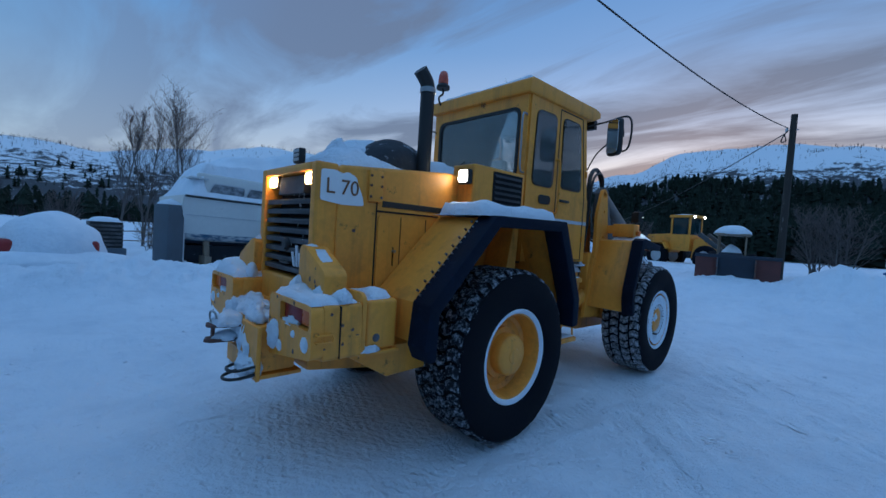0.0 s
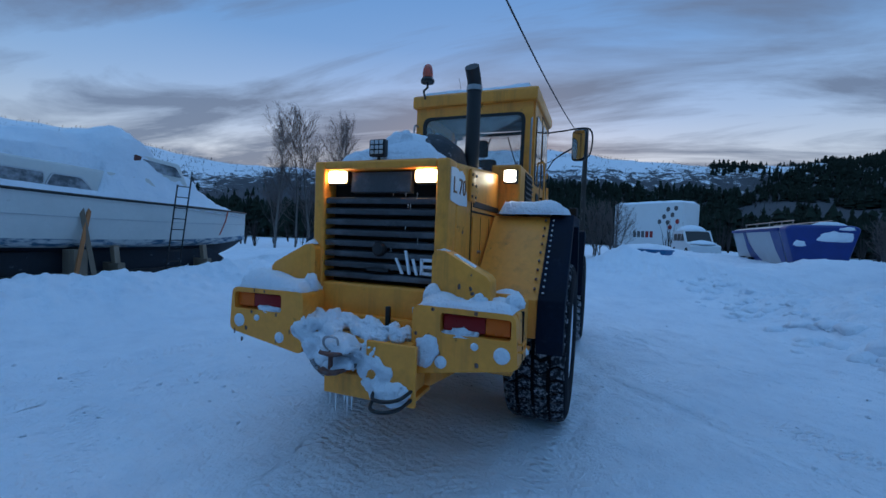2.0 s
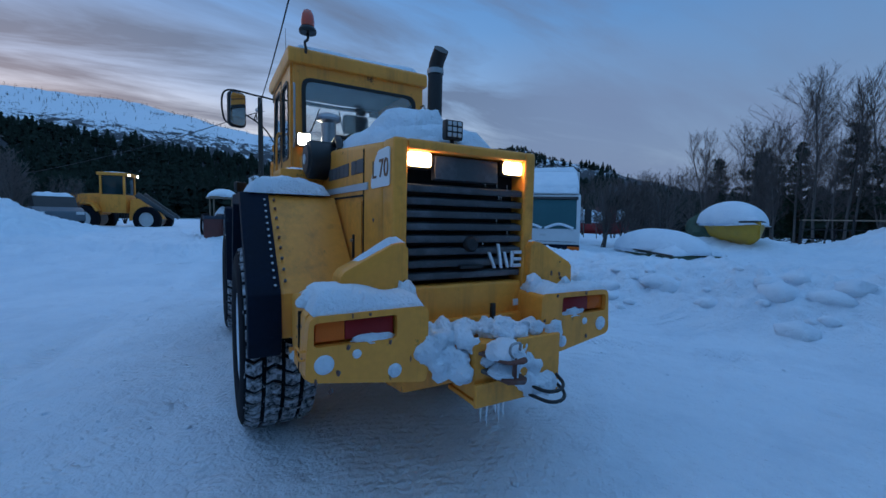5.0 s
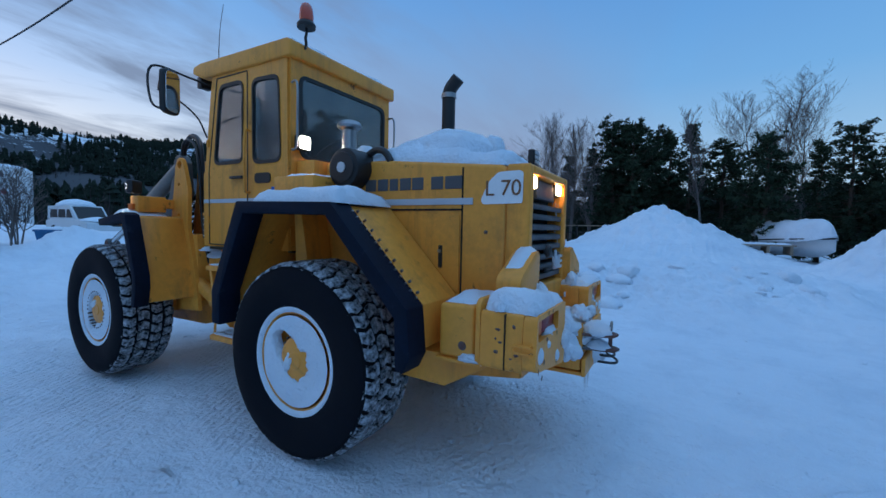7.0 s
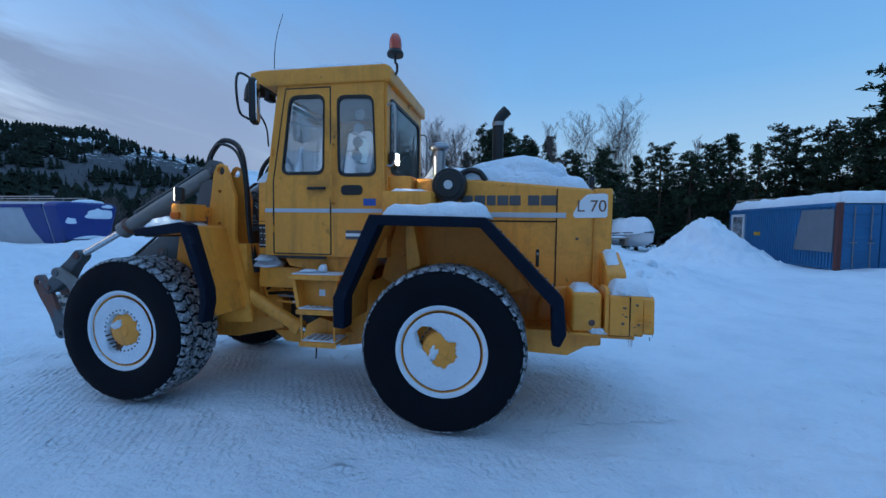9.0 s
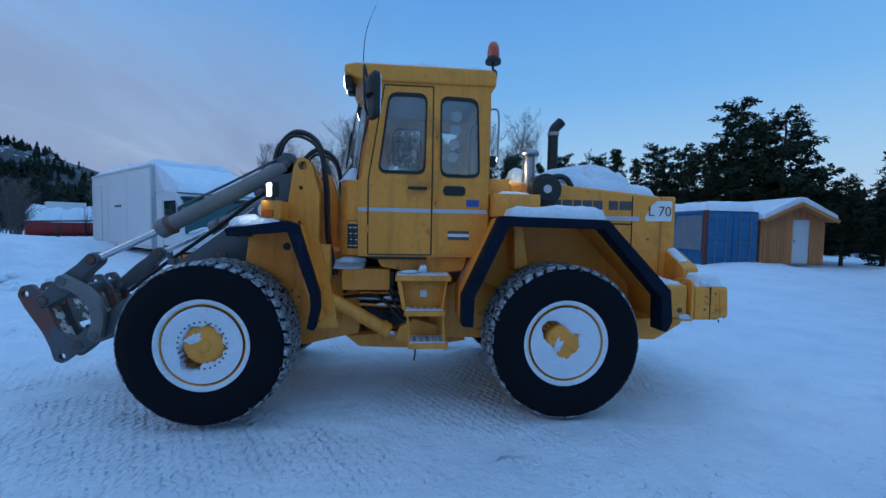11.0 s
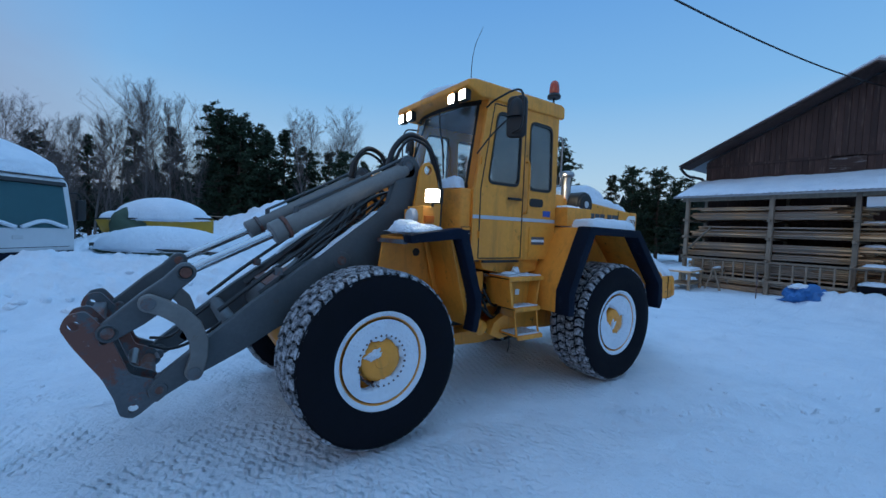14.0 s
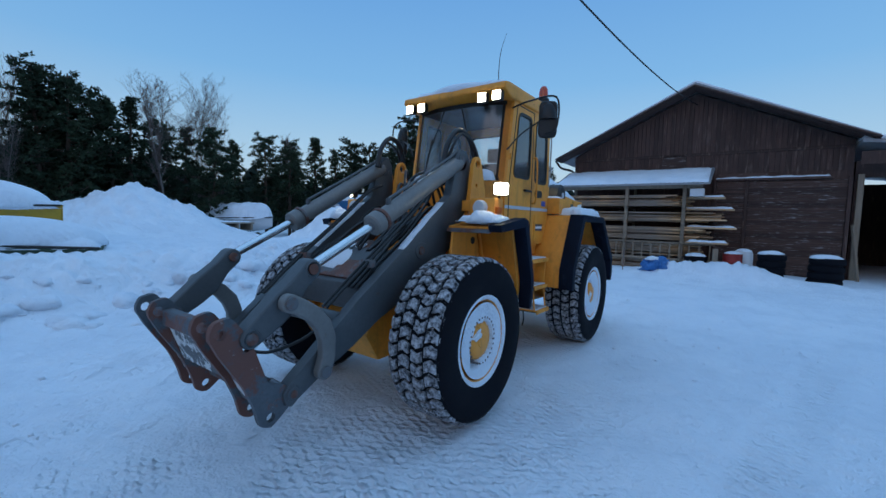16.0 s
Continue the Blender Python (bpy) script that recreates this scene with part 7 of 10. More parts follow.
            for i in range(6):
                part("print_bar", box(-5.55 + i * 0.13, -5.45 + i * 0.13, -1.226, -1.2215, 2.2, 2.28, 0), INK, bx)
    part("side_skirt", box(-7.2, -6.2, -1.1, 1.1, 0.45, 0.84, 0.01), BLACK, t)
    snow_on(t, [(-8.35, -1.18), (-8.35, 1.18), (-2.0, 1.18), (-2.0, -1.18)], 3.47, 0.22, 3, 0.03, 0.16, 0.3)
    # drift from the roof of the box down to the cab
    part("cab_snow", prism(rounded([(-0.32, 2.56), (-0.42, 2.86), (-1.1, 3.2), (-1.96, 3.5), (-1.96, 2.58)], 0.12), "y", -1.12, 1.12, 0.10, 3), SNOW, t, "deep snow sloping from box to cab roof")
    snow_on(t, [(-1.7, -1.12), (-1.7, 1.12), (-0.22, 1.12), (-0.22, -1.12)], 2.56, 0.26, 5, 0.05, 0.12, 0.3)
    return t


build_truck()


# cabin cruiser on a cradle: bow towards +x
def hull_loft(stations, mat_bands, parent, names):
    """Stations: (x, half beam at the rail, rail height, keel height, chine half beam, chine height)."""
    bands = []
    for (f0, f1), mt, nm, lab in mat_bands:
        bm = bmesh.new()
        rows = []
        for x, hb, zr, zk, cb, cz in stations:
            pts = []
            for s in (1, -1):
                side = []
                for k in range(7):
                    f = f0 + (f1 - f0) * k / 6
                    if f > 0.45:
                        t = (f - 0.45) / 0.55
                        side.append(V((x, s * (cb + (hb - cb) * (t ** 0.8)), cz + (zr - cz) * t)))
                    else:
                        t = f / 0.45
                        side.append(V((x, s * cb * t, zk + (cz - zk) * t ** 1.1)))
                pts.append(side)
            rows.append(pts)
        for s in (0, 1):
            vs = [[bm.verts.new(p) for p in r[s]] for r in rows]
            for a, b in zip(vs, vs[1:]):
                for k in range(6):
                    bm.faces.new((a[k], b[k], b[k + 1], a[k + 1]))
        bmesh.ops.remove_doubles(bm, verts=bm.verts, dist=0.0005)
        bmesh.ops.solidify(bm, geom=bm.faces[:], thickness=0.03)
        bands.append(part(nm, bm, mt, parent, lab))
    return bands


def build_cruiser():
    b = thing("cabin_cruiser", "white cabin cruiser under deep snow, propped on a cradle", "boat", pose(1.75, 9.95, 0.02, 0, 2.0, 2))
    b.scale = (1.0, 1.0, 0.95)
    st = []
    for i in range(15):
        t = i / 14
        x = -3.75 + 7.6 * t
        k = 1 - max(0, (t - 0.45) / 0.55) ** 2.3
        hb = 1.32 * k + 0.015
        st.append((x, hb, 2.14 + 0.16 * t ** 2, 0.62 + 0.75 * max(0, (t - 0.72) / 0.28) ** 2, 1.02 * k ** 1.25 + 0.01, 1.02 + 0.36 * t ** 2))
    hull_loft(st, [((0.52, 1.0), GELCOAT, "hull_side", "white hull side"), ((0.40, 0.52), WATERLINE, "waterline", "flaking blue waterline band"), ((0.0, 0.40), ANTIFOUL, "bottom", "dark painted underwater hull")], b, None)
    part("transom", prism([(-1.33, 2.14), (1.33, 2.14), (1.03, 1.02), (0.0, 0.62), (-1.03, 1.02)], "x", -3.78, -3.70, 0.01), GELCOAT, b)
    for s in (1, -1):
        part("rub_rail", tube([(x, s * (hb + 0.02), zr - 0.02) for x, hb, zr, *_ in st], 0.030, 8, 2), BLACK, b, "dark rubbing rail")
        part("spray_line", tube([(x, s * (cb + (hb - cb) * 0.62 + 0.012), cz + (zr - cz) * 0.56) for x, hb, zr, zk, cb, cz in st], 0.010, 6, 2), PALE, b)
    part("deck", prism([(x, y) for x, y in [(p[0], p[1] - 0.02) for p in st] + [(p[0], -p[1] + 0.02) for p in reversed(st)]], "z", 2.04, 2.10, 0), GELCOAT, b)
    ch = part("cabin", prism([(-3.55, 2.08), (-3.42, 2.80), (-0.2, 2.80), (0.5, 2.12)], "y", -1.0, 1.0, 0.06, 3), GELCOAT, b, "low white cabin")
    for x0, x1 in ((-3.15, -2.30), (-2.25, -1.45)):
        w = part("cabin_window", prism(rounded([(x0, 2.30), (x0 + 0.10, 2.54), (x1 - (0.0 if x1 < -2 else 0.22), 2.54), (x1, 2.30)], 0.05), "y", -1.03, -1.0, 0.006, 1), BOATGLASS, ch, "frosted cabin window")
        part("window_rim", ring(rounded([(x0 - 0.03, 2.27), (x0 + 0.08, 2.57), (x1 - (0.0 if x1 < -2 else 0.20), 2.57), (x1 + 0.04, 2.27)], 0.06), rounded([(x0, 2.30), (x0 + 0.10, 2.54), (x1 - (0.0 if x1 < -2 else 0.22), 2.54), (x1, 2.30)], 0.05), "y", -1.04, -1.005), PALE, w)
    fb = part("wheelhouse", prism([(-0.75, 2.10), (-0.55, 3.42), (0.75, 3.38), (1.35, 2.12)], "y", -0.76, 0.76, 0.05, 3), GELCOAT, b, "white forward wheelhouse")
    part("wheelhouse_window", prism(rounded([(-0.30, 3.02), (-0.25, 3.30), (0.62, 3.26), (0.82, 3.00)], 0.04), "y", -0.79, -0.755, 0.006, 1), BOATGLASS, fb)
    part("brown_flap", prism([(-0.60, 2.98), (-0.45, 3.36), (-0.30, 3.34), (-0.42, 2.96)], "y", -0.85, -0.79, 0.006, 1), BRICKRED, fb)

    def top(x, y):
        z = 2.10
        if -3.7 < x < 0.5:
            z += 0.66 * smooth(1.22, 0.85, abs(y)) * smooth(0.7, -0.5, x) * smooth(-3.75, -3.2, x)
        z += 0.62 * smooth(0.98, 0.62, abs(y)) * smooth(-1.6, -0.4, x) * smooth(2.3, 0.7, x)
        z += 0.62 * smooth(1.05, 0.2, abs(y)) * smooth(-3.7, -1.9, x) * smooth(2.9, 0.4, x) * (1 - 0.35 * smooth(-1.4, -0.2, x))
        return z
    outline = [(p[0], p[1] - 0.05) for p in st[:-1]] + [(p[0], -p[1] + 0.05) for p in reversed(st[:-1])]
    sn = slab(outline, top, 0.24, 0.05, 0.11, 12, 0.40)
    for v in [v for v in sn.verts if -3.25 < v.co.x < -1.30 and v.co.y < -0.88 and v.co.z > 2.26]:
        v.co.z = 2.26 + (v.co.z - 2.26) * 0.10
    part("deck_snow", sn, SNOW, b, "deep snow covering deck and cabin")
    part("canopy_rim", tube([(-3.3, -0.9, 2.55), (-3.1, -0.6, 2.95), (-2.9, 0.0, 3.08)], 0.02, 6), PALE, b)
    part("boarding_plate", box(-3.60, -3.2, -1.1, -0.6, 2.62, 2.66, 0.01), PALE, b)
    part("rope", tube([(2.2, -0.96, 2.20), (2.17, -0.93, 1.9), (2.08, -0.82, 1.45)], 0.018, 6), shade("orange_strap", (0.55, 0.09, 0.03), 0.7), b, "orange strap")
    return b


build_cruiser()
cr = thing("boat_cradle", "dark timber and steel cradle under the boat", "boat cradle", pose(1.75, 9.95, 0.0, 0, 0, 2))
for x in (-3.1, -0.9, 1.4):
    part("cross_beam", beam((x, -1.25, 0.58), (x, 1.25, 0.58), 0.16, 0.2, 0.01), POSTWOOD, cr)
    for s in (1, -1):
        part("support", beam((x, 1.15 * s, 0.1), (x, 1.0 * s, 1.05), 0.12, 0.14, 0.01), POSTWOOD, cr)
for s in (1, -1):
    part("runner", beam((-3.5, 0.9 * s, 0.40), (2.2, 0.9 * s, 0.40), 0.14, 0.18, 0.01), BLACK, cr)
# solid dark block between the cradle and the hull bottom
solo("keel_tarp", prism([(-3.6, 0.25), (-3.5, 0.95), (1.9, 0.95), (2.6, 0.5), (2.4, 0.2)], "y", -0.75, 0.75, 0.05), ANTIFOUL, "dark block under the propped boat", "tarpaulin", pose(1.75, 9.95, 0.0, 0, 0, 2))
for x, a in ((0.16, 0.22), (-0.04, -0.35)):
    solo("prop_timber", beam((x - a, 8.55, 0.35), (x + 0.12, 8.66, 2.0), 0.035, 0.09, 0.006), SHEDWOOD if a > 0 else POSTWOOD, "pale timber prop leaning on the boat hull", "timber", group="boat props")
solo("support_block", box(-0.05, 0.20, 8.6, 9.0, 0.3, 1.0, 0.02), POSTWOOD, "wooden block stacked under the boat", "timber")
lad = thing("ladder", "black steel ladder leaning on the boat", "ladder", pose(1.78, 8.25, 0.55, 9, 0, 4))
for s in (-0.17, 0.17):
    part("rail", rod((s, 0, -0.1), (s, 0, 2.35 if s > 0 else 2.0), 0.016, seg=8), BLACK, lad)
for k in range(8):
    part("rung", rod((-0.17, 0, 0.15 + k * 0.26), (0.17, 0, 0.15 + k * 0.26), 0.012, seg=8), BLACK, lad)
cb = thing("metal_cabinet", "tall grey-blue metal cabinet with louvres, snow on top", "cabinet", pose(-2.15, 8.72, 0.10, 0, 0, 30))
part("body", box(-0.21, 0.21, -0.23, 0.23, 0, 1.82, 0.015), CABGREY, cb)
part("front_recess", box(0.20, 0.216, -0.19, 0.19, 0.55, 1.72, 0.004), BLACK, cb)
for k in range(6):
    part("louvre", prism([(0.215, 0.62 + 0.185 * k), (0.255, 0.60 + 0.185 * k), (0.26, 0.62 + 0.185 * k), (0.218, 0.735 + 0.185 * k)], "y", -0.185, 0.185, 0.004, 1), CABGREY, cb)
for y in (-0.215, 0.215):
    part("edge_strip", box(0.205, 0.235, y - 0.018, y + 0.018, 0.02, 1.80, 0.004), PALE, cb)
part("base_plinth", box(-0.22, 0.22, -0.24, 0.24, 0.0, 0.12, 0.01), BLACK, cb)
snow_on(cb, [(-0.20, -0.22), (0.20, -0.22), (0.20, 0.22), (-0.20, 0.22)], 1.82, 0.10, 2, 0.03, 0.05, 0.15)
for (x, y, w) in ((-2.7, 9.2, 0.5), (-1.9, 9.0, 0.45)):
    solo("snow_lump", lump(x, y, ground_z(x, y) - 0.05, w, 0.4, 0.55, 0.2, 2, 3, 0.2, x), SNOW, "rounded heap of snow beside the boat", "snow heap", group="heaps by the boat")

# things half buried near the far field
mv = thing("snowed_in_vehicle", "red vehicle almost buried under a mound of snow", "vehicle", place(-4.3, 13.6, 0))
part("body", box(-1.15, 1.15, -0.6, 0.6, 0.1, 0.75, 0.15, 3), RED, mv)
part("windscreen", prism([(-0.6, 0.75), (-0.3, 1.1), (0.3, 1.1), (0.6, 0.75)], "y", -0.5, 0.5, 0.04), BLACK, mv)
part("snow_mound", lump(0.1, 0.15, 0.25, 1.25, 1.1, 1.30, 0.12, 1.6, 4, 0.3, 7), SNOW, mv, "mound of snow")
part("tail_lamp", box(-1.18, -1.0, -0.62, -0.3, 0.36, 0.50, 0.04), RED, mv)
part("skirt_snow", lump(0.2, -0.5, 0.0, 1.9, 1.0, 0.5, 0.2, 1.6, 4, 0.2, 9), SNOW, mv)
ms = thing("snowmobile", "dark snowmobile half buried in the snow", "snowmobile", place(-6.3, 13.4, 10))
part("cowl", prism([(-0.5, 0.2), (-0.3, 0.75), (0.2, 0.85), (0.5, 0.5), (0.6, 0.2)], "y", -0.3, 0.3, 0.06), BLACK, ms)
part("handlebar", tube([(-0.2, -0.4, 0.9), (-0.1, 0, 0.95), (-0.2, 0.4, 0.9)], 0.02, 6), BLACK, ms)
part("seat", box(-1.4, -0.4, -0.18, 0.18, 0.4, 0.62, 0.05), BLACK, ms)
rk = thing("radiator_stack", "dark slatted crate with snow on top", "crate", place(-2.9, 15.4, 4))
part("body", box(-0.45, 0.45, -0.4, 0.4, 0.0, 1.25, 0.02), BLACK, rk)
for k in range(7):
    part("slat", box(-0.46, 0.46, -0.43, -0.40, 0.30 + k * 0.13, 0.37 + k * 0.13, 0.006), GRILLE, rk)
part("base_block", box(-0.3, 0.55, -0.5, 0.3, 0.0, 0.35, 0.03), CABGREY, rk)
snow_on(rk, [(-0.45, -0.4), (0.45, -0.4), (0.45, 0.4), (-0.45, 0.4)], 1.25, 0.15, 4)
rl = thing("tube_rail", "bent steel tube rail standing in snow", "railing", place(-2.0, 15.2, 5))
part("top_tube", tube([(-0.7, 0, 0.0), (-0.7, 0, 0.75), (0.0, 0, 0.78), (0.5, 0, 0.7), (0.5, 0, 0.0)], 0.02, 6, curved=False), POSTWOOD, rl)
part("mid_tube", rod((-0.7, 0, 0.45), (0.5, 0, 0.42), 0.018, seg=8), POSTWOOD, rl)

# pole, cables
pl = thing("utility_pole", "tall dark wooden utility pole with cables", "utility pole", pose(14.6, -0.62, 0.3))
part("pole", tube([(-0.25, 0.0, 0.0), (-0.1, 0.0, 3.0), (0.1, 0.0, 6.3)], 0.125, 14, 4, taper=0.095), POLEWOOD, pl)
part("bracket", rod((0.05, -0.16, 5.75), (0.05, 0.2, 5.75), 0.02, seg=8), STEEL, pl)
part("insulator", lathe([(0.0, 5.68), (0.04, 5.68), (0.045, 5.76), (0.02, 5.82), (0.0, 5.82)], "z", 12, (-0.06, 0.16, 0)), PALE, pl)
part("cable_coil", tube([(-0.12, 0.12, 5.7), (-0.3, 0.2, 5.5), (-0.28, 0.26, 5.3), (-0.15, 0.15, 5.35), (-0.2, 0.2, 5.6)], 0.02, 6), BLACK, pl)
A, B = V((14.5, -0.5, 6.1)), V((-14.95, 1.0, 6.50))
solo("power_cable", tube([A + (B - A) * (k / 12) - V((0, 0, 1.0 * 4 * (k / 12) * (1 - k / 12))) for k in range(13)], 0.016, 6, 4), BLACK, "thick overhead cable from pole to barn", "cable")
A, B = V((14.5, -0.4, 5.9)), V((34, 16, 3.2))
solo("power_cable", tube([A + (B - A) * (k / 6) - V((0, 0, 0.5 * 4 * (k / 6) * (1 - k / 6))) for k in range(7)], 0.018, 6, 4), BLACK, "thin overhead cable leading off the pole", "cable")

# snow plough with its little cab
pw = thing("snow_plough", "dark blue and rusty red snow plough blade", "snow plough", pose(12.9, 0.35, 0.62, 0, 0, 190))
for y0, y1, mt in ((-1.2, -0.55, BRICKRED), (-0.53, 0.53, PLOWBLUE), (0.55, 1.2, BRICKRED)):
    part("blade_plate", prism([(0.10, 0.0), (0.0, 0.12), (-0.04, 0.45), (0.06, 0.80), (0.02, 0.82), (-0.10, 0.45), (-0.06, 0.1)], "y", y0, y1, 0.01), mt, pw)
part("top_rail", box(-0.12, 0.10, -1.22, 1.22, 0.80, 0.92, 0.015), PLOWBLUE, pw)
for y in (-0.54, 0.54):
    part("rib", box(0.0, 0.10, y - 0.02, y + 0.02, 0.05, 0.8, 0.006), RUSTY, pw)
part("blade_snow", lump(0.10, -0.1, -0.05, 0.2, 0.9, 0.22, 0.4, 4, 3, 0.2, 2), SNOW, pw)
tr = thing("small_tractor", "old tractor with a snow-capped canopy behind the plough", "tractor", pose(14.0, 0.75, 0.62, 0, 0, 190))
part("hood", box(-0.2, 0.9, -0.35, 0.35, 0.4, 1.0, 0.06), PLOWBLUE, tr)
for x in (-0.9, -0.1):
    for s in (1, -1):
        part("post", rod((x, 0.42 * s, 0.8), (x, 0.42 * s, 1.65), 0.03, seg=8), POSTWOOD, tr)
part("canopy", box(-1.05, 0.05, -0.55, 0.55, 1.63, 1.70, 0.02), POSTWOOD, tr)
part("canopy_snow", lump(-0.5, 0, 1.69, 0.6, 0.6, 0.34, 0.1, 2, 3, 0.1, 3), SNOW, tr, "rounded snow cap")
part("seat_snow", lump(-0.5, 0, 0.85, 0.35, 0.35, 0.45, 0.2, 2, 3, 0.2, 4), SNOW, tr)
for s in (1, -1):
    wheel_simple(tr, -0.7, 0.62 * s, 0.5, 0.5, 0.28)

# second loader, far off, lamps lit
l2 = thing("far_wheel_loader", "yellow wheel loader with lit roof lamps working far off", "wheel loader", pose(27.6, 6.0, 0.36, 0, 0, 256))
l2.scale = (1.08, 1.08, 1.18)
part("rear_body", prism([(-2.7, 1.0), (-2.6, 1.9), (-0.9, 2.0), (-0.9, 0.9), (-2.2, 0.8)], "y", -0.55, 0.55, 0.05), YELLOW, l2)
cab2 = part("cab", box(-0.9, 0.35, -0.68, 0.68, 1.0, 1.95, 0.05), YELLOW, l2)
for x in (-0.85, 0.28):
    for s in (1, -1):
        part("pillar", box(x - 0.05, x + 0.05, *sorted((0.58 * s, 0.68 * s)), 1.95, 2.95, 0.01), YELLOW, cab2)
part("glass", box(-0.82, 0.30, -0.62, 0.62, 1.95, 2.92, 0.01), DARKGLASS, cab2)
part("roof", box(-1.0, 0.45, -0.74, 0.74, 2.92, 3.08, 0.03), YELLOW, cab2)
for s in (1, -1):
    lp = part("roof_lamp", box(0.44, 0.50, *sorted((0.42 * s, 0.66 * s)), 2.90, 3.04, 0.02), BLACK, cab2)
    part("lens", box(0.50, 0.515, *sorted((0.44 * s, 0.64 * s)), 2.92, 3.02, 0.006), WHITE, lp, "lit lamp")
    for x in (-1.5, 1.5):
        wheel_simple(l2, x, 0.95 * s, 0.68, 0.68, 0.45)
    part("fender", prism([(-2.2, 1.1), (-1.9, 1.5), (-1.1, 1.5), (-0.8, 1.1), (-0.9, 1.05), (-1.15, 1.42), (-1.85, 1.42), (-2.1, 1.05)], "y", *sorted((0.6 * s, 1.15 * s)), 0.02), YELLOW, l2)
    part("arm", prism([(0.7, 1.9), (2.6, 0.7), (2.7, 0.85), (0.9, 2.1)], "y", *sorted((0.4 * s, 0.5 * s)), 0.01), ARMGREY, l2)
part("front_frame", prism([(0.4, 0.6), (0.5, 1.7), (1.0, 1.8), (2.0, 0.7)], "y", -0.5, 0.5, 0.03), YELLOW, l2)
part("roof_snow", lump(-0.3, 0, 3.07, 0.7, 0.7, 0.08, 0.1, 2, 3, 0.1), SNOW, l2)
cf = thing("parked_car", "dark parked car with snow on its roof", "car", place(20.5, 7.6, 200))
part("body", prism(rounded([(-2.0, 0.3), (-2.05, 0.75), (-1.3, 0.9), (1.2, 0.9), (2.05, 0.72), (2.1, 0.3)], 0.08), "y", -0.82, 0.82, 0.06), CABGREY, cf)
part("cabin", prism(rounded([(-1.4, 0.88), (-0.9, 1.38), (0.4, 1.40), (1.1, 0.88)], 0.06), "y", -0.72, 0.72, 0.05), BLACK, cf)
snow_on(cf, [(-0.95, -0.68), (0.45, -0.68), (0.45, 0.68), (-0.95, 0.68)], 1.38, 0.16, 2)
for s in (1, -1):
    part("headlamp", box(2.0, 2.1, *sorted((0.5 * s, 0.78 * s)), 0.58, 0.70, 0.02), PALE, cf)
    for x in (-1.25, 1.3):
        wheel_simple(cf, x, 0.75 * s, 0.31, 0.31, 0.2)

# white hall with printed dots, far behind the parked van
tl = thing("storage_hall", "white storage hall printed with round dots", "building", pose(57.3, -8.4, -1.0, 0, 0, 54))
tl.scale = (1.62, 1.62, 2.08)
bd = part("body", box(-2.9, 2.9, -1.25, 1.25, 1.0, 3.70, 0.03), BOXWHITE, tl)
for x, z, mt in ((-2.35, 3.35, INK), (-1.75, 3.30, INK), (-2.1, 2.95, INK), (-1.45, 2.85, INK), (-1.1, 2.55, INK), (-1.75, 2.50, INK), (-2.5, 2.55, RED), (-1.95, 2.2, RED)):
    part("dot", lathe([(0.0, 1.262), (0.15, 1.262), (0.15, 1.25)], "y", 20, (x, 0, z)), mt, bd)
for i, mt in enumerate((RED, RED, INK, INK, INK)):
    part("print_bar", box(-0.6 + i * 0.36, -0.34 + i * 0.36, 1.25, 1.258, 1.55, 1.95, 0), mt, bd)
part("plinth", box(-2.85, 2.85, -1.2, 1.2, 0.4, 1.0, 0.02), GREYTARP, tl)
snow_on(tl, [(-2.85, -1.2), (2.85, -1.2), (2.85, 1.2), (-2.85, 1.2)], 3.70, 0.15, 6, 0.03, 0.3, 0.4)
sk = thing("skip_bin", "blue steel skip half hidden by snow", "skip", place(19.0, -4.1, 60, -0.5))
part("tub", prism([(-0.62, 0.0), (-0.80, 0.95), (0.80, 0.95), (0.62, 0.0)], "y", -0.45, 0.45, 0.02), BLUEWALL, sk)
part("rim", ring([(-0.84, -0.49), (0.84, -0.49), (0.84, 0.49), (-0.84, 0.49)], [(-0.77, -0.42), (0.77, -0.42), (0.77, 0.42), (-0.77, 0.42)], "z", 0.92, 1.0), BLUEWALL, sk)
for x in (-0.45, 0.0, 0.45):
    for y in (-0.46, 0.46):
        part("rib", box(x - 0.03, x + 0.03, y - 0.02, y + 0.02, 0.06, 0.92, 0.006), BLUEWALL, sk)
snow_on(sk, [(-0.74, -0.40), (0.74, -0.40), (0.74, 0.40), (-0.74, 0.40)], 0.93, 0.16, 5, 0.04, 0.08, 0.2)

# snow-capped estate car
vn = thing("parked_van", "pale van with dark windows under a thick snow cap", "van", place(26.4, -7.35, 186, -0.10))
part("body", prism(rounded([(-2.1, 0.3), (-2.15, 0.85), (-1.9, 0.95), (1.1, 0.95), (2.1, 0.78), (2.15, 0.3)], 0.08), "y", -0.85, 0.85, 0.06), WHITEPAINT, vn)
part("cabin", prism(rounded([(-2.08, 0.93), (-1.98, 1.72), (0.3, 1.75), (1.05, 0.93)], 0.06), "y", -0.80, 0.80, 0.05), WHITEPAINT, vn)
for s in (1, -1):
    for x0, x1 in ((-1.75, -0.95), (-0.88, -0.1), (-0.03, 0.65)):
        part("side_window", prism(rounded([(x0, 1.05), (x0 + 0.08, 1.52), (x1 - (0.34 if x1 > 0.5 else 0.03), 1.52), (x1, 1.05)], 0.04), "y", *sorted((0.795 * s, 0.812 * s)), 0.004, 1), BLACK, vn)
    for x in (-1.3, 1.35):
        wheel_simple(vn, x, 0.78 * s, 0.31, 0.31, 0.2)
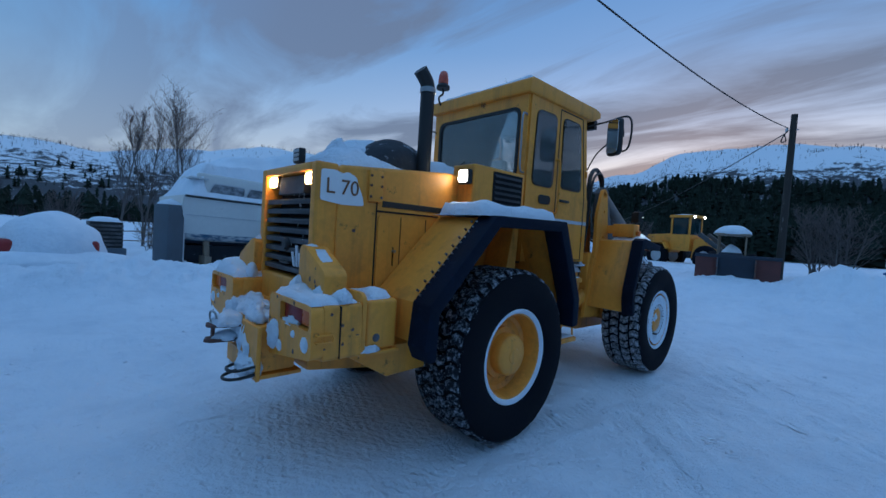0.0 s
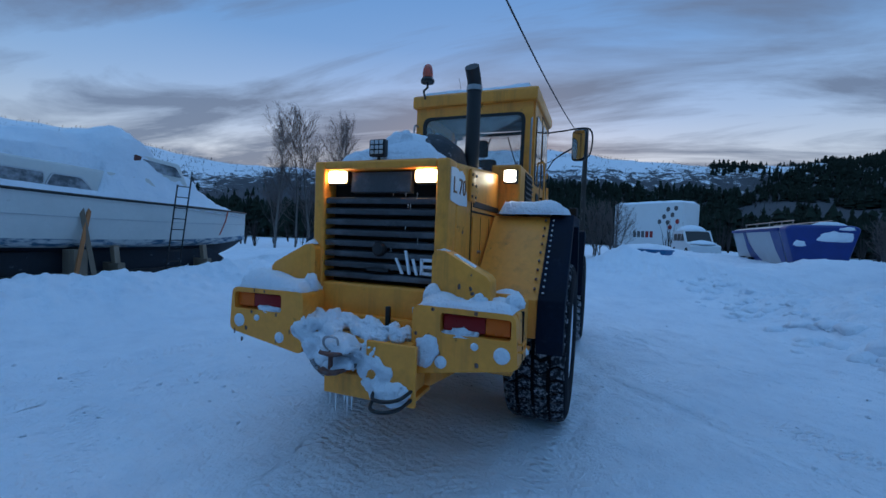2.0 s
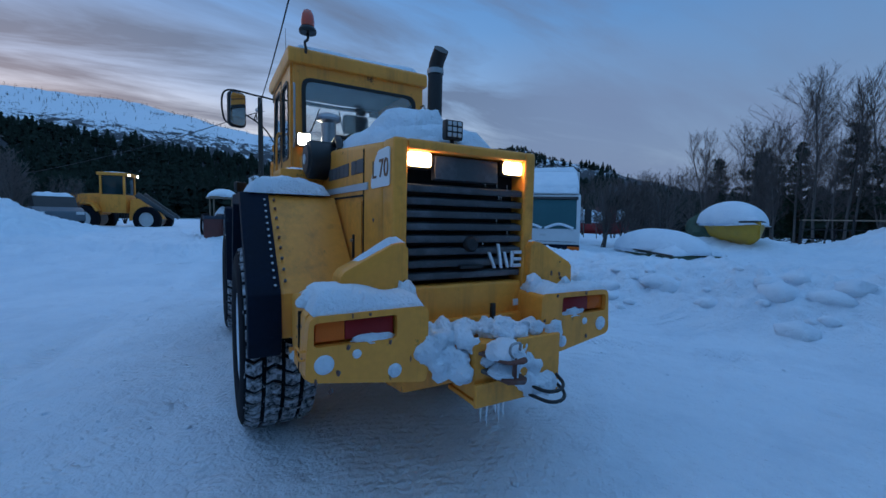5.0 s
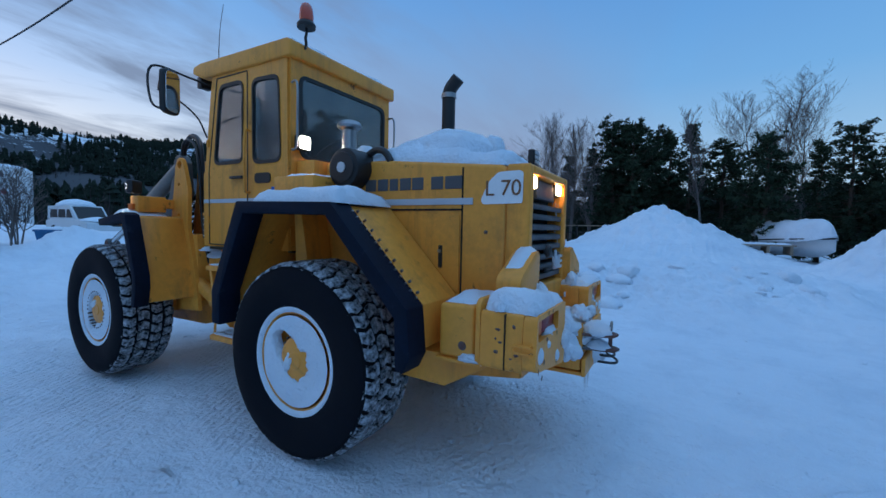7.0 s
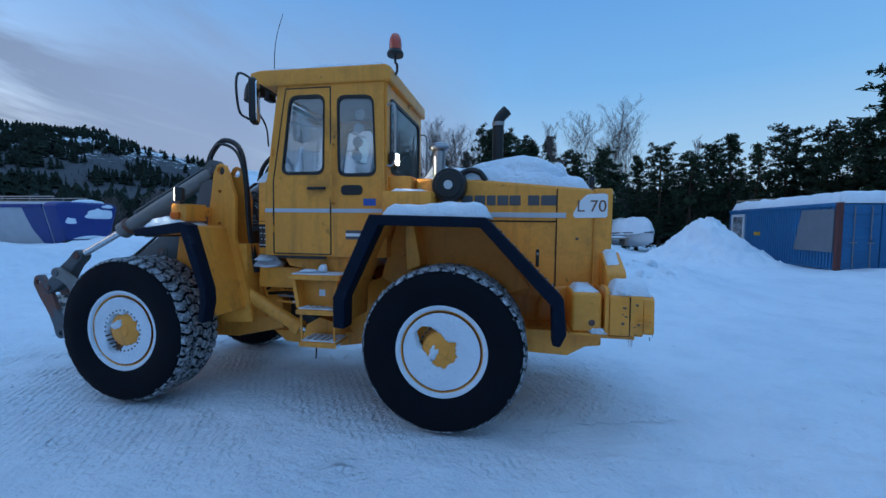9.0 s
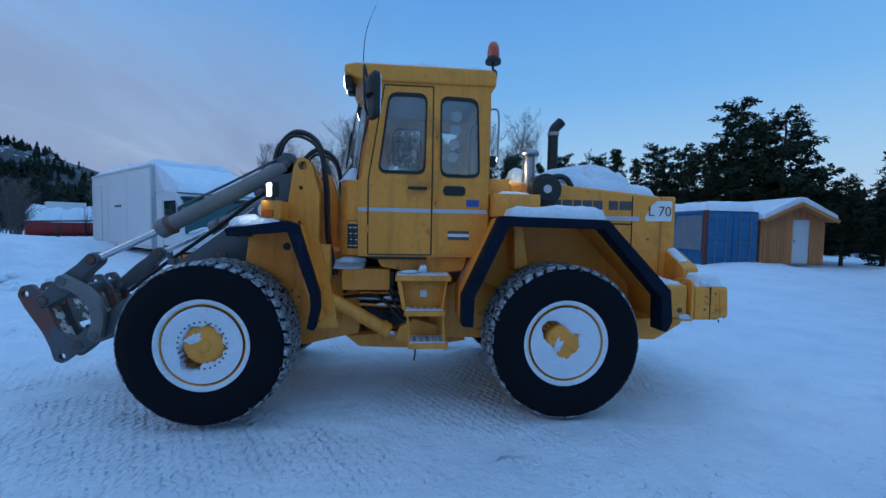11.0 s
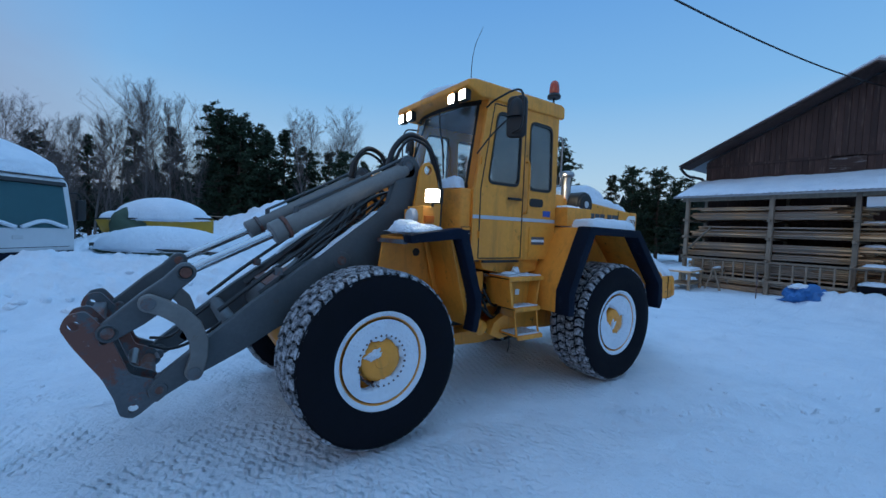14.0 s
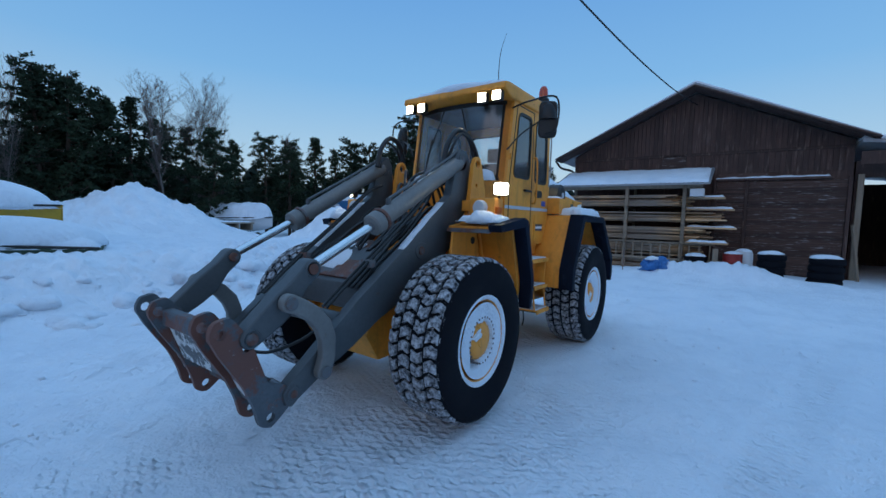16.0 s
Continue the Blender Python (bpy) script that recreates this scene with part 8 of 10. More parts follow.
part("windscreen", prism([(0.37, 1.66), (0.98, 0.99), (1.01, 1.01), (0.40, 1.68)], "y", -0.70, 0.70, 0.004, 1), BLACK, vn, "dark windscreen")
part("rear_window", prism([(-2.085, 1.05), (-2.02, 1.55), (-2.05, 1.56), (-2.12, 1.05)], "y", -0.66, 0.66, 0.004, 1), BLACK, vn)
part("roof_snow", lump(-0.75, 0, 1.73, 1.2, 0.85, 0.42, 0.1, 2, 3, 0.1, 3), SNOW, vn, "thick snow on the roof")
part("bonnet_snow", lump(1.4, 0, 0.85, 0.75, 0.8, 0.25, 0.1, 2, 3, 0.1, 5), SNOW, vn)

# tank trailer
tk = thing("tank_trailer", "blue and silver tank trailer with snow on its end", "tanker", pose(18.3, -9.45, 0.08, 0, 0, 180))
TAPER = math.atan2(0.40, 1.55)
shell = rounded([(-1.18, 2.28), (-0.78, 0.72), (0.78, 0.72), (1.18, 2.28), (0.95, 2.40), (-0.95, 2.40)], 0.16, 5)
tb2 = part("tank", prism(shell, "x", -3.45, 3.30, 0.06, 3), TANKSIDE, tk, "pale silver tank shell")
part("end_cap", prism([(p[0] * 1.012, 1.55 + (p[1] - 1.55) * 1.012) for p in shell], "x", 2.72, 3.46, 0.16, 4), BLUE, tb2, "rounded blue tank end")
for s in (1, -1):
    side = pose(0, -0.985 * s, 1.5, TAPER * 57.2958 * s, 0, 0)
    for shape in ([(-1.75, 0.78), (-1.40, 0.78), (-1.25, 0.20), (-0.75, -0.30), (0.2, -0.78), (-1.2, -0.78), (-1.65, -0.2)], [(1.75, 0.78), (2.74, 0.78), (2.74, -0.80), (2.35, -0.80), (1.95, -0.15)]):
        part("blue_band", plate(shape, [], "y", -0.012 if s > 0 else 0.002, -0.002 if s > 0 else 0.012), BLUE, tb2, "sweeping blue stripe", side)
    part("top_band", box(-3.46, 2.75, *sorted((1.13 * s, 1.215 * s)), 2.16, 2.30, 0.02), BLUE, tb2, "blue top band")
    part("hand_rail", rod((-3.3, 0.62 * s, 2.62), (2.6, 0.62 * s, 2.62), 0.022, seg=8), STEEL, tk)
    for x in (-3.2, -1.6, 0.0, 1.4, 2.5):
        part("rail_post", rod((x, 0.62 * s, 2.36), (x, 0.62 * s, 2.63), 0.018, seg=6), STEEL, tk)
    for x in (-2.4, -1.2):
        wheel_simple(tk, x, 0.9 * s, 0.45, 0.5, 0.3)
part("walkway", box(-3.3, 2.6, -0.5, 0.5, 2.40, 2.46, 0.01), STEEL, tk)
part("chassis", box(-3.3, 3.2, -0.5, 0.5, 0.42, 0.74, 0.01), BLACK, tk)
part("step_bar", box(3.40, 3.55, -1.0, 1.0, 0.78, 0.92, 0.02), BLACK, tk)
for y, z, sy, sz in ((0.35, 1.86, 0.62, 0.30), (-0.72, 1.62, 0.20, 0.18), (0.1, 0.98, 0.75, 0.10), (0.75, 2.25, 0.25, 0.10)):
    part("end_snow", lump(3.45, y, z, 0.05, sy, sz, 0.35, 2.5, 3, 0.4, y), SNOW, tk, "snow plastered on the tank end")
part("top_snow", lump(2.9, 0.4, 2.40, 0.5, 0.6, 0.16, 0.2, 2, 3, 0.2, 3), SNOW, tk)

# boats under snow
def small_boat(name, label, x, y, turn, length, beam_, mat, snow_h, dz=0.0, tilt=0):
    b = thing(name, label, "boat", place(x, y, turn, dz))
    st = []
    for i in range(11):
        t = i / 10
        k = 1 - max(0, (t - 0.4) / 0.6) ** 2.2
        st.append((-length / 2 + length * t, beam_ / 2 * k + 0.01, 0.75 + 0.15 * t, 0.08 + 0.3 * max(0, (t - 0.7) / 0.3) ** 2, beam_ * 0.36 * k + 0.008, 0.30 + 0.1 * t))
    hull_loft(st, [((0.0, 1.0), mat, "hull", "")], b, None)
    part("transom", prism([(-beam_ / 2, 0.75), (beam_ / 2, 0.75), (beam_ * 0.36, 0.3), (0, 0.08), (-beam_ * 0.36, 0.3)], "x", -length / 2 - 0.03, -length / 2 + 0.03, 0.01), mat, b)
    part("gunwale", tube([(p[0], p[1] + 0.02, p[2]) for p in st], 0.03, 6, 2), BLACK, b)
    part("gunwale", tube([(p[0], -p[1] - 0.02, p[2]) for p in st], 0.03, 6, 2), BLACK, b)
    out = [(p[0], p[1] + 0.02) for p in st] + [(p[0], -p[1] - 0.02) for p in reversed(st)]
    part("snow_cover", slab(out, (lambda x, y: 0.74 + 0.30 * snow_h * smooth(beam_ * 0.5, 0, abs(y))), snow_h, 0.05, 0.12, x, 0.45), SNOW, b, "rounded load of snow")
    return b


yb = small_boat("yellow_boat", "yellow boat under a green tarp and deep snow", 2.65, -14.45, 137, 3.9, 1.7, BOATYELLOW, 0.25, -0.45)
part("snow_dome", lump(-0.15, 0, 0.78, 1.85, 0.92, 0.82, 0.05, 1.2, 4, 0.05, 2), SNOW, yb, "high dome of snow")
part("tarp_fold", lump(-0.75, -0.45, 0.20, 0.85, 0.64, 1.04, 0.26, 2.4, 4, 0.2, 9), GREENTARP, yb, "creased green tarpaulin")
part("rubbing_block", box(-2.02, -1.93, 0.35, 0.85, 0.40, 0.80, 0.02), BLACK, yb)
gb = small_boat("green_boat", "low green boat heaped with snow", 2.75, -10.4, -18, 3.4, 1.6, GREENTARP, 0.20, -0.66)
part("snow_dome", lump(-0.10, 0, 0.78, 1.72, 0.86, 0.68, 0.05, 1.2, 4, 0.05, 6), SNOW, gb, "smooth dome of snow")
small_boat("white_motor_boat", "small white and teal motor boat under snow", -8.3, -21.0, 120, 3.6, 1.7, WHITEPAINT, 0.75, 0.2)
ps = thing("pallet_stack", "grey pallets and rails lying in the snow", "pallet", place(-6.9, -19.5, 5, -0.1))
for k in range(3):
    part("pallet_board", box(-1.0, 1.0, -0.5 + 0.4 * k, -0.3 + 0.4 * k, 0.35, 0.42, 0.008), POSTWOOD, ps)
    part("pallet_leg", box(-0.9 + 0.8 * k, -0.8 + 0.8 * k, -0.5, 0.5, 0.0, 0.35, 0.008), POSTWOOD, ps)
part("pallet_snow", slab([(-0.9, -0.45), (0.9, -0.45), (0.9, 0.45), (-0.9, 0.45)], 0.42, 0.06, 0.02, 0.12, 3, 0.1), SNOW, ps)
rf = thing("rail_fence", "long dark rail fence with wire mesh in the snow", "fence", pose(-1.4, -21.5, 0.6, 0, 0, 2))
for k in range(6):
    part("post", box(-4.0 + k * 1.7, -3.92 + k * 1.7, -0.04, 0.04, 0, 1.35, 0.006), BLACK, rf)
for z in (0.5, 0.9, 1.3):
    part("rail", box(-4.1, 4.6, -0.03, 0.03, z, z + 0.05, 0.006), BLACK if z < 1.2 else POSTWOOD, rf)
rb = small_boat("red_boat", "large red wooden boat under snow with a brown canopy", 30.5, -39.0, 222, 9.5, 3.0, RED, 0.5, -0.4)
rb.scale = (1.0, 1.0, 2.3)
part("canopy", prism([(1.15 * math.cos(k * math.pi / 10), 0.75 + 0.85 * math.sin(k * math.pi / 10)) for k in range(11)], "x", 1.0, 3.2, 0.05), BRICKRED, rb, "faded red rounded canopy")
part("wheelhouse", box(-3.4, -0.6, -0.9, 0.9, 0.7, 1.55, 0.06), WHITEPAINT, rb, "white wheelhouse under snow")
part("ladder_rail", rod((-3.0, 1.55, 0.0), (-2.4, 1.5, 1.5), 0.05, seg=6), POSTWOOD, rb)
part("ladder_rail", rod((-2.5, 1.55, 0.0), (-1.9, 1.5, 1.5), 0.05, seg=6), POSTWOOD, rb)


# ---- buildings ----
# blue site cabin and container, in one row
cn = thing("shipping_container", "blue corrugated container with end doors, side window and snowy roof", "container", pose(-12.85, -11.97, 0.33))
part("body", box(-2.42, 0.0, -7.40, 0.0, 0, 2.30, 0.02), BLUEWALL, cn)
for k in range(46):
    y = -7.32 + k * 0.16
    if not (-7.15 < y < -5.85):
        part("wall_rib", box(0.0, 0.030, y, y + 0.075, 0.08, 2.22, 0.010, 1), BLUEWALL, cn)
part("top_rail", box(-0.06, 0.045, -7.40, 0.0, 2.22, 2.34, 0.01), BLUEWALL, cn)
part("corner_post", box(-0.10, 0.05, -0.10, 0.06, 0, 2.34, 0.012), BRICKRED, cn, "rusty corner post")
wn = part("window", ring([(-7.12, 0.86), (-5.92, 0.86), (-5.92, 2.12), (-7.12, 2.12)], [(-7.0, 0.98), (-6.04, 0.98), (-6.04, 2.0), (-7.0, 2.0)], "x", 0.0, 0.05), WHITEPAINT, cn, "white-framed window")
part("pane", box(0.004, 0.014, -7.0, -6.04, 0.98, 2.0, 0), BOATGLASS, wn)
part("sill", box(0.0, 0.09, -7.15, -5.89, 0.83, 0.87, 0.006), WHITEPAINT, wn)
part("sign_plate", box(0.03, 0.04, -5.05, -4.55, 1.12, 1.28, 0.004), BOATYELLOW, cn, "small yellow sign plate")
part("grey_cover", plate([(-2.15, 0.62), (-0.12, 0.62), (-0.12, 2.12), (-1.75, 2.12)], [], "x", 0.045, 0.085), GREYTARP, cn, "grey sheet hung on the wall")
for s in (1, -1):
    d = part("door", box(*sorted((-1.21 + 0.02 * s, -1.21 + 1.13 * s)), 0.0, 0.05, 0.08, 2.24, 0.015), BLUEWALL, cn, "blue end door")
    for x in (0.3, 0.8):
        part("lock_bar", rod((-1.21 + x * s, 0.085, 0.1), (-1.21 + x * s, 0.085, 2.2), 0.018, seg=8), STEEL, d)
        part("lock_handle", box(-1.21 + x * s - 0.10, -1.21 + x * s + 0.10, 0.09, 0.11, 0.95, 0.99, 0.006), STEEL, d)
    for k in range(5):
        part("door_rib", box(*sorted((-1.21 + 0.06 * s, -1.21 + 1.08 * s)), 0.05, 0.07, 0.25 + 0.42 * k, 0.37 + 0.42 * k, 0.01, 1), BLUEWALL, d)
snow_on(cn, [(-2.42, -7.38), (0.03, -7.38), (0.03, 0.04), (-2.42, 0.04)], 2.32, 0.42, 7, 0.05, 0.2, 0.4)
for a, b in (((-0.2, -7.2), (-2.2, -6.6)), ((-0.4, -6.4), (-2.0, -7.0)), ((-0.3, -6.2), (-1.6, -6.1))):
    part("roof_timber", beam((*a, 2.80), (*b, 2.86), 0.09, 0.09, 0.008), POSTWOOD, cn, "grey timber lying on the roof")
# timber shed
sh = thing("timber_shed", "small unpainted timber shed with a white door", "shed", pose(-16.95, -12.95, 0.40, 0, 0, -4))
SW = 1.42
front = plate([(-SW, 0), (SW, 0), (SW, 1.95), (0.0, 2.55), (-SW, 1.95)], [[(-0.74, 0.02), (0.02, 0.02), (0.02, 1.95), (-0.74, 1.95)]], "y", 0.94, 1.0)
part("front_wall", front, SHEDWOOD, sh)
part("back_wall", prism([(-SW, 0), (SW, 0), (SW, 1.95), (0.0, 2.55), (-SW, 1.95)], "y", -2.0, -1.94, 0), SHEDWOOD, sh)
for s in (1, -1):
    part("side_wall", box(*sorted(((SW - 0.06) * s, SW * s)), -1.94, 0.94, 0, 1.95, 0.004), SHEDWOOD, sh)
    part("roof_slope", prism([(0.0, 2.58), (1.62 * s, 1.84), (1.62 * s, 1.92), (0.0, 2.68)], "y", -2.3, 1.45, 0.008), SHEDWOOD, sh)
    part("roof_snow", prism(rounded([(0.0, 2.68), (1.62 * s, 1.92), (1.59 * s, 2.14), (0.2 * s, 2.86), (0.0, 2.90)], 0.06), "y", -2.25, 1.40, 0.05, 3), SNOW, sh, "thick snow on the roof")
    part("barge_board", beam((0, 1.46, 2.60), (1.62 * s, 1.46, 1.86), 0.04, 0.14, 0.004), SHEDWOOD, sh)
for k in range(18):
    x = -SW + 0.075 + k * 0.15
    top = 2.5 - abs(x) * 0.44
    lo = 1.98 if abs(x + 0.36) < 0.44 else 0.03
    part("board", box(x - 0.068, x + 0.068, 1.0, 1.022, lo, top, 0.004, 1), SHEDWOOD, sh)
dr = part("door", box(-0.73, 0.01, 0.95, 1.01, 0.04, 1.94, 0.008), WHITEPAINT, sh, "white door")
part("door_handle", box(-0.10, -0.05, 1.01, 1.06, 0.95, 1.06, 0.01), STEEL, dr)
for s in (1, -1):
    part("door_trim", box(*sorted((-0.36 + 0.38 * s, -0.36 + 0.47 * s)), 1.02, 1.045, 0.05, 2.0, 0.004), SHEDWOOD, sh)

# barn: gable towards +x
BX, BY0, BY1, PEAK = -15.0, -3.75, 5.65, (0.95, 6.95)
EAVE = 4.75
barn = thing("barn", "large dark brown plank barn with a shallow gable roof", "barn", pose(0, 0, 0))
slope = (PEAK[1] - EAVE) / (PEAK[0] - BY0)
part("gable_wall", plate([(BY0, -0.2), (BY1, -0.2), (BY1, PEAK[1] - slope * (BY1 - PEAK[0])), PEAK, (BY0, EAVE)], [], "x", BX - 0.2, BX), BARNWOOD, barn, "dark brown plank gable")
part("side_wall", box(BX - 14, BX - 0.2, BY0, BY0 + 0.2, -0.2, EAVE, 0), BARNWOOD, barn)
part("side_wall", box(BX - 14, BX - 0.2, BY1 - 0.2, BY1, -0.2, 4.3, 0), BARNWOOD, barn)
part("back_wall", box(BX - 14.2, BX - 14, BY0, BY1, -0.2, 5.0, 0), BARNWOOD, barn)
for s, yo, lab in ((-1, BY0 - 0.65, ""), (1, BY1 + 0.45, "")):
    ze = PEAK[1] + 0.10 - slope * abs(yo - PEAK[0])
    part("roof_slope", prism([(PEAK[0], PEAK[1] + 0.10), (yo, ze), (yo, ze + 0.12), (PEAK[0], PEAK[1] + 0.24)], "x", BX - 14.5, BX + 0.75, 0.01), SHEETMETAL, barn, "sheet metal roof slope")
    part("roof_snow", prism([(PEAK[0], PEAK[1] + 0.245), (yo + 0.12 * -s, ze + 0.125), (yo + 0.12 * -s, ze + 0.22), (PEAK[0], PEAK[1] + 0.36)], "x", BX - 14.4, BX + 0.60, 0.03), SNOW, barn, "thin snow on the roof")
    part("barge_board", beam((BX + 0.77, PEAK[0], PEAK[1] + 0.10), (BX + 0.77, yo, ze + 0.02), 0.28, 0.05, 0.006), BARNWOOD, barn)
    part("soffit", prism([(PEAK[0], PEAK[1] + 0.07), (yo, ze - 0.03), (yo, ze), (PEAK[0], PEAK[1] + 0.10)], "x", BX, BX + 0.72, 0), BARNWOOD, barn)
part("gutter", tube([(BX + 0.7, BY0 - 0.68, EAVE - 0.22), (BX + 0.3, BY0 - 0.55, EAVE - 0.5), (BX + 0.05, BY0 - 0.06, EAVE - 0.7), (BX + 0.05, BY0 - 0.06, EAVE - 1.3)], 0.05, 8), BLACK, barn)
part("small_board", box(BX + 0.03, BX + 0.06, -0.1, 0.75, 4.0, 4.55, 0.005), SLATWOOD, barn, "pale boarded hatch")
# upright boards of the gable
rnd = random.Random(3)
y = BY0 + 0.02
while y < BY1 - 0.1:
    w = 0.155
    top = min(PEAK[1] - slope * abs(y - PEAK[0]), PEAK[1] - slope * abs(y + w - PEAK[0])) - 0.02
    part("plank", box(BX, BX + 0.022 + rnd.uniform(0, 0.012), y + 0.006, y + w - 0.006, 4.55 + rnd.uniform(-0.02, 0.02), top, 0.003, 1), BARNWOOD, barn)
    part("plank", box(BX, BX + 0.015 + rnd.uniform(0, 0.010), y + 0.006, y + w - 0.006, 3.75, 4.53, 0.003, 1), BARNWOOD, barn)
    y += w
part("belt_board", box(BX + 0.0, BX + 0.06, BY0, BY1, 4.50, 4.60, 0.004), BARNWOOD, barn)
# slatted screens right of the rack
for y0, y1 in ((1.85, 2.75), (2.85, 5.55)):
    scr = part("slat_screen", box(BX + 0.02, BX + 0.08, y0, y1, 0.05, 3.45, 0.005), SLATWOOD, barn, "screen of red-brown slats")
    for k in range(42):
        z = 0.10 + k * 0.079
        part("slat", box(BX + 0.08, BX + 0.105 + rnd.uniform(0, 0.02), y0 + rnd.uniform(0, 0.04), y1 - rnd.uniform(0, 0.04), z, z + 0.062, 0.003, 1), SLATWOOD, scr)
for y in (1.80, 2.80, 5.60):
    part("screen_post", box(BX + 0.08, BX + 0.16, y - 0.05, y + 0.05, 0, 3.55, 0.005), BARNWOOD, barn)
part("sill_snow", slab([(BX + 0.08, 1.8), (BX + 0.2, 1.8), (BX + 0.2, 5.1), (BX + 0.08, 5.1)], 3.55, 0.05, 0.02, 0.08, 2, 0.05), SNOW, barn)
part("sill", box(BX + 0.0, BX + 0.2, 1.8, 5.15, 3.47, 3.55, 0.004), BARNWOOD, barn)
part("upper_panel", box(BX + 0.02, BX + 0.05, 1.9, 3.4, 3.58, 3.75, 0.004), SLATWOOD, barn)
part("brace", beam((BX + 0.35, 5.95, 0.0), (BX + 0.08, 5.75, 1.9), 0.08, 0.08, 0.004), POSTWOOD, barn)
ext = thing("barn_annex", "dark plank annex beside the barn", "annex", pose(0, 0, 0))
part("front_wall", plate([(5.72, -0.2), (11.0, -0.2), (11.0, 4.05), (5.72, 4.05)], [[(5.95, -0.1), (9.0, -0.1), (9.0, 3.5), (5.95, 3.5)]], "x", BX - 0.3, BX - 0.1), BARNWOOD, ext)
for y0, y1 in ((5.66, 5.72), (10.8, 11.0)):
    part("side_wall", box(BX - 10, BX - 0.3, y0, y1, -0.2, 4.05, 0), BARNWOOD, ext)
part("back_wall", box(BX - 10.2, BX - 10, 5.66, 11.0, -0.2, 4.05, 0), BARNWOOD, ext)
part("roof", prism([(5.7, 4.55), (11.4, 3.9), (11.4, 4.0), (5.7, 4.67)], "x", BX - 10.3, BX + 0.7, 0.01), SHEETMETAL, ext)
part("fascia", box(BX + 0.68, BX + 0.72, 5.7, 11.4, 3.85, 4.25, 0.004), BARNWOOD, ext)
part("roof_snow", prism([(5.75, 4.675), (11.3, 4.02), (11.3, 4.14), (5.75, 4.82)], "x", BX - 10.2, BX + 0.55, 0.03), SNOW, ext)
part("door_post", box(BX - 0.1, BX + 0.02, 5.78, 5.94, -0.1, 3.6, 0.006), POSTWOOD, ext)

# lumber rack under a lean-to roof
rack = thing("lumber_rack", "timber rack under a snowy lean-to roof", "lumber rack", pose(0, 0, 0))
RX = -13.35
roofp = [(BX + 0.02, 3.95), (RX + 0.35, 3.20), (RX + 0.35, 3.24), (BX + 0.02, 4.0)]
part("lean_to_roof", prism(roofp, "y", -4.0, 1.75, 0.003, 1), SHEETMETAL, rack, "corrugated lean-to roof")
for k in range(38):
    y = -3.98 + k * 0.152
    part("corrugation", prism([(BX + 0.05, 4.0), (RX + 0.36, 3.24), (RX + 0.36, 3.265), (BX + 0.05, 4.03)], "y", y, y + 0.075, 0.008, 1), SHEETMETAL, rack)
part("roof_snow", slab([(BX + 0.05, -3.95), (RX + 0.30, -3.95), (RX + 0.30, 1.70), (BX + 0.05, 1.70)], (lambda x, y: 4.02 - (x - BX) * 0.378), 0.07, 0.02, 0.15, 8, 0.15), SNOW, rack, "snow on the lean-to roof")
for y in (-3.6, -1.05, 0.95):
    part("post", box(RX - 0.06, RX + 0.06, y - 0.06, y + 0.06, -0.1, 3.28, 0.006), POSTWOOD, rack)
    part("post", box(BX + 0.1, BX + 0.2, y - 0.05, y + 0.05, -0.1, 3.8, 0.006), POSTWOOD, rack)
    for z in (0.55, 1.15, 1.85, 2.45):
        part("bearer", box(BX + 0.1, RX + 0.25, y - 0.04, y + 0.04, z - 0.08, z, 0.004), POSTWOOD, rack)
part("front_beam", box(RX - 0.04, RX + 0.04, -3.8, 1.5, 3.10, 3.24, 0.005), POSTWOOD, rack)
part("diagonal", beam((RX + 0.05, -3.55, 1.3), (RX + 0.05, -2.75, 2.2), 0.07, 0.05, 0.004), POSTWOOD, rack)
part("rail", box(RX + 0.07, RX + 0.12, -3.7, 2.0, 1.02, 1.09, 0.004), POSTWOOD, rack)
part("rail", box(RX + 0.07, RX + 0.12, -3.7, 2.0, 0.40, 0.48, 0.004), POSTWOOD, rack)
for k in range(18):
    part("baluster", box(RX + 0.075, RX + 0.11, -3.6 + k * 0.32, -3.55 + k * 0.32, 0.45, 1.04, 0.003, 1), POSTWOOD, rack)
n = 0
for z, layers, y0, y1 in ((0.55, 7, -3.9, 1.7), (1.15, 8, -3.9, 1.9), (1.85, 6, -3.8, 2.3), (2.45, 7, -3.7, 1.2), (0.0, 6, -3.6, 1.0)):
    for l in range(layers):
        for c in range(4):
            ya, yb = y0 + rnd.uniform(0, 0.7), y1 - rnd.uniform(0, 0.9)
            if c == 3 and rnd.random() < 0.16:
                continue
            x = BX + 0.25 + c * 0.36 + rnd.uniform(-0.06, 0.09) * (c == 3)
            m_ = Matrix.Translation((x, 0, z + 0.004 + l * 0.062)) @ pose(0, 0, 0, 0, 0, rnd.uniform(-0.8, 0.8))
            ob = solo("board", box(-0.15, 0.15, ya, yb, 0.0, 0.052, 0.004, 1), PLANK, "long weathered sawn board lying on the rack", "board", m_, "boards on the rack")
            n += 1
for z, y0, y1, x in ((1.62, 1.0, 2.6, RX - 0.4), (2.30, 0.9, 2.5, RX - 0.5), (1.08, 1.1, 2.4, RX + 0.1), (2.72, 1.0, 2.2, RX - 0.4)):
    b_ = solo("snowy_board", box(-0.25, 0.25, y0, y1, 0, 0.06, 0.005), PLANK, "snow-dusted boards sticking out of the rack", "board", pose(x, 0, z), "snowy boards")
    part("snow_cap", slab([(-0.23, y0 + 0.03), (0.23, y0 + 0.03), (0.23, y1 - 0.03), (-0.23, y1 - 0.03)], 0.06, 0.06, 0.02, 0.08, z, 0.08), SNOW, b_)
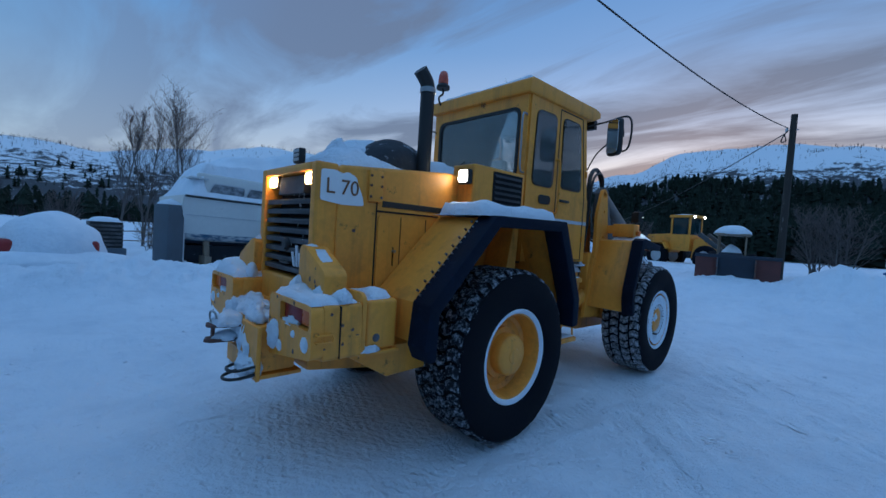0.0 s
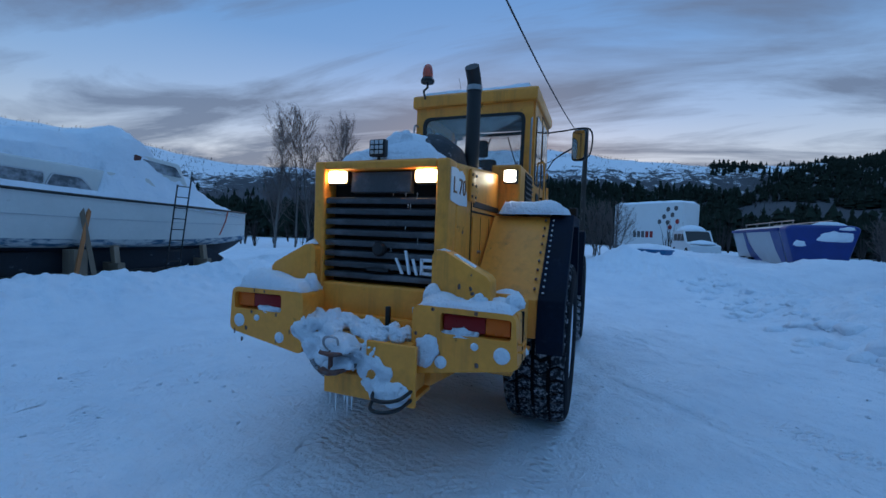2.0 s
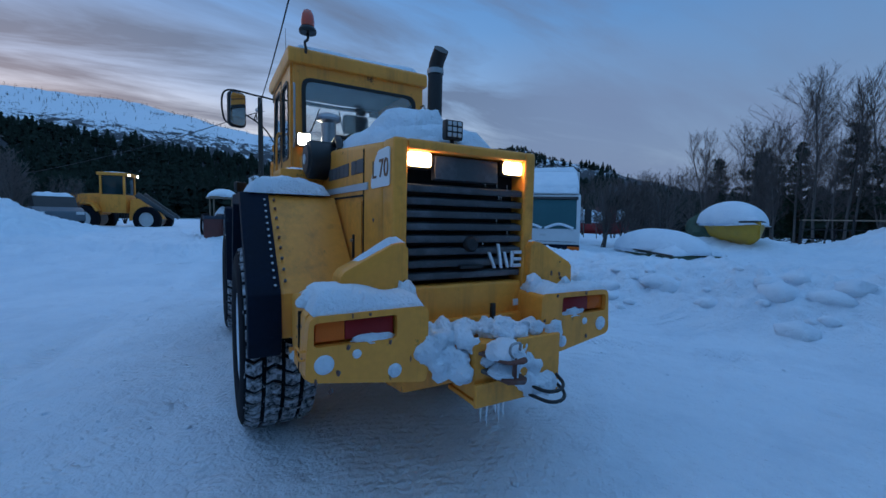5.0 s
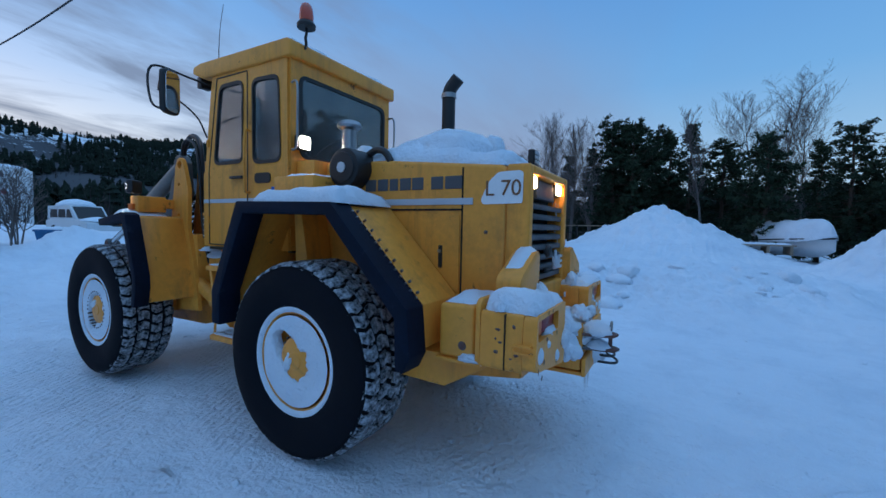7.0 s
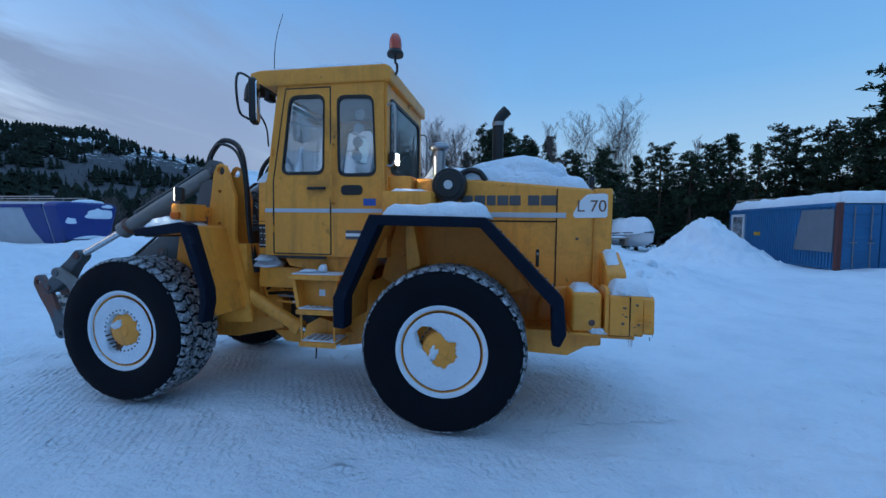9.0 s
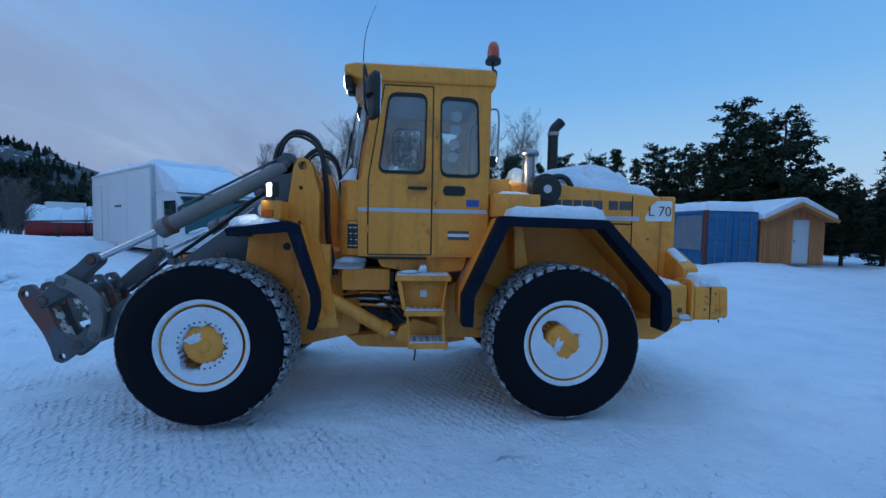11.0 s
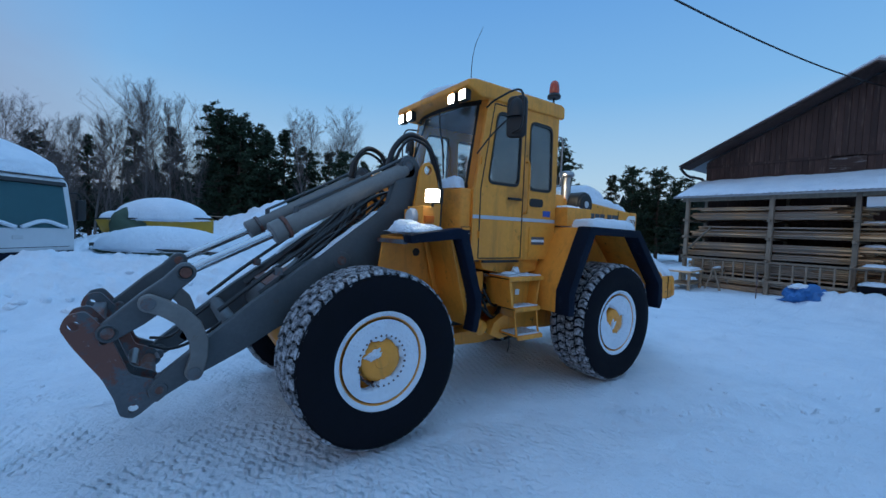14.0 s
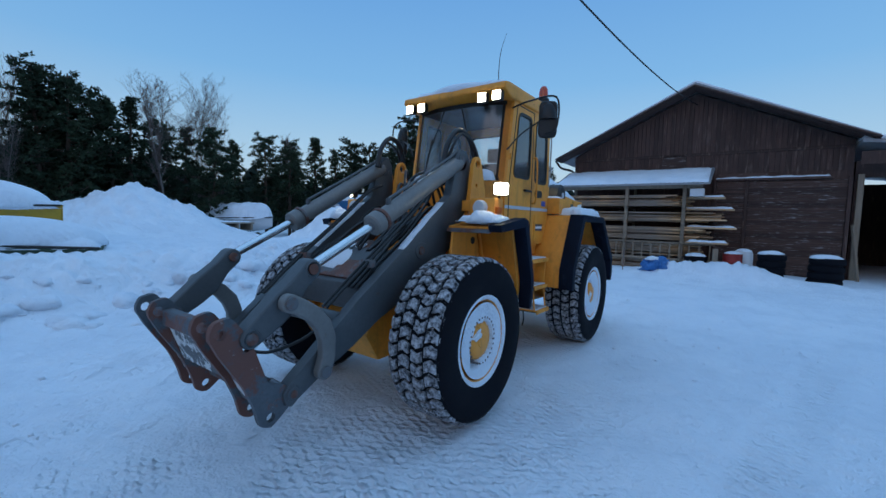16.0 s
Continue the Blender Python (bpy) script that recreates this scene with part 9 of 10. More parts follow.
solo("white_box", box(-0.2, 0.2, -0.22, 0.22, 0, 0.28, 0.02), WHITEPAINT, "white plastic box on the rack", "box", pose(RX, 1.35, 2.79))


# clutter in front of the barn
def tyre_stack(x, y, count, r, label):
    t = thing("tyre_stack", label, "tyre stack", place(x, y, 20, -0.05), "tyre stacks")
    for k in range(count):
        z = 0.11 + k * 0.215
        part("tyre", lathe([(r * 0.55, z - 0.09), (r * 0.92, z - 0.105), (r, z - 0.06), (r, z + 0.06), (r * 0.92, z + 0.105), (r * 0.55, z + 0.09)], "z", 32, (0.012 * (k % 2), 0.01 * k, 0), True), RUBBER, t)
    part("snow_cap", lump(0, 0, count * 0.215 - 0.02, r * 0.92, r * 0.92, 0.13, 0.12, 2, 3, 0.1, x), SNOW, t, "cap of snow")
    return t


tyre_stack(-12.2, 3.55, 4, 0.37, "stack of four black tyres capped with snow")
tyre_stack(-12.3, 4.85, 4, 0.42, "stack of four black tyres capped with snow")
tyre_stack(-13.0, 1.45, 3, 0.36, "stack of three black tyres sunk in the snow")
dm = thing("oil_drum", "red steel oil drum beside a white one", "drum", place(-13.2, 2.55, 0, -0.1))
part("shell", lathe([(0.0, 0.0), (0.29, 0.0), (0.29, 0.28), (0.305, 0.30), (0.29, 0.32), (0.29, 0.58), (0.305, 0.60), (0.29, 0.62), (0.29, 0.88), (0.0, 0.88)], "z", 32), RED, dm)
part("snow_cap", lump(0, 0, 0.87, 0.27, 0.27, 0.10, 0.1, 2, 3, 0.1), SNOW, dm)
dm = thing("white_drum", "white plastic drum with snow on top", "drum", place(-13.75, 2.85, 0, -0.1))
part("shell", lathe([(0.0, 0.0), (0.27, 0.0), (0.29, 0.1), (0.29, 0.85), (0.25, 0.95), (0.0, 0.95)], "z", 32), WHITEPAINT, dm)
part("snow_cap", lump(0, 0, 0.94, 0.25, 0.25, 0.10, 0.1, 2, 3, 0.1), SNOW, dm)
tp = thing("blue_tarp_bundle", "bundle wrapped in blue tarpaulin, dusted with snow", "tarpaulin", place(-11.0, 0.5, 20, -0.12))
part("wrap", lump(0, 0, 0, 0.40, 0.50, 0.40, 0.40, 3.5, 4, 0.2, 5), TARPBLUE, tp)
for x, y, z, r in ((0.0, -0.10, 0.33, 0.20), (0.05, 0.40, 0.06, 0.14), (-0.25, 0.15, 0.20, 0.2)):
    part("snow_cap", lump(x, y, z, r, r * 1.2, r * 0.6, 0.35, 3.5, 3, 0.2, 8 + x), SNOW, tp)
solo("post_stub", box(-0.08, 0.08, -0.08, 0.08, 0, 1.0, 0.01), POSTWOOD, "short dark wooden post by the rack", "post", place(-12.9, 2.05, 10, -0.1))
solo("marker_stake", rod((0, 0, -0.1), (0.01, 0.01, 0.75), 0.014, seg=8), RUSTY, "thin steel stake standing in the snow", "stake", place(-10.8, -0.5))
tb3 = thing("work_table", "low timber work table with snow on it", "table", place(-12.2, -3.05, 10, -0.05))
part("tabletop", box(-0.8, 0.8, -0.4, 0.4, 0.66, 0.72, 0.006), PLANK, tb3)
for x in (-0.7, 0.7):
    for y in (-0.32, 0.32):
        part("leg", box(x - 0.04, x + 0.04, y - 0.04, y + 0.04, 0, 0.66, 0.005), PLANK, tb3)
part("shelf", box(-0.75, 0.75, -0.35, 0.35, 0.25, 0.29, 0.005), PLANK, tb3)
part("snow_cap", slab([(-0.78, -0.38), (0.78, -0.38), (0.78, 0.38), (-0.78, 0.38)], 0.72, 0.07, 0.02, 0.08, 4, 0.1), SNOW, tb3)
for k, (x, y) in enumerate(((-13.2, -2.4),)):
    w = thing("sawhorse", "small grey timber sawhorse in the snow", "sawhorse", place(x, y, 30 * k, -0.05), "")
    part("top_beam", beam((-0.5, 0, 0.75), (0.5, 0, 0.75), 0.08, 0.10, 0.005), POSTWOOD, w)
    for sx in (-0.4, 0.4):
        for s in (1, -1):
            part("leg", beam((sx, 0.25 * s, 0), (sx * 0.9, 0.02 * s, 0.74), 0.05, 0.05, 0.004), POSTWOOD, w)
    part("snow_cap", lump(0, 0, 0.79, 0.48, 0.07, 0.07, 0.2, 3, 2, 0.1, k), SNOW, w)


# ---- trees ----
NEEDLES = shade("pine_needles", (0.030, 0.048, 0.026), 0.8, vary=0.35, scale=1.2, fine=10, bump=0, second=(0.42, 0.45, 0.50), second_range=(0.69, 0.77), second_scale=2.2, per_object=0.2, spec=0.2)
PINEBARK = shade("pine_bark", (0.085, 0.055, 0.040), 0.9, vary=0.3, scale=3, fine=14, bump=0.4, dist=0.02, stretch=(3, 3, 0.6))
BIRCHBARK = shade("birch_bark", (0.15, 0.13, 0.12), 0.85, vary=0.35, scale=3, fine=16, bump=0.2, stretch=(2, 2, 6))
TWIG = shade("bare_twigs", (0.13, 0.10, 0.092), 0.9, vary=0.3, scale=2, bump=0)
FIR = shade("far_conifers", (0.020, 0.030, 0.022), 0.9, vary=0.4, scale=0.08, fine=0.9, bump=0, spec=0.1, second=(0.20, 0.22, 0.26), second_range=(0.64, 0.74), second_scale=0.5)
SCRUB = shade("far_birch_scrub", (0.055, 0.045, 0.045), 0.95, vary=0.35, scale=0.2, fine=1.5, bump=0, spec=0.1)


def fast_tube(verts, faces, pts, r0, r1, seg=4):
    base = len(verts)
    side = None
    for i, p in enumerate(pts):
        d = (pts[min(i + 1, len(pts) - 1)] - pts[max(i - 1, 0)]).normalized()
        side = d.orthogonal().normalized() if side is None else (side - d * side.dot(d)).normalized()
        up = d.cross(side)
        r = r0 + (r1 - r0) * i / (len(pts) - 1)
        for k in range(seg):
            a = 6.28319 * k / seg
            verts.append(p + (side * math.cos(a) + up * math.sin(a)) * r)
    for i in range(len(pts) - 1):
        for k in range(seg):
            a, b = base + i * seg + k, base + i * seg + (k + 1) % seg
            faces.append((a, b, b + seg, a + seg))


def raw(name, verts, faces, mat, parent=None, label=""):
    me = bpy.data.meshes.new(name)
    me.from_pydata([tuple(v) for v in verts], [], faces)
    me.materials.append(mat)
    ob = new(name, me)
    ob.parent = parent
    return tagged(ob, label)


def tuft(verts, faces, c, size, rnd, count=9):
    """A clump of needle blades round c."""
    for _ in range(count):
        d = V((rnd.gauss(0, 1), rnd.gauss(0, 1), rnd.gauss(0.15, 0.6))).normalized()
        s = d.cross(V((rnd.uniform(-1, 1), rnd.uniform(-1, 1), rnd.uniform(-1, 1)))).normalized()
        l, w = size * rnd.uniform(0.6, 1.3), size * rnd.uniform(0.17, 0.32)
        b = len(verts)
        p = c + V((rnd.uniform(-1, 1), rnd.uniform(-1, 1), rnd.uniform(-0.6, 0.6))) * size * 0.75
        verts += [p - s * w, p + s * w, p + d * l + s * w * 0.5, p + d * l * 1.1 - s * w * 0.2]
        faces.append((b, b + 1, b + 2, b + 3))


def build_pine(label, h, seed, kind):
    rnd = random.Random(seed)
    t = thing("pine_tree", label, "pine", None, "pines at the yard's edge")
    tv, tf, nv, nf = [], [], [], []
    lean = V((rnd.uniform(-0.03, 0.03), rnd.uniform(-0.03, 0.03), 1))
    pts = [lean * (h * k / 8) + V((rnd.uniform(-0.06, 0.06), rnd.uniform(-0.06, 0.06), 0)) * (k > 0) for k in range(9)]
    fast_tube(tv, tf, pts, h * 0.020, h * 0.004, 8)
    n = int(h * (11 if kind == "round" else 12))
    for i in range(n):
        f = (i + rnd.random()) / n
        if kind == "round":
            z = h * (0.10 + 0.88 * f)
            reach = h * 0.23 * math.sin(math.pi * min(1, 0.30 + 0.68 * f)) ** 0.6 * rnd.uniform(0.55, 1.15) + 0.2
            rise = rnd.uniform(-0.05, 0.45)
        elif kind == "tall":
            z = h * (0.14 + 0.84 * f)
            reach = h * 0.17 * (1 - 0.55 * f) * rnd.uniform(0.35, 1.3) + 0.2
            rise = rnd.uniform(-0.1, 0.35)
        else:
            z = h * (0.06 + 0.92 * f)
            reach = h * 0.20 * (1.02 - f) ** 0.8 * rnd.uniform(0.6, 1.15) + 0.12
            rise = rnd.uniform(-0.30, 0.1)
        a = rnd.uniform(0, 6.283)
        out = V((math.cos(a), math.sin(a), rise))
        p0 = lean * z
        p1 = p0 + out * reach * 0.5 + V((0, 0, -0.04 * reach))
        p2 = p0 + out * reach + V((0, 0, 0.10 * reach))
        fast_tube(tv, tf, [p0, p1, p2], 0.012 + h * 0.003 * (1 - f), 0.008, 4)
        k = max(3, int(reach * 5.2))
        for j in range(k):
            u = 0.30 + 0.72 * (j + rnd.random()) / k
            c = p0 + (p2 - p0) * u + V((rnd.gauss(0, 0.18), rnd.gauss(0, 0.18), rnd.gauss(0.06, 0.14))) * (0.4 + reach * 0.34)
            tuft(nv, nf, c, 0.20 if kind != "spruce" else 0.18, rnd, 14)
    raw("trunk", tv, tf, PINEBARK, t)
    raw("crown", nv, nf, NEEDLES, t, "dark green needles in uneven clumps")
    return t


def build_birch(label, h, seed, spread_=1.0, stems=1, name="birch_tree", cat="birch", group="bare birches", density=1.0, fullness=0.22):
    rnd = random.Random(seed)
    t = thing(name, label, cat, None, group)
    tv, tf, bv, bf = [], [], [], []

    def grow(p, d, length, r, level):
        pts = [p]
        q = p.copy()
        dd = d.copy()
        bend = (0.045, 0.10, 0.14, 0.10)[level]
        for k in range(5):
            dd = (dd + V((rnd.gauss(0, bend), rnd.gauss(0, bend), (0.03, 0.10, 0.06, -0.02)[level]))).normalized()
            q = q + dd * length / 5
            pts.append(q.copy())
        kept = pts if level < 2 else (pts[0], pts[2], pts[5]) if level == 2 else (pts[0], pts[5])
        fast_tube(tv if level == 0 else bv, tf if level == 0 else bf, kept, r, r * (0.14, 0.3, 0.4, 0.6)[level], (7, 4, 3, 3)[level])
        if level >= 3:
            return
        n = max(2, int((30, 9, 7)[level] * density))
        for i in range(n):
            f = (0.20 + 0.79 * (i + rnd.random()) / n) if level == 0 else (0.12 + 0.88 * (i + rnd.random()) / n)
            k = min(4, int(f * 5))
            base = pts[k] + (pts[k + 1] - pts[k]) * (f * 5 - k)
            a = rnd.uniform(0, 6.283)
            out = V((math.cos(a), math.sin(a), 0))
            if level == 0:
                nd = (out * spread_ * (1.15 - 0.55 * f) + V((0, 0, 0.80 + 0.3 * f))).normalized()
                ln = (h * fullness * 1.45 * math.sin(math.pi * (0.16 + 0.74 * f)) ** 0.8 + 0.15) * rnd.uniform(0.6, 1.15)
            else:
                nd = (out * spread_ * 0.75 + dd * 0.85 + V((0, 0, 0.18))).normalized()
                ln = length * (0.46 * (1.2 - f * 0.6) if level == 1 else 0.55) * rnd.uniform(0.6, 1.2)
            grow(base, nd, ln, max((0.014, 0.0075, 0.0048)[level], r * (0.24, 0.36, 0.5)[level] * (1.1 - 0.6 * f)), level + 1)

    for _ in range(stems):
        lean = 0.25 if stems > 2 else 0.10
        d = V((rnd.uniform(-lean, lean) * (stems > 1) + rnd.uniform(-0.04, 0.04), rnd.uniform(-lean, lean) * (stems > 1) + rnd.uniform(-0.04, 0.04), 1)).normalized()
        grow(V((rnd.uniform(-0.2, 0.2) * (stems > 1), rnd.uniform(-0.2, 0.2) * (stems > 1), -0.1)), d, h * rnd.uniform(0.88, 1.0), h * 0.0075 + 0.01, 0)
    raw("trunk", tv, tf, BIRCHBARK, t)
    raw("crown", bv, bf, TWIG, t, "fine bare twigs")
    return t


def set_tree(proto, used, x, y, turn, size):
    m = Matrix.Translation((x, y, ground_z(x, y) - 0.05)) @ pose(0, 0, 0, 0, 0, turn)
    if proto.name in used:
        o = copy_thing(proto, m)
    else:
        used.add(proto.name)
        o = proto
        o.matrix_basis = m
    o.scale = (size, size, size)
    return o


def from_yard(az, r):
    return 1 + r * math.cos(radians(az)), 3.5 + r * math.sin(radians(az))


used = set()
PINES = {"round": build_pine("broad dark pine dusted with snow", 8.5, 11, "round"), "round2": build_pine("broad dark pine with gaps in its crown", 8.5, 14, "round"),
         "tall": build_pine("tall slender pine with a ragged crown", 9.5, 23, "tall"), "tall2": build_pine("tall pine with open layered branches", 9.5, 26, "tall"),
         "spruce": build_pine("narrow dark conifer dusted with snow", 7.5, 31, "spruce"), "spruce2": build_pine("narrow dark conifer leaning a little", 7.0, 37, "spruce")}
BIRCHES = [build_birch("bare birch with fine upright twigs", 9.0, 5, 0.75, fullness=0.19), build_birch("bare birch with a full rounded crown", 9.0, 9, 1.25, density=1.1, fullness=0.25), build_birch("slim bare birch with short twigs", 8.5, 13, 0.65, fullness=0.13),
           build_birch("bare birch of two stems", 8.5, 17, 0.8, 2, density=0.85, fullness=0.19)]
H = {"round": 8.5, "round2": 8.5, "tall": 9.5, "tall2": 9.5, "spruce": 7.5, "spruce2": 7.0}
rnd = random.Random(77)
for az, r, kind, h in ((-92.5, 27, "tall", 7.2), (-94.6, 27, "round", 6.8), (-96.6, 28.5, "round2", 6.8), (-93.6, 28.5, "round2", 7.2), (-98.2, 28, "spruce", 6.4), (-100, 29, "spruce2", 7.0), (-103, 30, "round", 6.5), (-108, 27, "round2", 6.0),
                       (-111, 30, "spruce", 6.3), (-114, 27.5, "tall", 6.3), (-117, 28, "round", 5.8), (-120.5, 29, "spruce2", 6.8), (-123, 28.5, "spruce", 6.0), (-125.5, 29, "tall2", 6.9), (-128, 30, "round2", 6.8),
                       (-130.5, 28, "round", 6.4), (-133.2, 27, "tall2", 8.5), (-135.0, 28, "round", 7.4), (-137.6, 27, "round2", 7.6), (-139, 30, "round2", 6.4), (-142.5, 27, "round", 4.2), (-145, 30, "spruce", 5.9), (-148, 28, "round2", 6.0), (-151, 28, "round", 6.0),
                       (-154, 30, "round2", 5.6), (-88, 32, "spruce", 7.0), (-85, 34, "spruce2", 6.8), (-81, 34, "spruce", 6.4), (-77, 36, "round", 6.5), (-106, 33, "spruce2", 7.2), (-73, 36, "spruce2", 6.2), (-118.5, 33, "tall", 7.0)):
    x, y = from_yard(az, r)
    set_tree(PINES[kind], used, x, y, rnd.uniform(0, 360), h / H[kind])
for az, r, k, h in ((-66, 30, 0, 6.0), (-69, 29, 2, 6.2), (-72, 31, 1, 6.8), (-75, 28, 3, 7.0), (-78, 29, 0, 7.4), (-80.5, 27, 2, 7.3), (-83, 28, 1, 8.0), (-85, 27, 0, 8.6), (-87.2, 27, 2, 8.6), (-89.5, 28, 3, 8.0), (-91, 30, 2, 7.8),
                    (-102.5, 26, 2, 7.2), (-104.6, 33, 1, 9.9), (-106.9, 33.3, 1, 10.4), (-109.2, 33, 3, 9.0), (-116, 31, 2, 8.0), (-60, 34, 1, 7.0), (-56, 36, 2, 6.7), (-63, 36, 3, 6.9), (-68, 27, 1, 4.6), (-71, 27.5, 3, 4.4), (-74, 30, 0, 5.2), (-77, 27, 1, 4.6), (-79.5, 30, 3, 5.0), (-82, 26.5, 1, 4.5), (-84.5, 29.5, 3, 5.2), (-87, 26, 1, 4.4), (-90, 26.5, 3, 4.6), (-58, 35, 0, 7.2), (-61.5, 33, 2, 6.6), (-64.5, 35, 1, 7.4), (-67.5, 33, 3, 7.0), (-70.5, 35, 0, 7.6), (-73.5, 33, 2, 7.2), (-76.5, 34, 1, 7.8), (-79, 33, 3, 7.4), (-81.8, 32, 0, 8.0), (-86, 31, 1, 8.2)):
    x, y = from_yard(az, r)
    h *= 0.68 if az > -73 else 0.93
    set_tree(BIRCHES[k], used, x, y, rnd.uniform(0, 360), h / (8.5 if k > 1 else 9.0))
for x, y, k, h in ((-1.9, 23.0, 2, 7.5), (-0.85, 23.2, 3, 6.9), (0.85, 23.0, 1, 7.6), (1.25, 23.5, 0, 7.8), (21.0, 23.0, 2, 11.8), (23.2, 22.8, 1, 11.0), (24.5, 22.3, 0, 12.2), (26.2, 21.5, 3, 11.4), (27.5, 22.5, 1, 10.8), (22.2, 24.0, 3, 6.5), (25.5, 23.6, 0, 6.0)):
    set_tree(BIRCHES[k], used, x, y, rnd.uniform(0, 360), h / (8.5 if k > 1 else 9.0))
SHRUB = build_birch("bare shrub with many thin stems", 3.2, 41, 1.3, 7, "shrub", "shrub", "bare shrubs", 0.55)
SHRUB2 = build_birch("low bare shrub of thin dark stems", 2.6, 43, 1.5, 6, "shrub", "shrub", "bare shrubs", 0.55)
for x, y, s in ((16.8, -2.0, 1.1), (17.6, -1.3, 0.9), (21, 9, 1.0), (23, 12, 1.1), (25, 14, 1.2), (22, 16, 1.0), (27, 11, 1.2), (29, 15, 1.3), (15.0, -13.0, 0.9), (16.2, -14.0, 0.9), (17.5, -12.6, 0.8), (-1.2, 18.0, 0.6), (-4.0, 24.0, 0.8), (2.0, 24, 0.9), (24, 8.0, 0.8), (8.0, -14.5, 0.95), (7.1, -15.2, 1.1), (6.2, -16.1, 1.0), (7.6, -16.4, 1.05)):
    set_tree(SHRUB if rnd.random() < 0.5 else SHRUB2, used, x, y, rnd.uniform(0, 360), s)


# ---- far woods ----
def far_woods(name, label, mat, spots, seed, bare=False):
    rnd = random.Random(seed)
    verts, faces = [], []
    for x, y, z, h in spots:
        near = math.hypot(x, y) < 150
        w = h * (rnd.uniform(0.22, 0.35) if bare else rnd.uniform(0.13, 0.27) if near else rnd.uniform(0.17, 0.36))
        if bare:
            for _ in range(9):
                a, b = rnd.uniform(0, 6.283), len(verts)
                t = V((math.cos(a) * w * rnd.uniform(0.2, 1), math.sin(a) * w * rnd.uniform(0.2, 1), h * rnd.uniform(0.6, 1.0)))
                s = V((-math.sin(a), math.cos(a), 0)) * h * 0.012
                p = V((x, y, z))
                verts += [p - s, p + s, p + t + s * 0.3, p + t - s * 0.3]
                faces.append((b, b + 1, b + 2, b + 3))
            continue
        layers = 9 if near else 5
        for k in range(layers):
            f0 = 0.10 + 0.86 * k / layers
            r = w * (1.0 - 0.78 * (k / layers) ** 1.3) * rnd.uniform(0.55, 1.35)
            b = len(verts)
            ph = rnd.uniform(0, 6.28)
            for j in range(7):
                a = ph + 6.283 * j / 7
                rr = r * rnd.uniform(0.65, 1.25)
                verts.append((x + rr * math.cos(a), y + rr * math.sin(a), z + h * (f0 + rnd.uniform(-0.03, 0.03))))
            verts.append((x + rnd.uniform(-0.1, 0.1) * w, y + rnd.uniform(-0.1, 0.1) * w, z + h * min(1, f0 + (0.17 if near else 0.26))))
            faces += [(b + j, b + (j + 1) % 7, b + 7) for j in range(7)]
    ob = raw(name, verts, faces, mat)
    return tagged(ob, label, "forest", kind="stuff")


def hill_or_ground(x, y):
    a, r = math.degrees(math.atan2(y, x)), math.hypot(x, y)
    g = ground_z(x, y)
    return max(g, hill_z(a, r)) if r > 170 and -85 < a < 135 else g


rnd = random.Random(5)
spots, scrub = [], []
while len(spots) < 13500:
    a = rnd.uniform(-66, 64)
    r = 75 + (520 if a < -15 else 400) * rnd.random() ** 1.0 if a < 30 else 100 + 220 * rnd.random() ** 0.9
    x, y = r * math.cos(radians(a)), r * math.sin(radians(a))
    h = rnd.uniform(4.0, 9.0) * (0.65 + min(r, 200) / 260) * (0.8 if a > 30 else 1)
    if noise.noise(V((x * 0.03, y * 0.03, 1))) > (-0.45 if r < 190 or a > -15 else 0.16):
        spots.append((x, y, hill_or_ground(x, y) - 0.3, h))
while len(spots) < 15000:
    a, r = rnd.uniform(40, 112), rnd.uniform(150, 235) if rnd.random() < 0.6 else rnd.uniform(200, 480)
    x, y = r * math.cos(radians(a)), r * math.sin(radians(a))
    spots.append((x, y, hill_or_ground(x, y) - 0.3, rnd.uniform(4, 9)))
while len(spots) < 16600:
    a = rnd.uniform(-165, -60)
    r = rnd.uniform(60 if a > -84 else 38, 75)
    x, y = r * math.cos(radians(a)), r * math.sin(radians(a))
    spots.append((x, y, ground_z(x, y) - 0.3, rnd.uniform(3.2, 6.5)))
while len(spots) < 17700:
    a = rnd.uniform(18, 60)
    r = rnd.uniform(75, 140)
    x, y = r * math.cos(radians(a)), r * math.sin(radians(a))
    if noise.noise(V((x * 0.05, y * 0.05, 4))) > -0.25:
        spots.append((x, y, ground_z(x, y) - 0.3, rnd.uniform(5.5, 10.5) * r / 110))
far_woods("conifer_wood", "dark conifer wood along the foot of the hills", FIR, spots, 8)
while len(scrub) < 8000:
    a, r = rnd.uniform(-70, 112), rnd.uniform(150, 720)
    x, y = r * math.cos(radians(a)), r * math.sin(radians(a))
    if rnd.random() < 0.25 + 0.75 * (noise.noise(V((x * 0.01, y * 0.01, 6))) > 0.0):
        scrub.append((x, y, hill_or_ground(x, y) - 0.3, rnd.uniform(2.5, 6.0)))
# pines standing on the ridge
ridge = []
while len(ridge) < 2200:
    a = rnd.gauss(-28, 12)
    if -52 < a < -12:
        r = rnd.uniform(430, 775)
        x, y = r * math.cos(radians(a)), r * math.sin(radians(a))
        if noise.noise(V((x * 0.012, y * 0.012, 3))) > -0.1:
            ridge.append((x, y, hill_z(a, r) - 0.5, rnd.uniform(5, 11)))
far_woods("ridge_wood", "scattered pines standing along the snowy ridge", FIR, ridge, 18)
far_woods("birch_scrub", "bare birch scrub on the snowy hillside", SCRUB, scrub, 9, True)
brush = []
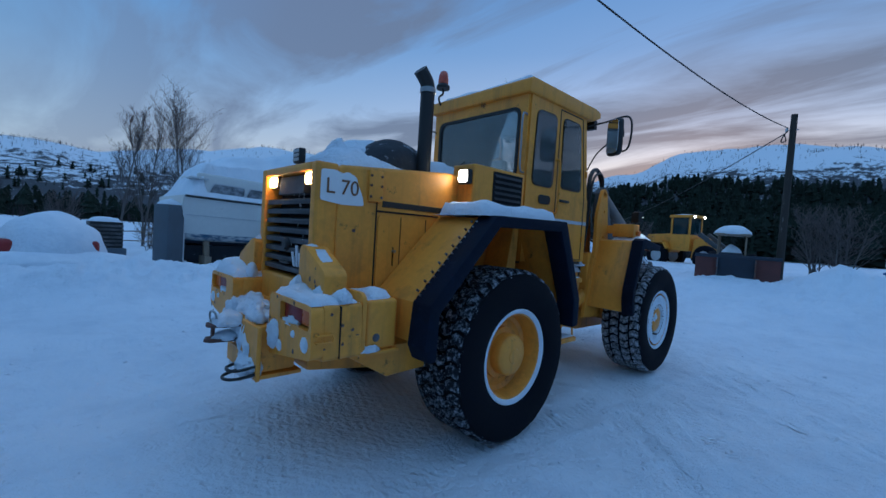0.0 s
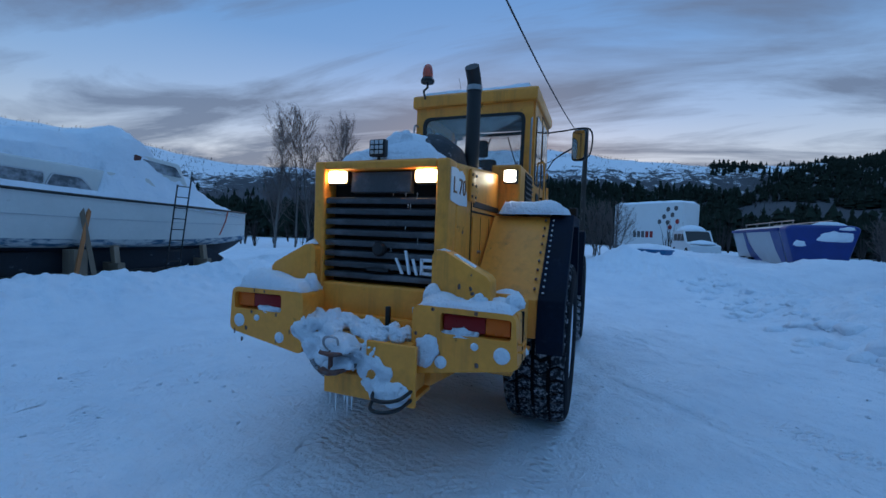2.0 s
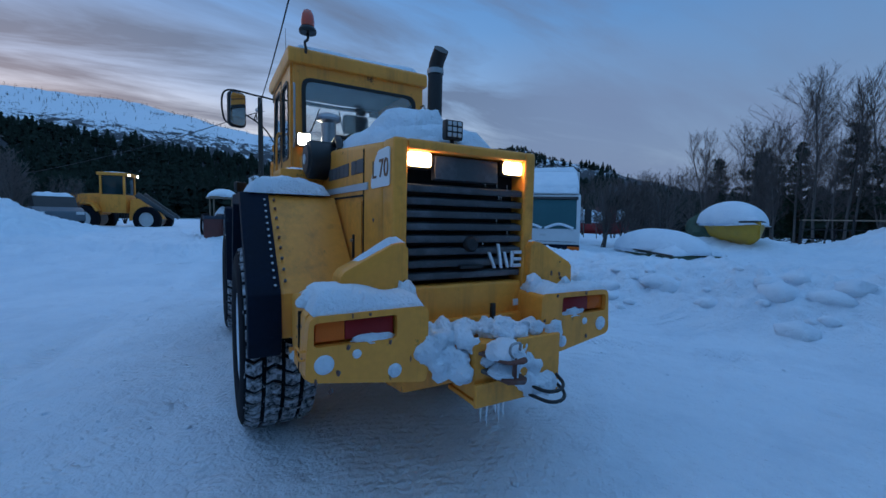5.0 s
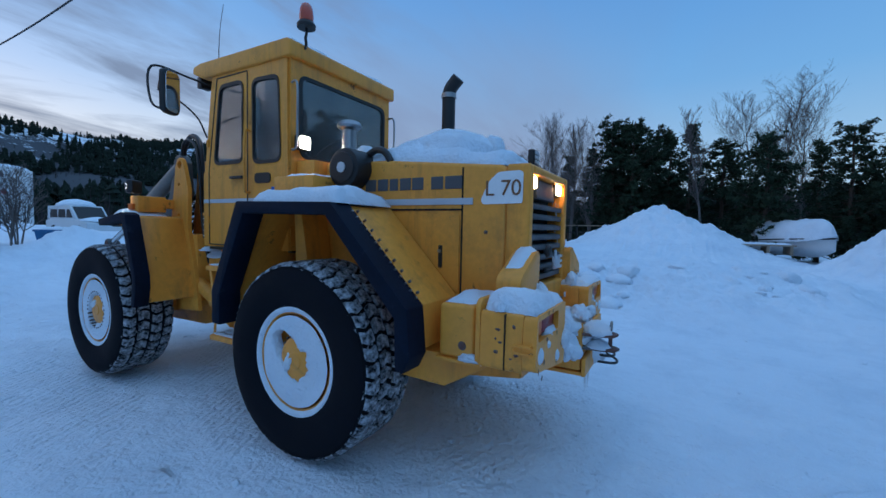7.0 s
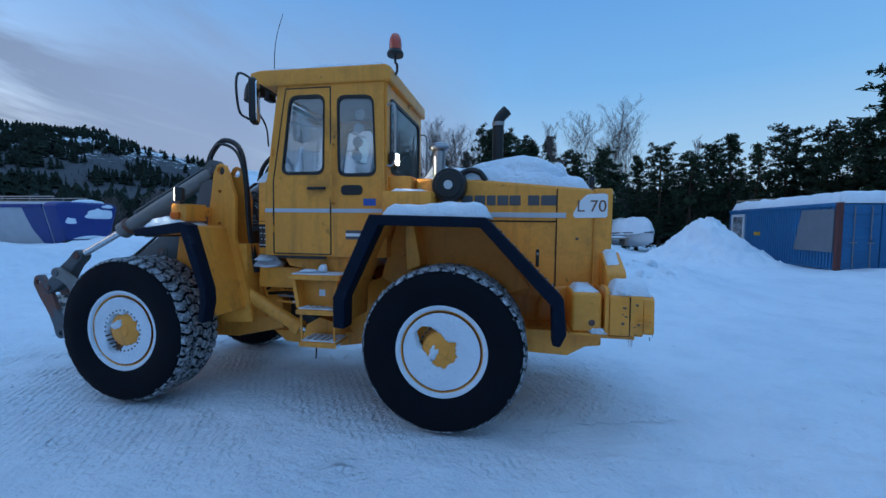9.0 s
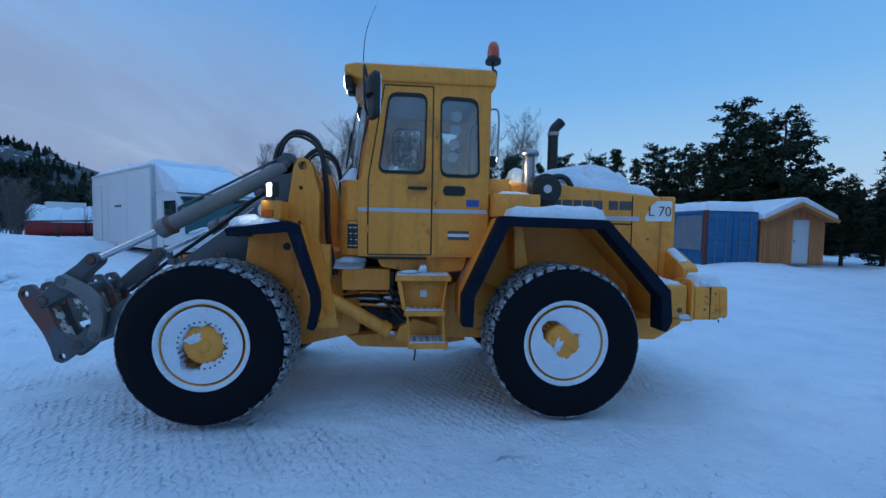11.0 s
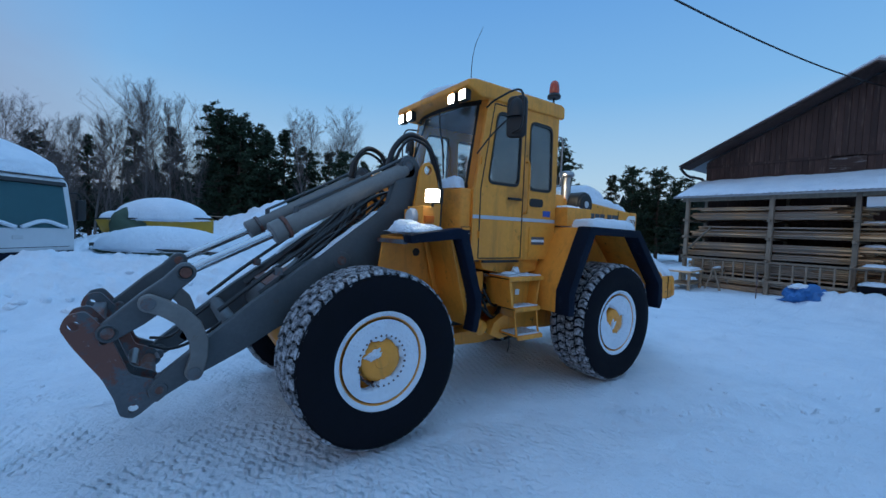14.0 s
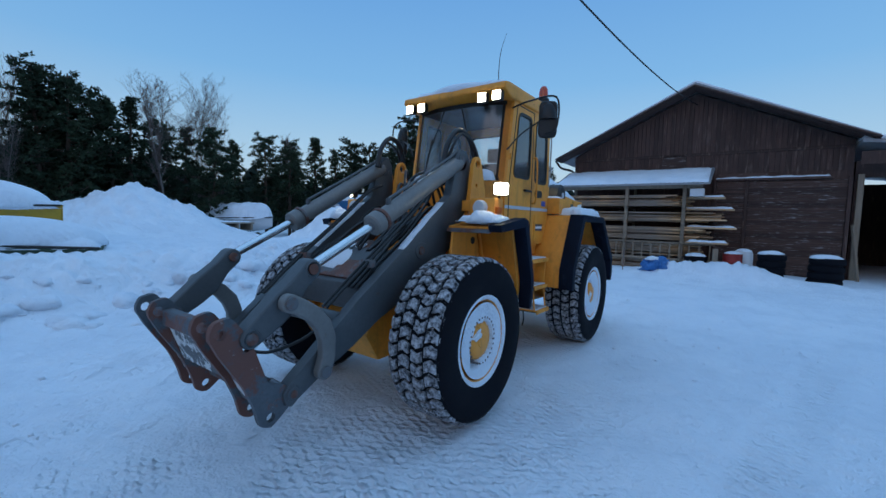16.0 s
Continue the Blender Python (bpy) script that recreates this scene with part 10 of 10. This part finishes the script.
while len(brush) < 420:
    a = rnd.choice((rnd.uniform(8, 60), rnd.uniform(62, 110), rnd.uniform(-80, -10)))
    r = rnd.uniform(34, 60) if a < 60 else rnd.uniform(70, 140)
    x, y = r * math.cos(radians(a)), r * math.sin(radians(a))
    brush.append((x, y, ground_z(x, y) - 0.2, rnd.uniform(1.8, 3.6)))
far_woods("brush", "bare brush along the edge of the yard", SCRUB, brush, 19, True)


# ---- crumbs of snow thrown up by the wheels ----
def lump_shapes(subdivisions):
    base = bmesh.new()
    bmesh.ops.create_icosphere(base, subdivisions=subdivisions, radius=1)
    shapes = [v.co.copy() for v in base.verts], [[v.index for v in f.verts] for f in base.faces]
    base.free()
    return shapes


def scatter_snow(name, label, spots, seed, subdivisions, uneven, rise):
    """Loose lumps of snow, one mesh: place and size of each."""
    rnd = random.Random(seed)
    verts, faces = [], []
    bv, bf = lump_shapes(subdivisions)
    for x, y, s in spots:
        z = ground_z(x, y)
        b, sq, ph, turn = len(verts), rnd.uniform(0.45, 0.8), rnd.uniform(0, 9), rnd.uniform(0, 6.28)
        wide = rnd.uniform(0.7, 1.3)
        for v in bv:
            k = s * (1 + uneven * noise.noise(v * 1.6 + V((ph, 0, ph))) + 0.5 * uneven * noise.noise(v * 3.7 + V((0, ph, ph))))
            px, py = v.x * k * wide, v.y * k
            verts.append((x + px * math.cos(turn) - py * math.sin(turn), y + px * math.sin(turn) + py * math.cos(turn), z + v.z * k * sq + s * rise))
        faces += [[b + i for i in f] for f in bf]
    ob = raw(name, verts, faces, SNOW)
    ob.data.polygons.foreach_set("use_smooth", [True] * len(ob.data.polygons))
    tagged(ob, label, "snow", kind="stuff")


rnd = random.Random(21)
spots = []
while len(spots) < 1000:
    x, y = rnd.gauss(0, 5.0), rnd.gauss(0, 4.2)
    if noise.noise(V((x * 0.6, y * 0.6, 9))) > rnd.uniform(-0.3, 0.6):
        spots.append((x, y, 0.006 + 0.024 * rnd.random() ** 5))
scatter_snow("snow_crumbs", "loose crumbs of snow scattered over the yard", spots, 22, 1, 0.35, 0.2)
# broken lumps on the ploughed face of the long bank, thickest at its foot
spots = []
crest = BANKS[0][0]
while len(spots) < 150:
    (ax, ay, _), (bx, by, _) = rnd.choice(list(zip(crest, crest[1:]))[:5])
    f, d = rnd.random(), rnd.gauss(1.15, 0.42)
    if 0.1 < d < 2.3:
        spots.append((ax + (bx - ax) * f + rnd.uniform(-0.2, 0.2), ay + (by - ay) * f + d, 0.07 + 0.20 * rnd.random() ** 2.5))
scatter_snow("bank_lumps", "broken lumps of ploughed snow along the bank", spots, 23, 2, 0.35, -0.22)
